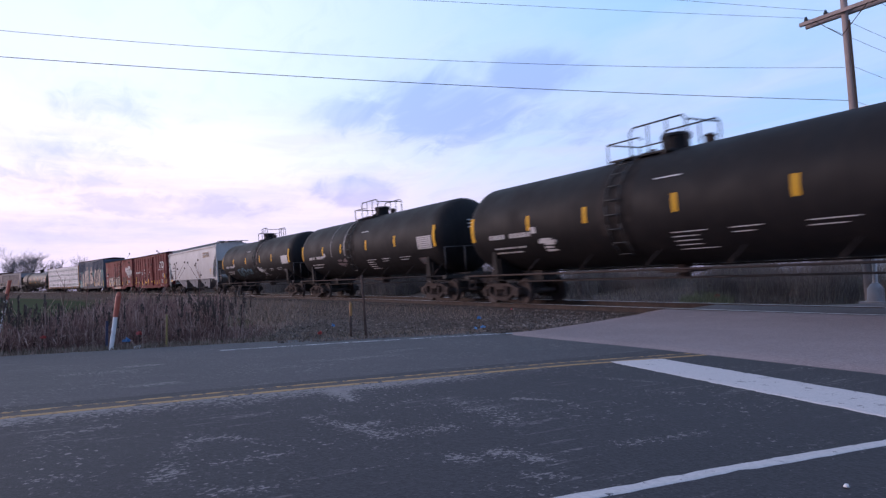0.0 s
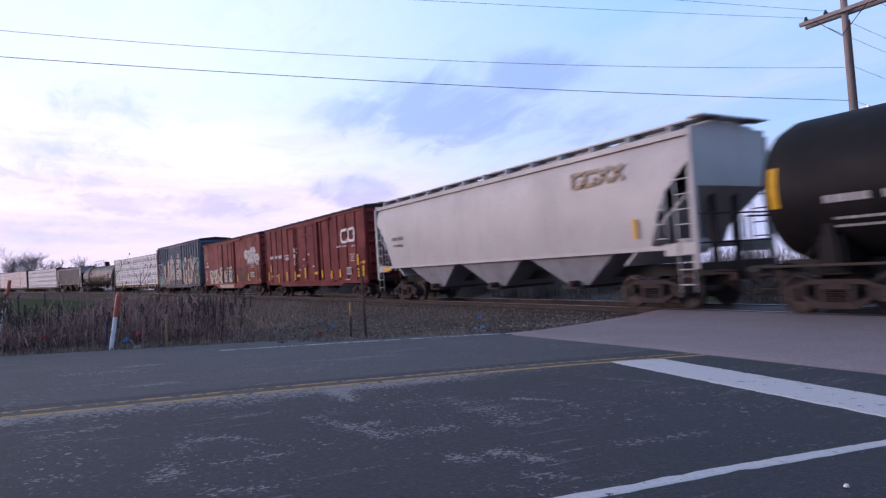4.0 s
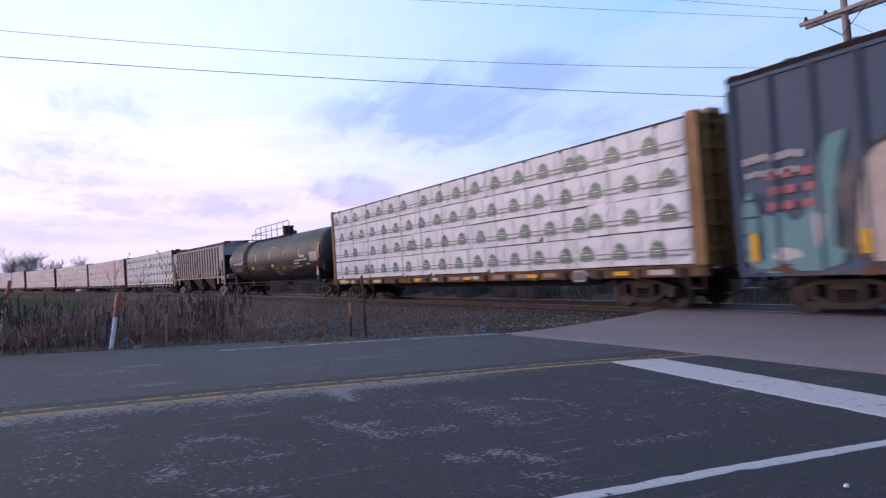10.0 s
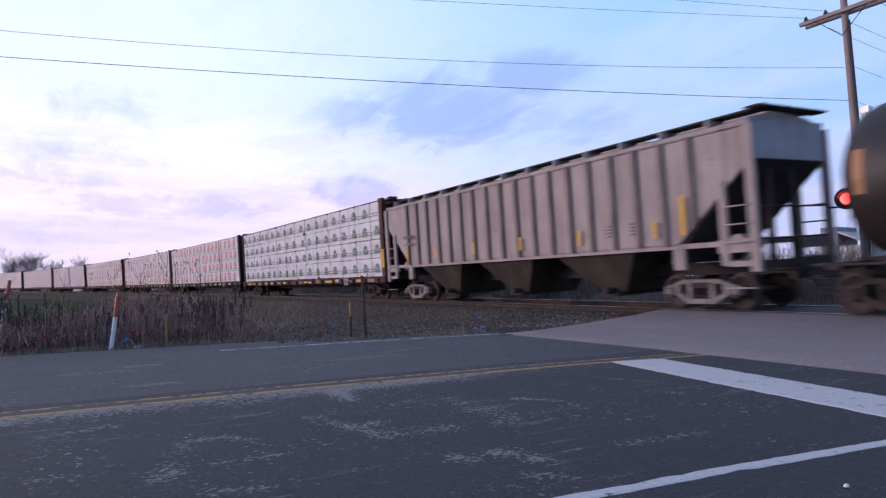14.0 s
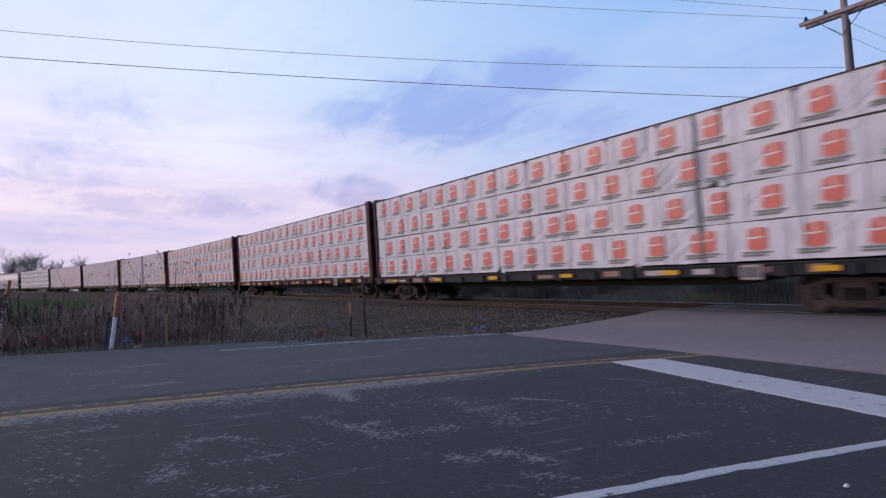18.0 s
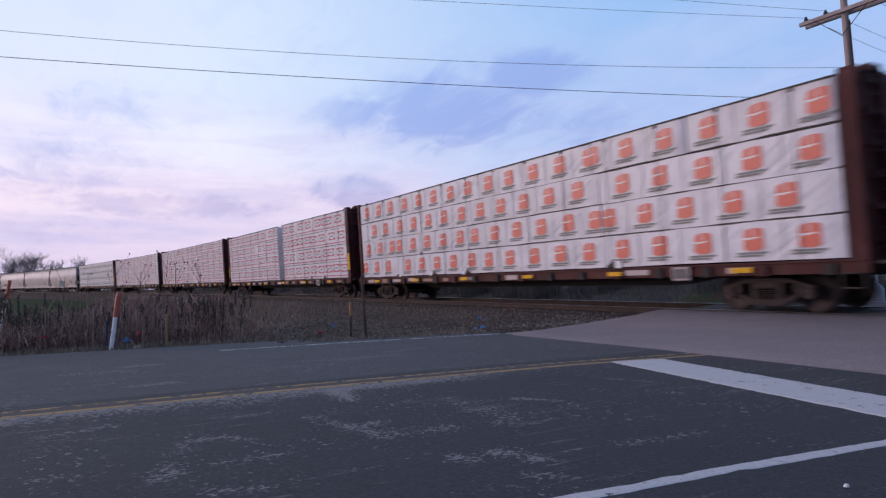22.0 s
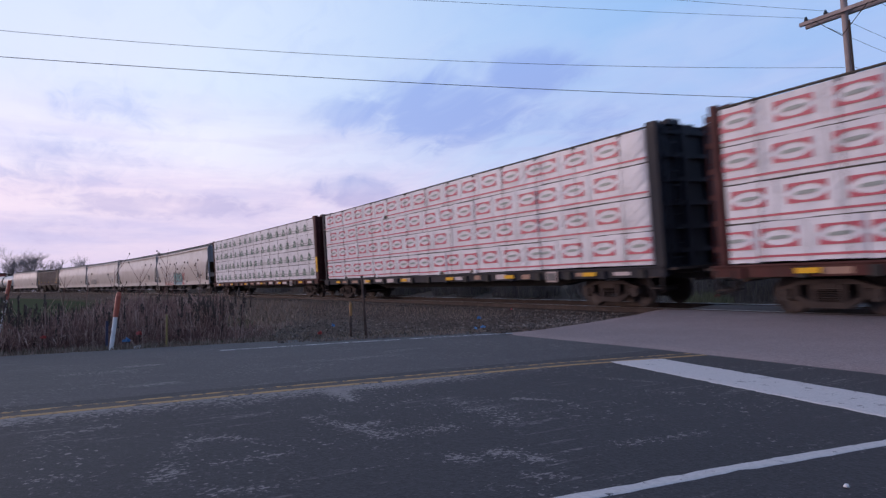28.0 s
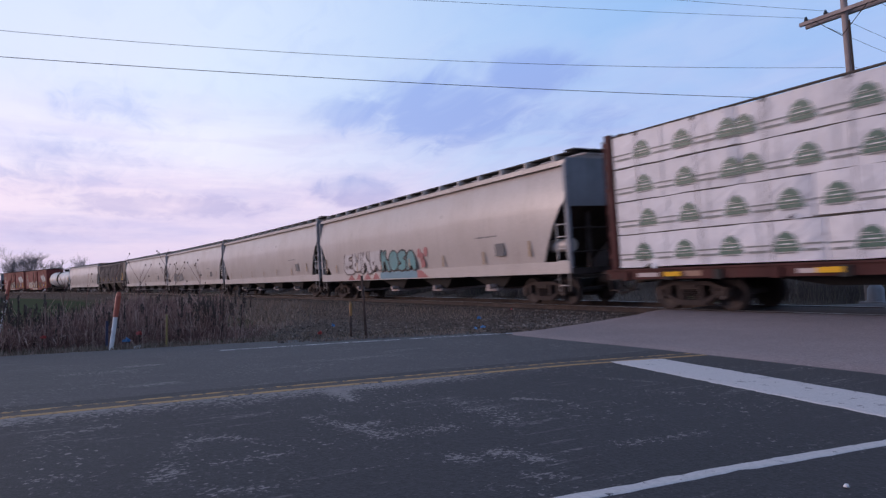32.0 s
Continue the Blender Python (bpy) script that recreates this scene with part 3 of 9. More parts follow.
M_RAIL = surf("rusted_rail_side", (0.048, 0.030, 0.025), (0.034, 0.024, 0.021), 4.0, 0.75, metal=0.2)
M_RAILTOP = plain("polished_rail_head", (0.42, 0.40, 0.40), 0.42, 1.0)
M_TIE = surf("creosoted_timber", (0.042, 0.033, 0.028), (0.078, 0.06, 0.05), 3.0, 0.9, grain=30, bump=0.5, per_object=0.4)
M_POLE = surf("weathered_pole_timber", (0.36, 0.28, 0.26), (0.28, 0.215, 0.20), 2.0, 0.85, grain=30, bump=0.3, streak=0.5, c3=(0.11, 0.085, 0.08))
M_WIRE = plain("dark_wire", (0.11, 0.10, 0.11), 0.6)
M_ALU = surf("silver_aluminium_paint", (0.50, 0.50, 0.52), (0.40, 0.40, 0.42), 3.0, 0.35, metal=0.6, bump=0.05)
M_BLACK = plain("flat_black_paint", (0.02, 0.02, 0.022), 0.6)
M_LAMP = plain("lit_red_lens", (1.0, 0.05, 0.04), 0.2, emit=7.0)
M_LENS = plain("dark_red_lens", (0.10, 0.006, 0.006), 0.15)
M_POST_W = plain("white_marker_plastic", (0.66, 0.65, 0.66), 0.45)
M_POST_O = plain("orange_red_marker_plastic", (0.37, 0.085, 0.052), 0.45)
M_POST_Y = plain("faded_yellow_marker", (0.22, 0.165, 0.05), 0.5)
M_POST_B = plain("blue_marker", (0.022, 0.026, 0.075), 0.5)
M_RUSTPOST = surf("rusty_steel_post", (0.075, 0.042, 0.032), (0.045, 0.03, 0.027), 8.0, 0.8)
M_BLUEFLAG = plain("bright_blue_flag", (0.07, 0.21, 0.44), 0.5)
M_REDFLAG = plain("orange_red_flag", (0.40, 0.05, 0.045), 0.5)
M_STRAP = plain("worn_strap_mark", (0.22, 0.205, 0.205), 0.7)
M_SPILL = surf("spilled_product_stain", (0.026, 0.021, 0.020), (0.012, 0.010, 0.010), 1.6, 0.7, gloss=0.15, grain=24, streak=0.7, c3=(0.045, 0.036, 0.033), cover=0.58)
M_BANK = surf("dark_brushy_bank", (0.078, 0.058, 0.049), (0.125, 0.096, 0.078), 1.6, 0.95, gloss=0.02, grain=12, bump=0.9, c3=(0.07, 0.065, 0.035), cover=0.62)
# ---- building tools ----
def bx(bm, x0, x1, y0, y1, z0, z1, mi=0, chamfer=0.0):
    """A box; chamfer cuts its four long (x) edges."""
    c = chamfer
    if c:
        ring = [(y0 + c, z0), (y1 - c, z0), (y1, z0 + c), (y1, z1 - c), (y1 - c, z1), (y0 + c, z1), (y0, z1 - c), (y0, z0 + c)]
    else:
        ring = [(y0, z0), (y1, z0), (y1, z1), (y0, z1)]
    a = [bm.verts.new((x0, y, z)) for y, z in ring]
    b = [bm.verts.new((x1, y, z)) for y, z in ring]
    n = len(ring)
    fs = [bm.faces.new(a[::-1]), bm.faces.new(b)]
    fs += [bm.faces.new((a[i], a[(i + 1) % n], b[(i + 1) % n], b[i])) for i in range(n)]
    for f in fs:
        f.material_index = mi
    return fs


def rod(bm, p, q, r0, r1=None, n=6, mi=0, cap=True):
    p, q = Vector(p), Vector(q)
    r1 = r0 if r1 is None else r1
    d = (q - p).normalized()
    side = d.cross(Vector((0, 0, 1)) if abs(d.z) < 0.9 else Vector((1, 0, 0))).normalized()
    other = d.cross(side)
    rings = []
    for c, r in ((p, r0), (q, r1)):
        rings.append([bm.verts.new(c + side * (r * math.cos(2 * math.pi * i / n)) + other * (r * math.sin(2 * math.pi * i / n))) for i in range(n)])
    for i in range(n):
        f = bm.faces.new((rings[0][i], rings[0][(i + 1) % n], rings[1][(i + 1) % n], rings[1][i]))
        f.smooth, f.material_index = n > 5, mi
    if cap:
        bm.faces.new(rings[0][::-1]).material_index = mi
        bm.faces.new(rings[1]).material_index = mi


def path_rod(bm, pts, r, n=6, mi=0):
    for a, b in zip(pts, pts[1:]):
        rod(bm, a, b, r, n=n, mi=mi)


def slab(bm, outline, y0, y1, mi=0):
    """A plate: an outline in (x, z), from y0 to y1."""
    a = [bm.verts.new((x, y0, z)) for x, z in outline]
    b = [bm.verts.new((x, y1, z)) for x, z in outline]
    n = len(a)
    fs = [bm.faces.new(a), bm.faces.new(b[::-1])]
    fs += [bm.faces.new((a[(i + 1) % n], a[i], b[i], b[(i + 1) % n])) for i in range(n)]
    for f in fs:
        f.material_index = mi


def loft(bm, rings, closed=True, caps=True, smooth=True, mi=0):
    vs = [[bm.verts.new(p) for p in r] for r in rings]
    n = len(vs[0])
    for a, b in zip(vs, vs[1:]):
        for i in range(n if closed else n - 1):
            f = bm.faces.new((a[i], a[(i + 1) % n], b[(i + 1) % n], b[i]))
            f.smooth, f.material_index = smooth, mi
    if caps and closed:
        bm.faces.new(vs[0][::-1]).material_index = mi
        bm.faces.new(vs[-1]).material_index = mi


def ribbon(bm, pts, width, y, thick=0.006, mi=0):
    """A painted stroke on a side: a band along pts (x, z) that stands thick proud of y, towards -y."""
    for (x0, z0), (x1, z1) in zip(pts, pts[1:]):
        d = Vector((x1 - x0, z1 - z0))
        if d.length < 1e-4:
            continue
        d.normalize()
        o = Vector((-d.y, d.x)) * width / 2
        e = d * width * 0.35
        slab(bm, [(x0 - e.x - o.x, z0 - e.y - o.y), (x1 + e.x - o.x, z1 + e.y - o.y), (x1 + e.x + o.x, z1 + e.y + o.y), (x0 - e.x + o.x, z0 - e.y + o.y)], y - thick, y, mi)


def blob(bm, cx, cz, rx, rz, y, thick=0.006, n=18, wob=0.08, seed=0, mi=0):
    rnd = random.Random(seed)
    ph = [rnd.uniform(0, 6.28) for _ in range(3)]
    pts = []
    for i in range(n):
        a = 2 * math.pi * i / n
        k = 1 + wob * (math.sin(3 * a + ph[0]) + 0.6 * math.sin(5 * a + ph[1]))
        pts.append((cx + rx * k * math.cos(a), cz + rz * k * math.sin(a)))
    slab(bm, pts, y - thick, y, mi)


def mesh_of(bm, name, mats, sharp=40):
    bmesh.ops.recalc_face_normals(bm, faces=bm.faces)
    if len(bm.edges) < 30000:
        for e in bm.edges:
            if len(e.link_faces) == 2 and e.calc_face_angle(0.0) > math.radians(sharp):
                e.smooth = False
    me = bpy.data.meshes.new(name)
    bm.to_mesh(me)
    bm.free()
    for m in (mats if isinstance(mats, (list, tuple)) else [mats]):
        me.materials.append(m)
    return me


def part(name, bm, mats, parent, label="", at=None):
    """Links a bmesh (or a mesh) as one object under a thing or a part."""
    me = bm if isinstance(bm, bpy.types.Mesh) else mesh_of(bm, name, mats)
    ob = new(name, me)
    ob.parent = parent
    if at is not None:
        ob.matrix_basis = at
    if label:
        ob["label"] = label
    if name.startswith(("graffiti", "stencil", "paint_scar", "data_print", "maker_print")):
        ob["kind"] = "stuff"
    return ob


def thing(name, label, category, group="", kind="", bm=None, mats=None):
    ob = new(name, mesh_of(bm, name, mats) if bm is not None else None)
    if bm is None:
        ob.empty_display_size = 0.5
    return tagged(ob, label, category, group, kind)


B = bmesh.new

# ---- running gear ----
def wheelset_mesh():
    bm = B()
    rod(bm, (0, -1.06, 0), (0, 1.06, 0), 0.085, n=10)
    for sgn in (-1, 1):
        prof = [(0.66, 0.09), (0.66, 0.30), (0.70, 0.36), (0.67, 0.45), (0.695, 0.455), (0.70, 0.425), (0.80, 0.415), (0.81, 0.36), (0.775, 0.32), (0.75, 0.17), (0.81, 0.14), (0.81, 0.085)]
        n = 24
        loft(bm, [[(r * math.cos(2 * math.pi * i / n), sgn * y, r * math.sin(2 * math.pi * i / n)) for i in range(n)] for y, r in prof], caps=False)
        rod(bm, (0, sgn * 0.93, 0), (0, sgn * 1.13, 0), 0.13, n=10)
        for a in range(3):
            ang = a * 2.094
            rod(bm, (0.07 * math.cos(ang), sgn * 1.13, 0.07 * math.sin(ang)), (0.07 * math.cos(ang), sgn * 1.145, 0.07 * math.sin(ang)), 0.02, n=5)
    return mesh_of(bm, "wheelset", [M_WHEEL])


def side_frame_mesh(mat, name):
    bm = B()
    y0, y1 = -0.085, 0.085
    arch = [(-1.05, 0.56), (-0.84, 0.61), (-0.50, 0.73), (0.50, 0.73), (0.84, 0.61), (1.05, 0.56), (1.05, 0.49), (0.84, 0.53), (0.52, 0.63), (-0.52, 0.63), (-0.84, 0.53), (-1.05, 0.49)]
    slab(bm, arch[:6] + arch[6:], y0, y1)
    for s in (-1, 1):
        slab(bm, [(s * 1.05, 0.55), (s * 1.05, 0.36), (s * 0.99, 0.34), (s * 0.98, 0.52)], y0, y1)
        slab(bm, [(s * 0.73, 0.60), (s * 0.60, 0.60), (s * 0.60, 0.36), (s * 0.73, 0.34)], y0, y1)
        slab(bm, [(s * 0.66, 0.44), (s * 0.70, 0.35), (s * 0.40, 0.15), (s * 0.34, 0.26)], y0, y1)
        slab(bm, [(s * 0.36, 0.62), (s * 0.25, 0.62), (s * 0.25, 0.26), (s * 0.36, 0.26)], y0, y1)
        bx(bm, s * 0.90 - 0.11, s * 0.90 + 0.11, -0.12, 0.06, 0.36, 0.53, chamfer=0.03)
    slab(bm, [(-0.42, 0.15), (0.42, 0.15), (0.38, 0.27), (-0.38, 0.27)], y0 - 0.02, y1)
    return mesh_of(bm, name, [mat])


def springs_mesh():
    bm = B()
    for x in (-0.16, 0.0, 0.16):
        for z in range(6):
            rod(bm, (x, -0.02, 0.27 + z * 0.045), (x, -0.02, 0.295 + z * 0.045), 0.07, n=8)
    bx(bm, -0.24, 0.24, -0.12, 0.1, 0.53, 0.66)
    return mesh_of(bm, "spring_nest", [M_STEEL])


WHEELS = wheelset_mesh()
FRAME_DARK = side_frame_mesh(M_STEEL, "side_frame")
FRAME_PALE = side_frame_mesh(M_TRUCK_LIGHT, "side_frame")
SPRINGS = springs_mesh()


def bolster_mesh():
    bm = B()
    bx(bm, -0.2, 0.2, -1.0, 1.0, 0.50, 0.72, chamfer=0.03)
    rod(bm, (0, 0, 0.6), (0, 0, 0.82), 0.2, n=12)
    bx(bm, -0.08, 0.08, -0.62, 0.62, 0.28, 0.42)
    for s in (-1, 1):
        bx(bm, s * 0.42 - 0.04, s * 0.42 + 0.04, -0.7, 0.7, 0.32, 0.42)
        for y in (-0.75, 0.75):
            bx(bm, s * 0.43 - 0.03, s * 0.43 + 0.03, y - 0.06, y + 0.06, 0.25, 0.6)
    return mesh_of(bm, "bogie", [M_DARK])


BOLSTER = bolster_mesh()


def bogie(car, x, pale=False):
    b = part("bogie", BOLSTER, None, car, at=pose(x, 0, 0))
    for sgn in (-1, 1):
        part("side_frame", FRAME_PALE if pale else FRAME_DARK, None, b, at=pose(0, sgn * 1.02, 0, 0, 0, 0 if sgn < 0 else 180))
        part("spring_nest", SPRINGS, None, b, at=pose(0, sgn * 1.02, 0, 0, 0, 0 if sgn < 0 else 180))
    for dx in (-0.90, 0.90):
        part("wheelset", WHEELS, None, b, at=pose(dx, 0, 0.415))
    return b


def coupler_mesh():
    bm = B()
    bx(bm, -0.1, 0.62, -0.09, 0.09, 0.74, 0.92, chamfer=0.02)
    slab(bm, [(0.56, 0.70), (0.80, 0.72), (0.84, 0.95), (0.56, 0.97)], -0.16, 0.12)
    bx(bm, -0.15, 0.05, -0.3, 0.3, 0.66, 1.0)
    path_rod(bm, [(0.0, 0.25, 0.7), (0.3, 0.27, 0.45), (0.6, 0.25, 0.36), (0.85, 0.2, 0.40)], 0.025)
    path_rod(bm, [(0.02, -1.25, 0.92), (0.15, -0.7, 0.88), (0.2, -0.15, 0.86)], 0.016)
    return mesh_of(bm, "coupler", [M_STEEL])


COUPLER = coupler_mesh()


def ends(car, half, pale=False, bx_at=None):
    """Couplers and bogies; half is the striker's distance from the middle."""
    for sgn in (1, -1):
        part("coupler", COUPLER, None, car, at=pose(sgn * half, 0, 0, 0, 0, 0 if sgn > 0 else 180))
        bogie(car, sgn * bx_at, pale)


def ladder(bm, x, y, z0, z1, w=0.42, step=0.33, along="x", r=0.016, mi=0):
    for s in (-1, 1):
        o = (s * w / 2, 0) if along == "x" else (0, s * w / 2)
        rod(bm, (x + o[0], y + o[1], z0), (x + o[0], y + o[1], z1), r * 1.2, mi=mi)
    z = z0 + step / 2
    while z < z1:
        o = (w / 2, 0) if along == "x" else (0, w / 2)
        rod(bm, (x - o[0], y - o[1], z), (x + o[0], y + o[1], z), r, mi=mi)
        z += step


def plate(bm, x, z, w, h, y, thick=0.006, mi=0):
    bx(bm, x - w / 2, x + w / 2, y - thick, y, z - h / 2, z + h / 2, mi)


def stencil(bm, x, z, w, h, y, seed, n=6, thick=0.006, mi=0):
    """A line of writing too small to read: a bar for each letter, with gaps between words."""
    rnd = random.Random(seed)
    at, end = x - w / 2, x + w / 2
    while at < end - h * 0.4:
        cw = h * rnd.uniform(0.55, 0.85)
        bx(bm, at, min(at + cw, end), y - thick, y, z - h / 2, z + h / 2, mi)
        at += cw + h * (0.28 if rnd.random() < 0.78 else 1.1)


def each(name, car, mat, label, spots):
    """Each plate a part of its own: (x, z, w, h, y)."""
    for x, z, w, h, y in spots:
        bm = B()
        plate(bm, x, z, w, h, y)
        part(name, bm, [mat], car, label)


# bulky rounded letter-like forms of spray paint, in a unit square
BULKS = {
    "b": [(0, 0), (0.02, 0.55), (0.1, 1), (0.6, 1.03), (0.92, 0.82), (0.78, 0.55), (1.02, 0.3), (0.85, 0.02), (0.4, -0.05)],
    "r": [(0, 0.02), (-0.03, 0.95), (0.5, 1.05), (0.97, 0.85), (0.84, 0.5), (1.05, 0.05), (0.75, -0.05), (0.52, 0.26), (0.38, -0.02)],
    "c": [(1.0, 0.8), (0.72, 1.04), (0.2, 0.95), (-0.02, 0.5), (0.2, 0.03), (0.7, -0.03), (1.02, 0.2), (0.86, 0.42), (0.58, 0.28), (0.42, 0.5), (0.56, 0.74), (0.78, 0.62)],
    "e": [(0, 0), (0.02, 0.98), (0.95, 1.03), (0.9, 0.76), (0.5, 0.74), (0.5, 0.62), (0.85, 0.6), (0.82, 0.4), (0.5, 0.38), (0.5, 0.26), (1.0, 0.24), (0.98, -0.02)],
    "k": [(0, 0), (0.02, 1.0), (0.24, 1.03), (0.27, 0.7), (0.40, 1.02), (0.62, 0.98), (0.48, 0.66), (0.78, 0.5), (1.02, 0.0), (0.62, -0.03), (0.48, 0.36), (0.30, 0.5), (0.24, 0.0)],
    "i": [(0.08, 0), (0.0, 0.82), (0.3, 1.02), (0.75, 0.98), (0.98, 0.8), (0.92, 0.0)],
    "u": [(0.0, 0.15), (0.02, 0.95), (0.3, 1.02), (0.4, 0.4), (0.55, 0.4), (0.7, 1.02), (1.0, 0.95), (0.98, 0.1), (0.6, -0.03), (0.3, -0.02)],
    "a": [(0.0, 0.02), (0.08, 0.62), (0.35, 1.0), (0.72, 0.98), (0.95, 0.6), (1.0, 0.02), (0.7, -0.02), (0.6, 0.2), (0.42, 0.2), (0.32, -0.02)],
    "s": [(0.05, 0.1), (0.5, -0.04), (0.98, 0.15), (0.95, 0.5), (0.6, 0.6), (0.95, 0.72), (0.85, 0.98), (0.4, 1.02), (0.05, 0.8), (0.1, 0.5), (0.5, 0.36), (0.1, 0.32)],
    "o": [(0.5, 1.02), (0.12, 0.85), (-0.02, 0.5), (0.12, 0.12), (0.5, -0.02), (0.9, 0.14), (1.02, 0.5), (0.88, 0.86)],
}


def rounded(pts, times=2):
    for _ in range(times):
        out = []
        for (ax, az), (bx_, bz) in zip(pts, pts[1:] + pts[:1]):
            out += [(ax * 0.78 + bx_ * 0.22, az * 0.78 + bz * 0.22), (ax * 0.22 + bx_ * 0.78, az * 0.22 + bz * 0.78)]
        pts = out
    return pts


def bulk(fill, line, form, x0, x1, z0, z1, y, lw=0.06, thick=0.008, holes=()):
    """One sprayed form in the box x0..x1, z0..z1, its outline, and dark slots (u, v, ru, rv) in it."""
    pts = [(x0 + u * (x1 - x0), z0 + v * (z1 - z0)) for u, v in rounded(BULKS[form])]
    slab(fill, pts, y - thick, y)
    if line is None:
        return
    ribbon(line, pts + pts[:1], lw, y - thick, 0.004)
    for u, v, ru, rv in holes:
        blob(line, x0 + u * (x1 - x0), z0 + v * (z1 - z0), ru * (x1 - x0), rv * (z1 - z0), y - thick, 0.004, 12)


def sprayed(fill, line, pts, depth, lw=0.10):
    """One sprayed form by its corner points (x, z), with its outline."""
    pts = rounded(pts, 1)
    slab(fill, pts, depth - 0.004, depth)
    if line is not None:
        ribbon(line, pts + pts[:1], lw, depth - 0.004, 0.003)


# ---- the train's cars: x runs forward, the side towards the camera is -y ----
def tank_mesh(half, radius, zc, mat, bands=()):
    bm = B()
    n = 40
    prof = [(-half, 0.02), (-half + 0.03, 0.45 * radius), (-half + 0.14, 0.72 * radius), (-half + 0.34, 0.92 * radius), (-half + 0.62, radius)]
    prof += [(-half + 0.95 + (2 * half - 1.9) * i / 6, radius) for i in range(7)]
    prof += [(half - 0.62, radius), (half - 0.34, 0.92 * radius), (half - 0.14, 0.72 * radius), (half - 0.03, 0.45 * radius), (half, 0.02)]
    loft(bm, [[(x, r * math.cos(2 * math.pi * i / n), zc + r * math.sin(2 * math.pi * i / n)) for i in range(n)] for x, r in prof])
    return mesh_of(bm, "tank", [mat])


def on_tank(bm, x, z, w, h, radius, zc, mi=0, thick=0.006):
    """A patch that follows the shell, w along it and h up it, on the camera's side; x, z its middle."""
    z = max(min(z, zc + radius * 0.98), zc - radius * 0.98)
    mid = math.asin((z - zc) / radius)
    steps = 3
    rings = []
    for r in (radius + 0.001, radius + 0.001 + thick):
        for i in range(steps + 1):
            a = mid + (i / steps - 0.5) * h / radius
            rings.append((-(r) * math.cos(a), zc + r * math.sin(a)))
    ins, outs = rings[:steps + 1], rings[steps + 1:]
    loop = outs + ins[::-1]
    loft(bm, [[(x - w / 2, y, zz) for y, zz in loop], [(x + w / 2, y, zz) for y, zz in loop]], smooth=False, mi=mi)


def tank_car(label, half=8.35, radius=1.52, zc=2.62, mat=None, long_walk=False, tag=None, bare=False, bands=False, seed=1, turned=False):
    """turned: the car with its platform ahead of the manway."""
    car = thing("tank_car", label, "tank car", group="freight cars of the passing train")
    mat = mat or M_TANK
    part("tank", tank_mesh(half, radius, zc, mat), None, car)
    # manway, its platform and rails
    deck = B()
    x0, x1, mx, deck_end = (-1.59, 1.10, 0.25, 0.5)
    if turned:
        x0, x1, mx, deck_end = (-0.62, 1.50, -0.12, 1.45)
    if long_walk:
        x0, x1, mx, deck_end = (-5.72, 2.4, 0.42, 2.4)
    top = zc + radius
    bx(deck, x0, deck_end, -0.62, 0.62, top - 0.06, top - 0.01)
    for x in (x0 + 0.2, (x0 + deck_end) / 2, deck_end - 0.2):
        bx(deck, x - 0.05, x + 0.05, -0.62, 0.62, top - 0.32, top - 0.06)
    part("platform", deck, [M_DARK], car)
    man = B()
    tall = 0.58 if long_walk else 0.36
    rod(man, (mx, 0, top - 0.1), (mx, 0, top + tall), 0.34, n=20)
    rod(man, (mx, 0, top + tall), (mx, 0, top + tall + 0.08), 0.40, 0.36, n=20)
    for i in range(8):
        a = i * math.pi / 4
        rod(man, (mx + 0.36 * math.cos(a), 0.36 * math.sin(a), top + 0.28), (mx + 0.36 * math.cos(a), 0.36 * math.sin(a), top + 0.42), 0.03)
    part("manway", man, [M_TANK], car)
    valve = B()
    rod(valve, (mx + 0.95, 0.1, top - 0.05), (mx + 0.95, 0.1, top + 0.2), 0.13, n=12)
    rod(valve, (mx + 0.95, 0.1, top + 0.2), (mx + 0.95, 0.1, top + 0.27), 0.18, 0.06, n=12)
    part("safety_valve", valve, [M_STEEL], car)
    valve = B()
    rod(valve, (mx - 0.7, -0.1, top - 0.05), (mx - 0.7, -0.1, top + 0.15), 0.08, n=10)
    part("vent_valve", valve, [M_STEEL], car)
    for sgn in (-1,) if long_walk else (-1, 1):
        rail = B()
        y = sgn * 0.66
        h = 0.88 if long_walk else 0.74
        lw = 2.1 if long_walk else 1.15
        path_rod(rail, [(x0, y, top - 0.3), (x0, y, top + 0.45), (x0 + lw, y, top + 0.45), (x0 + lw + 0.1, y, top + 0.36)], 0.022)
        a = x0 + (0.9 if long_walk else 0.85)
        path_rod(rail, [(a, y, top - 0.1), (a, y, top + h - 0.12), (a + 0.12, y, top + h), (x1 - 0.12, y, top + h), (x1, y, top + h - 0.12), (x1, y, top - 0.3)], 0.024)
        if long_walk:
            path_rod(rail, [(a, y, top + 0.48), (x1, y, top + 0.48)], 0.02)
        n = 5 if long_walk else 2
        gr = part("guard_rail", rail, [M_BLACK], car)
        for i in range(1, n + 1):
            x = a + (x1 - a) * i / (n + 1)
            pm = B()
            rod(pm, (x, y, top - 0.1), (x, y, top + h), 0.022)
            part("rail_post", pm, [M_BLACK], gr)
    for x in (x0,) if long_walk else (x0, x1):
        end_rail = B()
        path_rod(end_rail, [(x, -0.66, top + (0.45 if x == x0 else h - 0.12)), (x, 0.66, top + (0.45 if x == x0 else h - 0.12))], 0.022)
        part("end_rail", end_rail, [M_BLACK], car)
    lx = -5.05 if long_walk else 0.91 if turned else -0.70
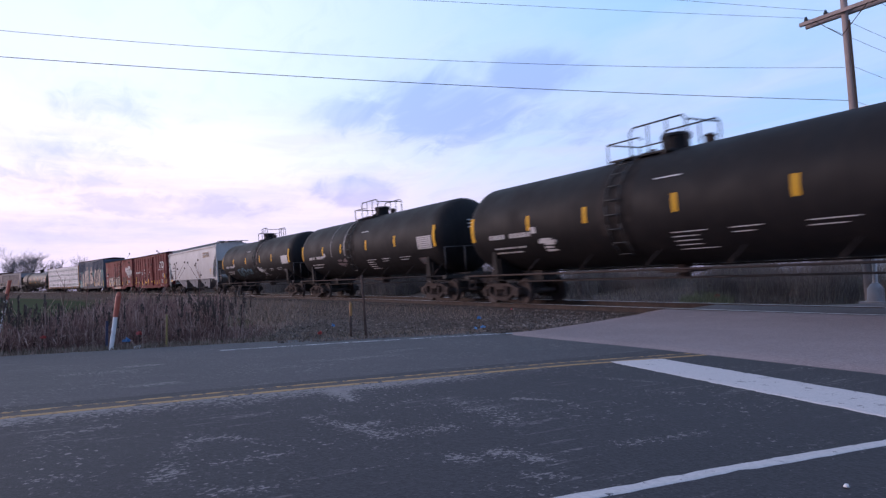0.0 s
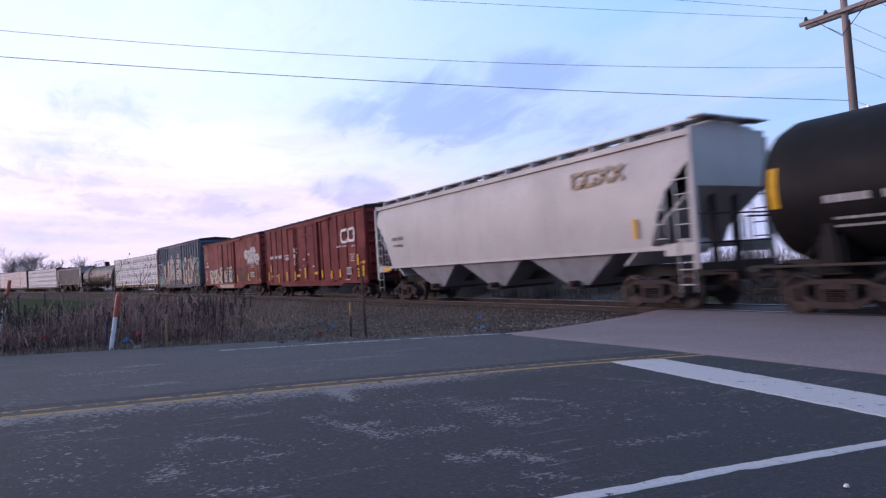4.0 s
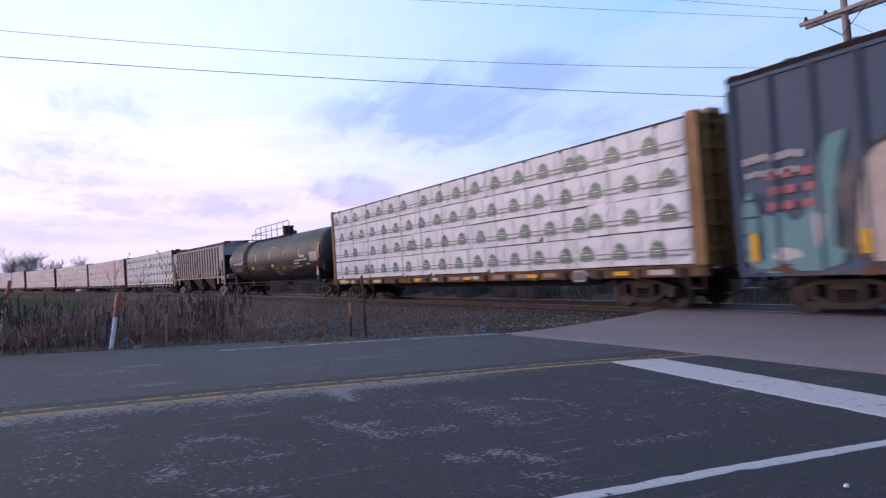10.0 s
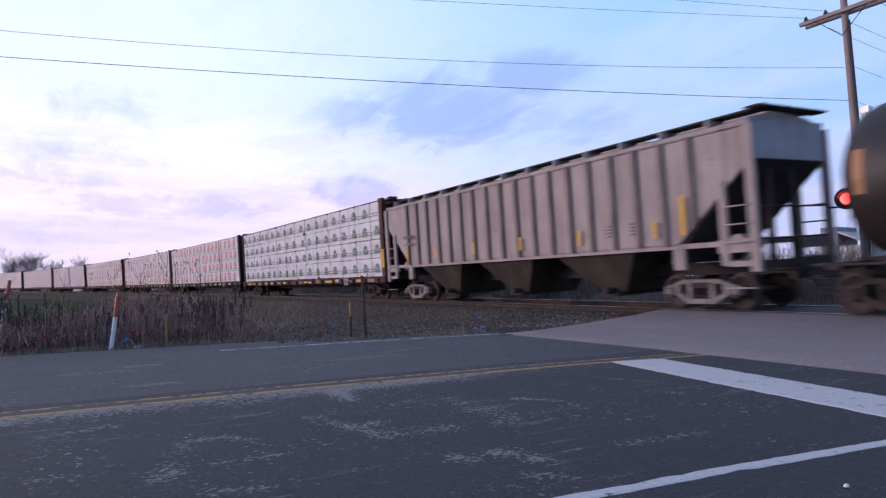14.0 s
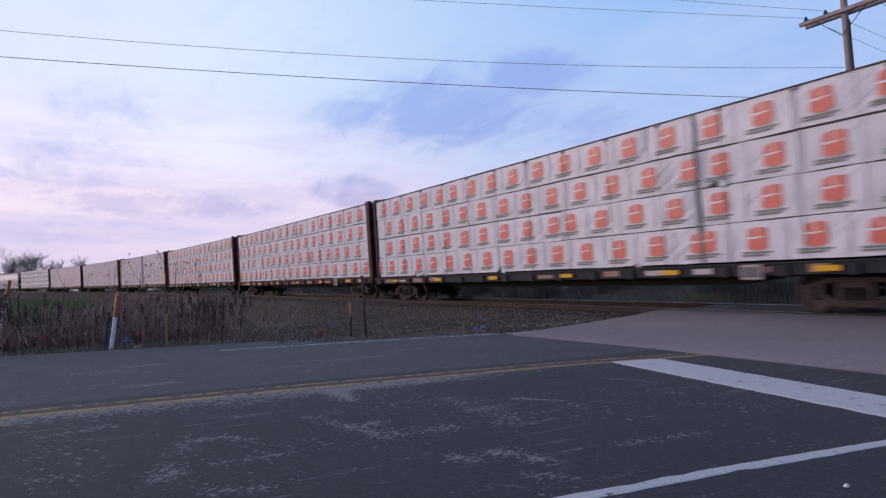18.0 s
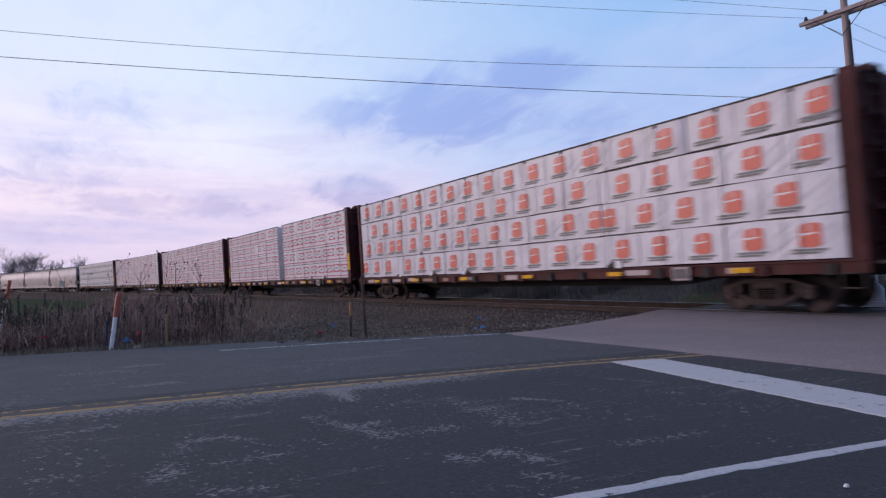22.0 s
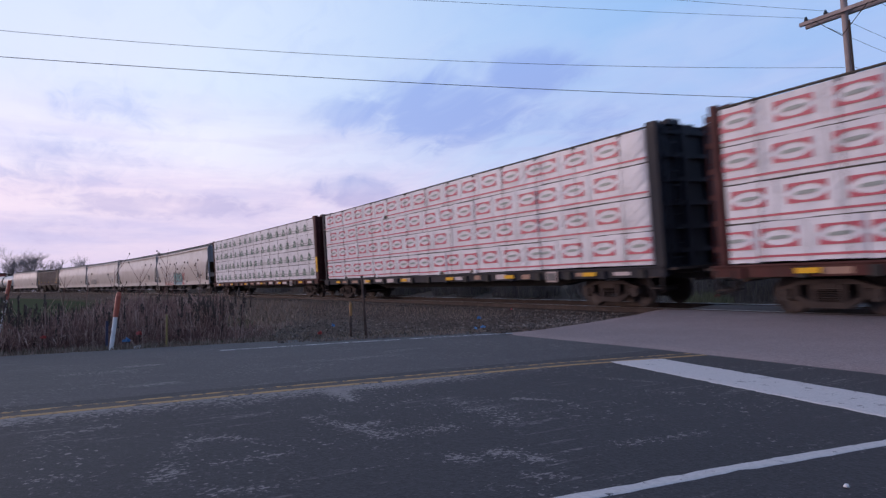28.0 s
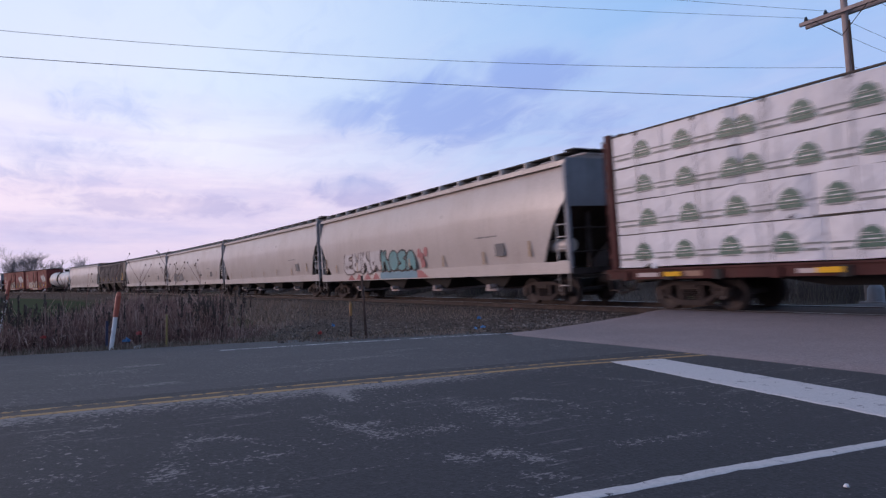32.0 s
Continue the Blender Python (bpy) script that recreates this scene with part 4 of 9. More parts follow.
    for sgn in (-1, 1):
        lad = B()
        for dx in (-0.23, 0.23):
            pts = []
            for i in range(8):
                a = math.radians(-48 + i * 18)
                pts.append((lx + dx, sgn * (radius + 0.10) * math.cos(a), zc + (radius + 0.10) * math.sin(a)))
            path_rod(lad, pts, 0.024)
        lad = part("ladder", lad, [M_BLACK], car)
        rg = B()
        rod(rg, (-0.23, 0, 0), (0.23, 0, 0), 0.018)
        rg = mesh_of(rg, "rung", [M_BLACK])
        for i in range(9):
            a = math.radians(-45 + i * 14)
            part("rung", rg, None, lad, at=pose(lx, sgn * (radius + 0.10) * math.cos(a), zc + (radius + 0.10) * math.sin(a)))
    # frame, saddles, side rails
    for s in (-1, 1):
        sill = B()
        bx(sill, s * (half - 2.9) if s > 0 else -half - 0.05, half + 0.05 if s > 0 else -half + 2.9, -0.34, 0.34, 0.78, 1.12)
        bx(sill, s * (half - 0.05) - 0.14, s * (half - 0.05) + 0.14, -1.5, 1.5, 0.93, 1.06)
        part("stub_sill", sill, [M_DARK], car)
    for s in (-1, 1):
        sad = B()
        xb = s * (half - (1.3 if long_walk else 1.55))
        slab(sad, [(xb - 0.3, 0.85), (xb + 0.3, 0.85), (xb + 0.22, 1.6), (xb - 0.22, 1.6)], -1.22, 1.22)
        for y in (-1.25, 1.25):
            slab(sad, [(xb - 0.20, 0.9), (xb + 0.20, 0.9), (xb + 0.07, 1.95), (xb - 0.07, 1.95)], y - 0.05, y + 0.05)
        part("saddle", sad, [M_TANK], car)
        hand = B()
        xe = s * (half + 0.05)
        path_rod(hand, [(xe, -1.45, 1.05), (xe, -1.45, 2.15), (xe, 1.45, 2.15), (xe, 1.45, 1.05)], 0.024)
        for y in (-0.5, 0.5):
            rod(hand, (xe, y, 1.05), (xe, y, 2.15), 0.018)
        part("end_handrail", hand, [M_BLACK], car)
        for y in (-1.47, 1.47):
            st = B()
            ladder(st, s * (half - 0.35), y, 0.42, 1.05, 0.4, 0.3, mi=0)
            part("step", st, [M_STEEL], car)
    for y in (-1.46, 1.46):
        r = B()
        rod(r, (-half - 0.1, y, 1.03), (half + 0.1, y, 1.03), 0.032)
        x = -half + 1.0
        while x < half:
            rod(r, (x, y, 1.03), (x + 0.35, y * 0.78, zc - radius * 0.72), 0.018)
            x += 2.4
        part("running_rail", r, [M_STEEL], car)
    low = B()
    rod(low, (0.2, 0, zc - radius + 0.05), (0.2, 0, zc - radius - 0.35), 0.18, n=12)
    bx(low, -0.25, 0.65, -0.4, 0.4, zc - radius - 0.2, zc - radius - 0.1)
    part("bottom_outlet", low, [M_STEEL], car)
    brk = B()
    path_rod(brk, [(-half + 2.5, -0.9, 0.78), (half - 2.5, -0.9, 0.80)], 0.022)
    path_rod(brk, [(-half + 2.5, 0.9, 0.72), (half - 2.5, 0.9, 0.72)], 0.022)
    part("brake_pipe", brk, [M_STEEL], car)
    # reflective plates and stencils
    xs = (-7.7, -4.54, -1.35, 1.95, 4.47, 7.9) if turned else (-7.7, -4.37, -1.83, 1.25, 4.22, 7.9) if not long_walk else (-7.7, -5.7, -2.45, 0.6, 3.3, 6.1, 7.9)
    for i, x in enumerate(xs):
        hh = 0.85 if i in (0, len(xs) - 1) else 0.46
        xx = x if abs(x) < 7 else math.copysign(half - 0.62, x)
        tape = B()
        on_tank(tape, xx, zc + (0.02 if not long_walk else 0.12), 0.13 if hh < 0.5 else 0.17, hh, radius, zc)
        part("reflector_plate", tape, [M_YELLOW if not long_walk else M_FADED_ORANGE], car, "yellow reflective strip" if not long_walk else "faded orange reflective strip")
    if not bare:
        rnd = random.Random(seed)
        wr = B()
        nx, nz0, step = (-8.0, zc - 0.15, 0.215) if long_walk else (-6.62, zc - 0.32, 0.215) if turned else (-6.45, zc - 0.32, 0.225)
        for j in range(10):
            if j == 4:
                continue
            on_tank(wr, nx + j * step, nz0, step * rnd.uniform(0.6, 0.78), 0.15, radius, zc)
        on_tank(wr, nx + 10.2 * step, nz0 + 0.1, 0.22, 0.2, radius, zc)
        for dz, ww in ((-0.38, 1.75), (-0.53, 1.45)):
            for j in range(7):
                on_tank(wr, nx + ww * (j + 0.5) / 7, nz0 + dz, ww / 7 * rnd.uniform(0.6, 0.85), 0.055, radius, zc)
        for x, w in ((2.35, 0.98), (3.95, 0.76), (5.5, 1.0)) if turned else ((1.47, 0.98), (2.97, 0.76), (4.83, 0.98)):
            for k in range(5 if x < 2.5 else 2):
                wk = w * (1.0 if k in (0, 4) else 0.72)
                on_tank(wr, x + 0.5 * (wk - w) + (0.06 if k == 4 else 0), zc - 0.70 - 0.105 * k, wk, 0.024, radius, zc)
        on_tank(wr, -0.91 if turned else 0.98, zc + 0.68, 0.8, 0.034, radius, zc)
        part("stencil", wr, [M_LETTER], car, "off-white stencilled bars")
        pb = B()
        pl = B()
        on_tank(pl, half - 1.42, zc - 0.2, 1.14, 0.52, radius, zc)
        part("data_panel", pl, [M_LETTER], car, "white data panel")
        for k in range(0 if turned else 6):
            on_tank(pb, half - 1.42, zc - 0.40 + 0.08 * k, 1.05, 0.022, radius, zc, thick=0.012)
        if not long_walk:
            pl = B()
            on_tank(pl, half - 1.9, zc - 0.93, 0.66, 0.32, radius, zc)
            part("data_panel", pl, [M_G_GREY], car, "pale-edged data panel")
            on_tank(pb, half - 1.9, zc - 0.93, 0.54, 0.23, radius, zc, thick=0.012)
        part("data_print", pb, [M_LETTER_D], car)
        scar = B()
        for k in range(7):
            on_tank(scar, {2: -1.95, 3: 1.5}.get(seed, -3.4) + rnd.uniform(-0.45, 0.45), zc - 0.68 + rnd.uniform(-0.3, 0.15), rnd.uniform(0.2, 0.6), rnd.uniform(0.05, 0.13), radius, zc, thick=0.004)
        if seed != 5:
            part("paint_scar", scar, [M_G_GREY if seed == 2 else M_LETTER], car, "patch of scraped grey paint")
    if long_walk:
        for x, z, w, h, m, lb in ((-3.46, zc - 0.58, 0.42, 0.2, M_YELLOW, "yellow placard"), (1.0, zc - 0.53, 0.5, 0.18, M_YELLOW, "yellow placard")):
            pl = B()
            on_tank(pl, x, z, w, h, radius, zc)
            part("placard", pl, [m], car, lb)
        pc = B()
        bx(pc, 8.30, 8.56, -1.325, -1.302, 1.32, 1.62, 0)
        bx(pc, 8.30, 8.56, -1.325, -1.302, 1.62, 1.82, 1)
        part("placard", pc, [M_LETTER, M_P_RED], car, "red and white placard on the saddle")
        wp = B()
        for x, z, w, h in ((5.05, 0.42, 0.9, 0.10), (5.5, 0.24, 1.3, 0.08), (6.2, 0.02, 0.8, 0.14), (6.6, 0.22, 0.6, 0.10), (5.3, 0.60, 1.1, 0.06), (6.9, 0.50, 0.5, 0.09)):
            on_tank(wp, x + 0.35, zc - z - 0.1, w, h, radius, zc)
        part("stencil_patch", wp, [M_LETTER], car, "patchy white painted-over lettering")
        g2 = B()
        for i in range(210):
            f = i / 210
            on_tank(g2, 2.0 + 2.3 * f + 0.2 * math.sin(f * 44), 1.86 + 0.2 * math.cos(f * 41 + 0.8 * math.sin(f * 17)), 0.05, 0.045, radius, zc)
        part("graffiti", g2, [M_G_OLIVE], car, "faded olive looping scrawl")
    # stain that ran down below the manway, beside the ladder
    sp = B()
    for x, w, lowest in ((lx - 0.42, 0.34, -20), (lx + 0.05, 0.5, -34), (lx + 0.48, 0.26, -8)):
        for a in range(lowest, 76, 8):
            on_tank(sp, x, zc + radius * math.sin(math.radians(a)), w, radius * 0.141, radius, zc, thick=0.003)
    part("paint_scar_below_manway", sp, [M_SPILL], car, "brown spill stain beside the ladder")
    hm = B()
    for k, w in enumerate((0.62, 0.5, 0.36)):
        bx(hm, half - 0.15, half - 0.012, -0.25, -0.25 + w * 1.2, zc + 0.55 - 0.14 * k, zc + 0.60 - 0.14 * k)
    if not bare:
        part("stencil_on_head", hm, [M_LETTER], car, "off-white stencilled bars")
    else:
        hm.free()
    if bands or seed == 3:
        for x, w in ((-3.15, 0.09), (-1.35, 0.15)) if bands else ((lx + 0.34, 0.14),):
            bd = B()
            for a in range(10):
                ang = math.radians(-8 + a * 10)
                z = zc + radius * math.sin(ang)
                on_tank(bd, x, z, w * (0.7 + 0.3 * math.sin(a)), radius * 0.19, radius, zc, thick=0.012)
            part("strap_band", bd, [M_STRAP if bands else M_G_GREY], car, "pale worn strap mark")
    if tag:
        g = B()
        col, x, z, w, h, word = tag
        # an unreadable looping scrawl
        n = 64 * word
        for i in range(n):
            f = i / n
            a = f * word * 2 * math.pi * 1.15
            swell = 0.45 + 0.55 * math.sin(math.pi * min(1.0, f * 1.6)) ** 2
            px = x + w * f + 0.26 * swell * math.sin(a + 1.1 * math.sin(f * 7))
            pz = z + h * (0.5 + 0.5 * swell * math.cos(a * 1.0 + 0.9 * math.sin(f * 15)))
            on_tank(g, px, pz, 0.05, 0.045, radius, zc)
        for i in range(9):
            on_tank(g, x + w * (0.06 + 0.1 * i), z + h * (0.2 + 0.5 * math.sin(i * 2.3) ** 2), 0.22, 0.05, radius, zc)
        part("graffiti", g, [col], car, "sprayed graffiti scrawl")
    ends(car, half + 0.15, bx_at=half - (1.0 if long_walk else 1.5))
    return car


def hopper_car(label, half, kind, mat, end_mat=None, tag=None, seed=0):
    """Covered hopper. kind 'smooth': curved sides down to a side sill; 'ribbed': flat side with posts; 'sloped': smooth side over open hoppers."""
    car = thing("hopper_car", label, "hopper car", group="freight cars of the passing train")
    end_mat = end_mat or mat
    W = 1.50
    low = 1.30 if kind == "smooth" else 1.58
    eave = 4.22 if kind != "ribbed" else 4.09
    # side sheets; their ends slope in over the open end bays
    roofing = mat if kind == "sloped" else M_DARK
    cutb = {"sloped": 1.35, "smooth": 1.2, "ribbed": 2.0}[kind]
    reach, bow = {"ribbed": (0.70, 1.0), "sloped": (0.78, 0.55), "smooth": (0.62, 0.75)}[kind]
    for sgn in (-1, 1):
        bm = B()
        zs = [low, low + 0.12, 1.9, 2.4, 2.9, low + reach * (eave - low), 3.95, eave]
        zs.sort()
        bulge = {"smooth": 0.13, "sloped": 0.07, "ribbed": 0.0}[kind]
        rows = []
        for z in zs:
            t = (z - low) / (eave - low)
            y = W - 0.05 + bulge * math.sin(math.pi * min(t, 1)) - ((0.16 if kind == "smooth" else 0.10) * max(0, t - 0.82) / 0.18 if kind != "ribbed" else 0)
            e = half - (cutb * max(0.0, 1 - t / reach) ** bow)
            n = 12
            rows.append([(-e + 2 * e * i / n, sgn * y, z) for i in range(n + 1)])
        inner = [[(x, sgn * (abs(y) - 0.05), z) for x, y, z in r] for r in rows]
        grid = [[bm.verts.new(p) for p in r] for r in rows]
        grid2 = [[bm.verts.new(p) for p in r] for r in inner]
        for g in (grid, grid2):
            for a, b in zip(g, g[1:]):
                for i in range(len(a) - 1):
                    bm.faces.new((a[i], a[i + 1], b[i + 1], b[i])).smooth = True
        for i in range(12):
            for r in (0, -1):
                bm.faces.new((grid[r][i], grid[r][i + 1], grid2[r][i + 1], grid2[r][i]))
        for a, b in zip(range(len(zs) - 1), range(1, len(zs))):
            for c in (0, -1):
                bm.faces.new((grid[a][c], grid[b][c], grid2[b][c], grid2[a][c]))
        part("side_sheet", bm, [mat], car)
        # eave channel
        ev = B()
        bx(ev, -half, half, sgn * (W - 0.10) - 0.05, sgn * (W - 0.10) + 0.05, eave - 0.04, eave + 0.10)
        part("eave_rail", ev, [mat], car)
        ss = B()
        if kind == "smooth":
            bx(ss, -half, half, sgn * 1.49 - 0.045, sgn * 1.49 + 0.045, 0.98, 1.34)
        else:
            bx(ss, -half, half, sgn * 1.40 - 0.05, sgn * 1.40 + 0.05, low - 0.10, low + 0.02)
            for s in (-1, 1):
                bx(ss, s * half - 0.9 if s > 0 else -half, half if s > 0 else -half + 0.9, sgn * 1.43 - 0.06, sgn * 1.43 + 0.06, low - 0.25, low + 0.05)
        part("side_sill", ss, [mat], car)
        if kind == "ribbed":
            k = -6.84
            while k < half - 1.3:
                t0 = max(0.0, (abs(k) - (half - cutb)) / (cutb))
                rb = B()
                zb = low + reach * (eave - low) * t0
                bx(rb, k - 0.065, k + 0.065, sgn * 1.49 - 0.05, sgn * 1.49 + 0.05, zb, eave)
                part("side_post", rb, [M_HOPPER_P], car)
                k += 0.835
        # corner ladders and posts
        for s in (-1, 1):
            ld = B()
            if kind == "ribbed":
                for z in (0.55, 1.55, 1.95, 2.35):
                    rod(ld, (s * half, sgn * 1.52, z), (s * (half - 0.72), sgn * 1.52, z), 0.022)
            else:
                ladder(ld, s * (half - 0.28), sgn * 1.50, 0.45, 3.35 if kind == "sloped" else 2.5, 0.42, 0.36, r=0.02)
            if kind == "sloped":
                ladder(ld, s * (half - 0.95), sgn * 1.50, low, low + 1.35, 0.30, 0.36, r=0.02)
            part("corner_ladder", ld, [mat], car)
            cp = B()
            if kind != "ribbed":
                bx(cp, s * half - 0.06, s * half + 0.06, sgn * 1.46 - 0.06, sgn * 1.46 + 0.06, 1.0, eave)
            else:
                xa = s * (half - 0.72)
                ip, er, sb = B(), B(), B()
                bx(ip, xa - 0.09, xa + 0.09, sgn * 1.47 - 0.04, sgn * 1.47 + 0.04, 1.05, 2.95)
                bx(cp, s * half - 0.10, s * half + 0.10, sgn * 1.47 - 0.05, sgn * 1.47 + 0.05, 0.9, eave)
                bx(er, min(xa, s * half), max(xa, s * half), sgn * 1.44 - 0.04, sgn * 1.44 + 0.04, 1.02, 1.14)
                bx(sb, s * (half - 2.0) - 0.16, s * (half - 2.0) + 0.16, sgn * 1.42 - 0.05, sgn * 1.42 + 0.05, 0.98, low)
            part("corner_post", cp, [mat if kind == "ribbed" else end_mat], car)
            if kind == "ribbed":
                for name, b_ in (("inner_post", ip), ("end_rail", er), ("sill_bracket", sb)):
                    part(name, b_, [mat], car)
    # slope sheets and bulkheads at the ends
    for s in (-1, 1):
        es = B()
        zt = 2.95 if kind != "ribbed" else 3.35
        bx(es, s * half - 0.03, s * half + 0.03, -W + 0.06, W - 0.06, zt, eave + 0.16)
        part("end_sheet", es, [end_mat], car, "bluish grey end sheet")
        sl = B()
        xi = half - 2.3
        slab(sl, [(s * half, zt), (s * half, zt + 0.06), (s * xi, 1.2), (s * xi, 1.12)], -W + 0.10, W - 0.10)
        # smooth and ribbed: the dark colour holds the shade of the open end bay
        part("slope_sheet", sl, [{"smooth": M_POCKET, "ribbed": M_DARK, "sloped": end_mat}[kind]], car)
        eb = B()
        bx(eb, s * half - 0.08, s * half + 0.08, -1.48, 1.48, 0.95, 1.12)
        for y in (-0.45, 0.45):
            bx(eb, s * (half - 0.25) - 0.06, s * (half - 0.25) + 0.06, y - 0.06, y + 0.06, 1.0, zt)
        for z in (1.6, 2.3):
            rod(eb, (s * half, -1.45, z), (s * half, 1.45, z), 0.025)
        part("end_frame", eb, [M_STEEL], car)
        bx_ = B()
        if kind == "smooth":
            rod(bx_, (s * (half - 1.1), -1.12, 1.82), (s * (half - 0.25), -1.12, 1.82), 0.2, n=14)
        else:
            rod(bx_, (s * (half - 0.75), -1.0, 1.55), (s * (half - 0.75), -0.2, 1.55), 0.2, n=14)
        part("brake_reservoir", bx_, [mat], car)
    # roof, hatches and running boards
    rf = B()
    ring = [(-1.40, eave + 0.06), (-0.9, eave + 0.24), (0, eave + 0.31), (0.9, eave + 0.24), (1.40, eave + 0.06), (1.40, eave), (-1.40, eave)]
    loft(rf, [[(-half, y, z) for y, z in ring], [(half, y, z) for y, z in ring]], smooth=False)
    part("roof", rf, [mat], car)
    n = 5
    for i in range(n):
        x = -half + (i + 0.5) * 2 * half / n
        ha = B()
        bx(ha, x - half / n + 0.25, x + half / n - 0.25, -0.34, 0.34, eave + 0.28, eave + 0.42, chamfer=0.04)
        part("hatch_cover", ha, [M_HOPPER_G], car)
    for y in (-0.78, 0.78):
        rbm = B()
        bx(rbm, -half - 0.25, half + 0.25, y - 0.24, y + 0.24, eave + 0.36, eave + 0.40)
        part("running_board", rbm, [roofing], car)
        k = -half + 0.3
        br = B()
        bx(br, -0.03, 0.03, y - 0.4, y + 0.26, eave + 0.10, eave + 0.36)
        br = mesh_of(br, "board_bracket", [mat])
        while k < half:
            part("board_bracket", br, None, car, at=pose(k, 0, 0))
            k += 1.35
    for s in (-1, 1):
        brd = B()
        bx(brd, s * (half + 0.05) - 0.2, s * (half + 0.05) + 0.2, -1.3, 1.3, eave + 0.36, eave + 0.40)
        part("end_board", brd, [roofing], car)
    # hopper pockets below
    pockets = 3 if kind != "smooth" else 4
    span = half - 2.55
    for i in range(pockets):
        c = -span + (i + 0.5) * 2 * span / pockets
        w = span / pockets
        po = B()
        zb = {"ribbed": 0.42, "sloped": 0.62, "smooth": 0.55}[kind]
        wr_ = w * (0.60 if kind == "ribbed" else 1.0) - 0.06
        loft(po, [[(c - w + 0.06, -1.36, low), (c + wr_, -1.36, low), (c + wr_, 1.36, low), (c - w + 0.06, 1.36, low)], [(c - 0.3, -1.05, zb), (c + 0.5, -1.05, zb), (c + 0.5, 1.05, zb), (c - 0.3, 1.05, zb)]], smooth=False)
        # sloped: M_SLATE puts the underside shade of the grey bays into their colour
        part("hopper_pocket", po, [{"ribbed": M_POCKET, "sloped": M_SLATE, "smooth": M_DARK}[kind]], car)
        ga = B()
        bx(ga, c - 0.36, c + 0.36, -1.2, 1.2, zb - 0.10, zb)
        rod(ga, (c + 0.1, -1.42, zb + 0.06), (c + 0.1, -1.1, zb + 0.06), 0.09, n=10)
        part("discharge_gate", ga, [M_HOPPER_G if kind == "smooth" else M_STEEL], car)
    cs = B()
    bx(cs, -half, half, -0.28, 0.28, 0.8, 1.1)
    part("centre_sill", cs, [M_DARK], car)
    k, spots = (-4.56 if kind == "ribbed" else -half + 2.2), []
    while k < half - 1.6 and kind != "sloped":
        spots.append((k, low + 0.42 if kind != "smooth" else 1.62, 0.10, 0.42, -1.545 if kind == "ribbed" else -1.56))
        k += 2.7
    spots.append((half - 1.75, low + 0.7 if kind == "ribbed" else low + 0.5, 0.12, 0.95 if kind == "ribbed" else 0.5, -1.56))
    if kind == "sloped":
        spots.append((-half + 1.05, 1.45, 0.78, 0.12, -1.56))
    else:
        spots.append((-6.88 if kind == "ribbed" else -half + 0.85, low + 0.5, 0.10, 0.7, -1.56))
    each("reflector_strip", car, M_YELLOW if kind != "smooth" else M_TAN, "yellow reflective strip", spots)
    wr = B()
    if kind == "ribbed":
        for x in (half - 4.1, half - 3.3):
            for k in range(4):
                plate(wr, x, 1.95 + 0.09 * k, 0.36, 0.05, -1.455)
    elif kind == "smooth":
        for k in range(4):
            stencil(wr, half - 4.1, 2.75 - 0.14 * k, 1.3, 0.06, -1.56, seed + k, 5)
        plate(wr, half - 3.3, 1.85, 0.5, 0.42, -1.565)
    stencil(wr, -half + 2.2, 2.75, 1.0, 0.14, -1.56, seed + 9, 4)
    stencil(wr, -half + 2.2, 2.45, 0.8, 0.10, -1.56, seed + 10, 4)
    part("stencil", wr, [M_LETTER_D], car, "dark stencilled bars")
    if tag == "emblem":
        gm = B()
        for i, ch in enumerate("ooxx"):
            x = half - 3.95 + i * 0.50
            if i < 2:
                ribbon(gm, [(x, 3.42), (x, 3.78), (x + 0.36, 3.78)], 0.1, -1.545, 0.012)
                ribbon(gm, [(x, 3.42), (x + 0.36, 3.42), (x + 0.36, 3.58)], 0.1, -1.545, 0.012)
            else:
                ribbon(gm, [(x, 3.42), (x + 0.38, 3.80)], 0.1, -1.545, 0.012)
                ribbon(gm, [(x + 0.38, 3.42), (x, 3.80)], 0.1, -1.545, 0.012)
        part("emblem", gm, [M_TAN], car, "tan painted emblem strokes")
    if tag == "piece":
        back, line, tq, line2 = B(), B(), B(), B()
        for i in range(4):
            bulk(back, line, "eukr"[i], -6.72 + 1.04 * i, -5.45 + 1.04 * i, 1.30 + 0.12 * (i % 2), 2.42 + 0.12 * (i % 2), -1.552 - 0.001 * i, 0.07, holes=((0.3, 0.3, 0.07, 0.1),))
        for i in range(4):
            bulk(tq, line2, "kosa"[i], -2.4 + 0.78 * i, -1.45 + 0.78 * i, 1.34, 2.3 - 0.04 * i, -1.552 - 0.001 * i, 0.07)
        part("graffiti_fill", back, [M_G_WHITE], car, "white graffiti fill")
        part("graffiti_outline", line, [M_G_GREY], car, "dark grey graffiti outline")
        part("graffiti_fill", tq, [M_G_TEAL], car, "teal graffiti fill")
        part("graffiti_outline", line2, [M_G_BLACK], car, "black graffiti outline")
        red = B()
        for i, (x, z) in enumerate(((1.15, 2.0), (1.45, 1.6), (1.7, 2.05), (1.35, 1.85))):
            blob(red, x, z, 0.16, 0.2, -1.552, 0.006, seed=i + 300)
        for i in range(4):
            x = -5.9 + i * 0.95
            slab(red, [(x - 0.4, 1.02), (x + 0.4, 1.02), (x, 1.33)], -1.545, -1.536)
        slab(red, [(0.9, 1.02), (1.8, 1.02), (1.3, 1.3), (0.9, 1.33)], -1.545, -1.536)
        part("graffiti_teeth", red, [M_G_PINK], car, "dull red sprayed accents")
        cy = B()
        bx(cy, -2.6, 0.9, -1.543, -1.536, 1.02, 1.33)
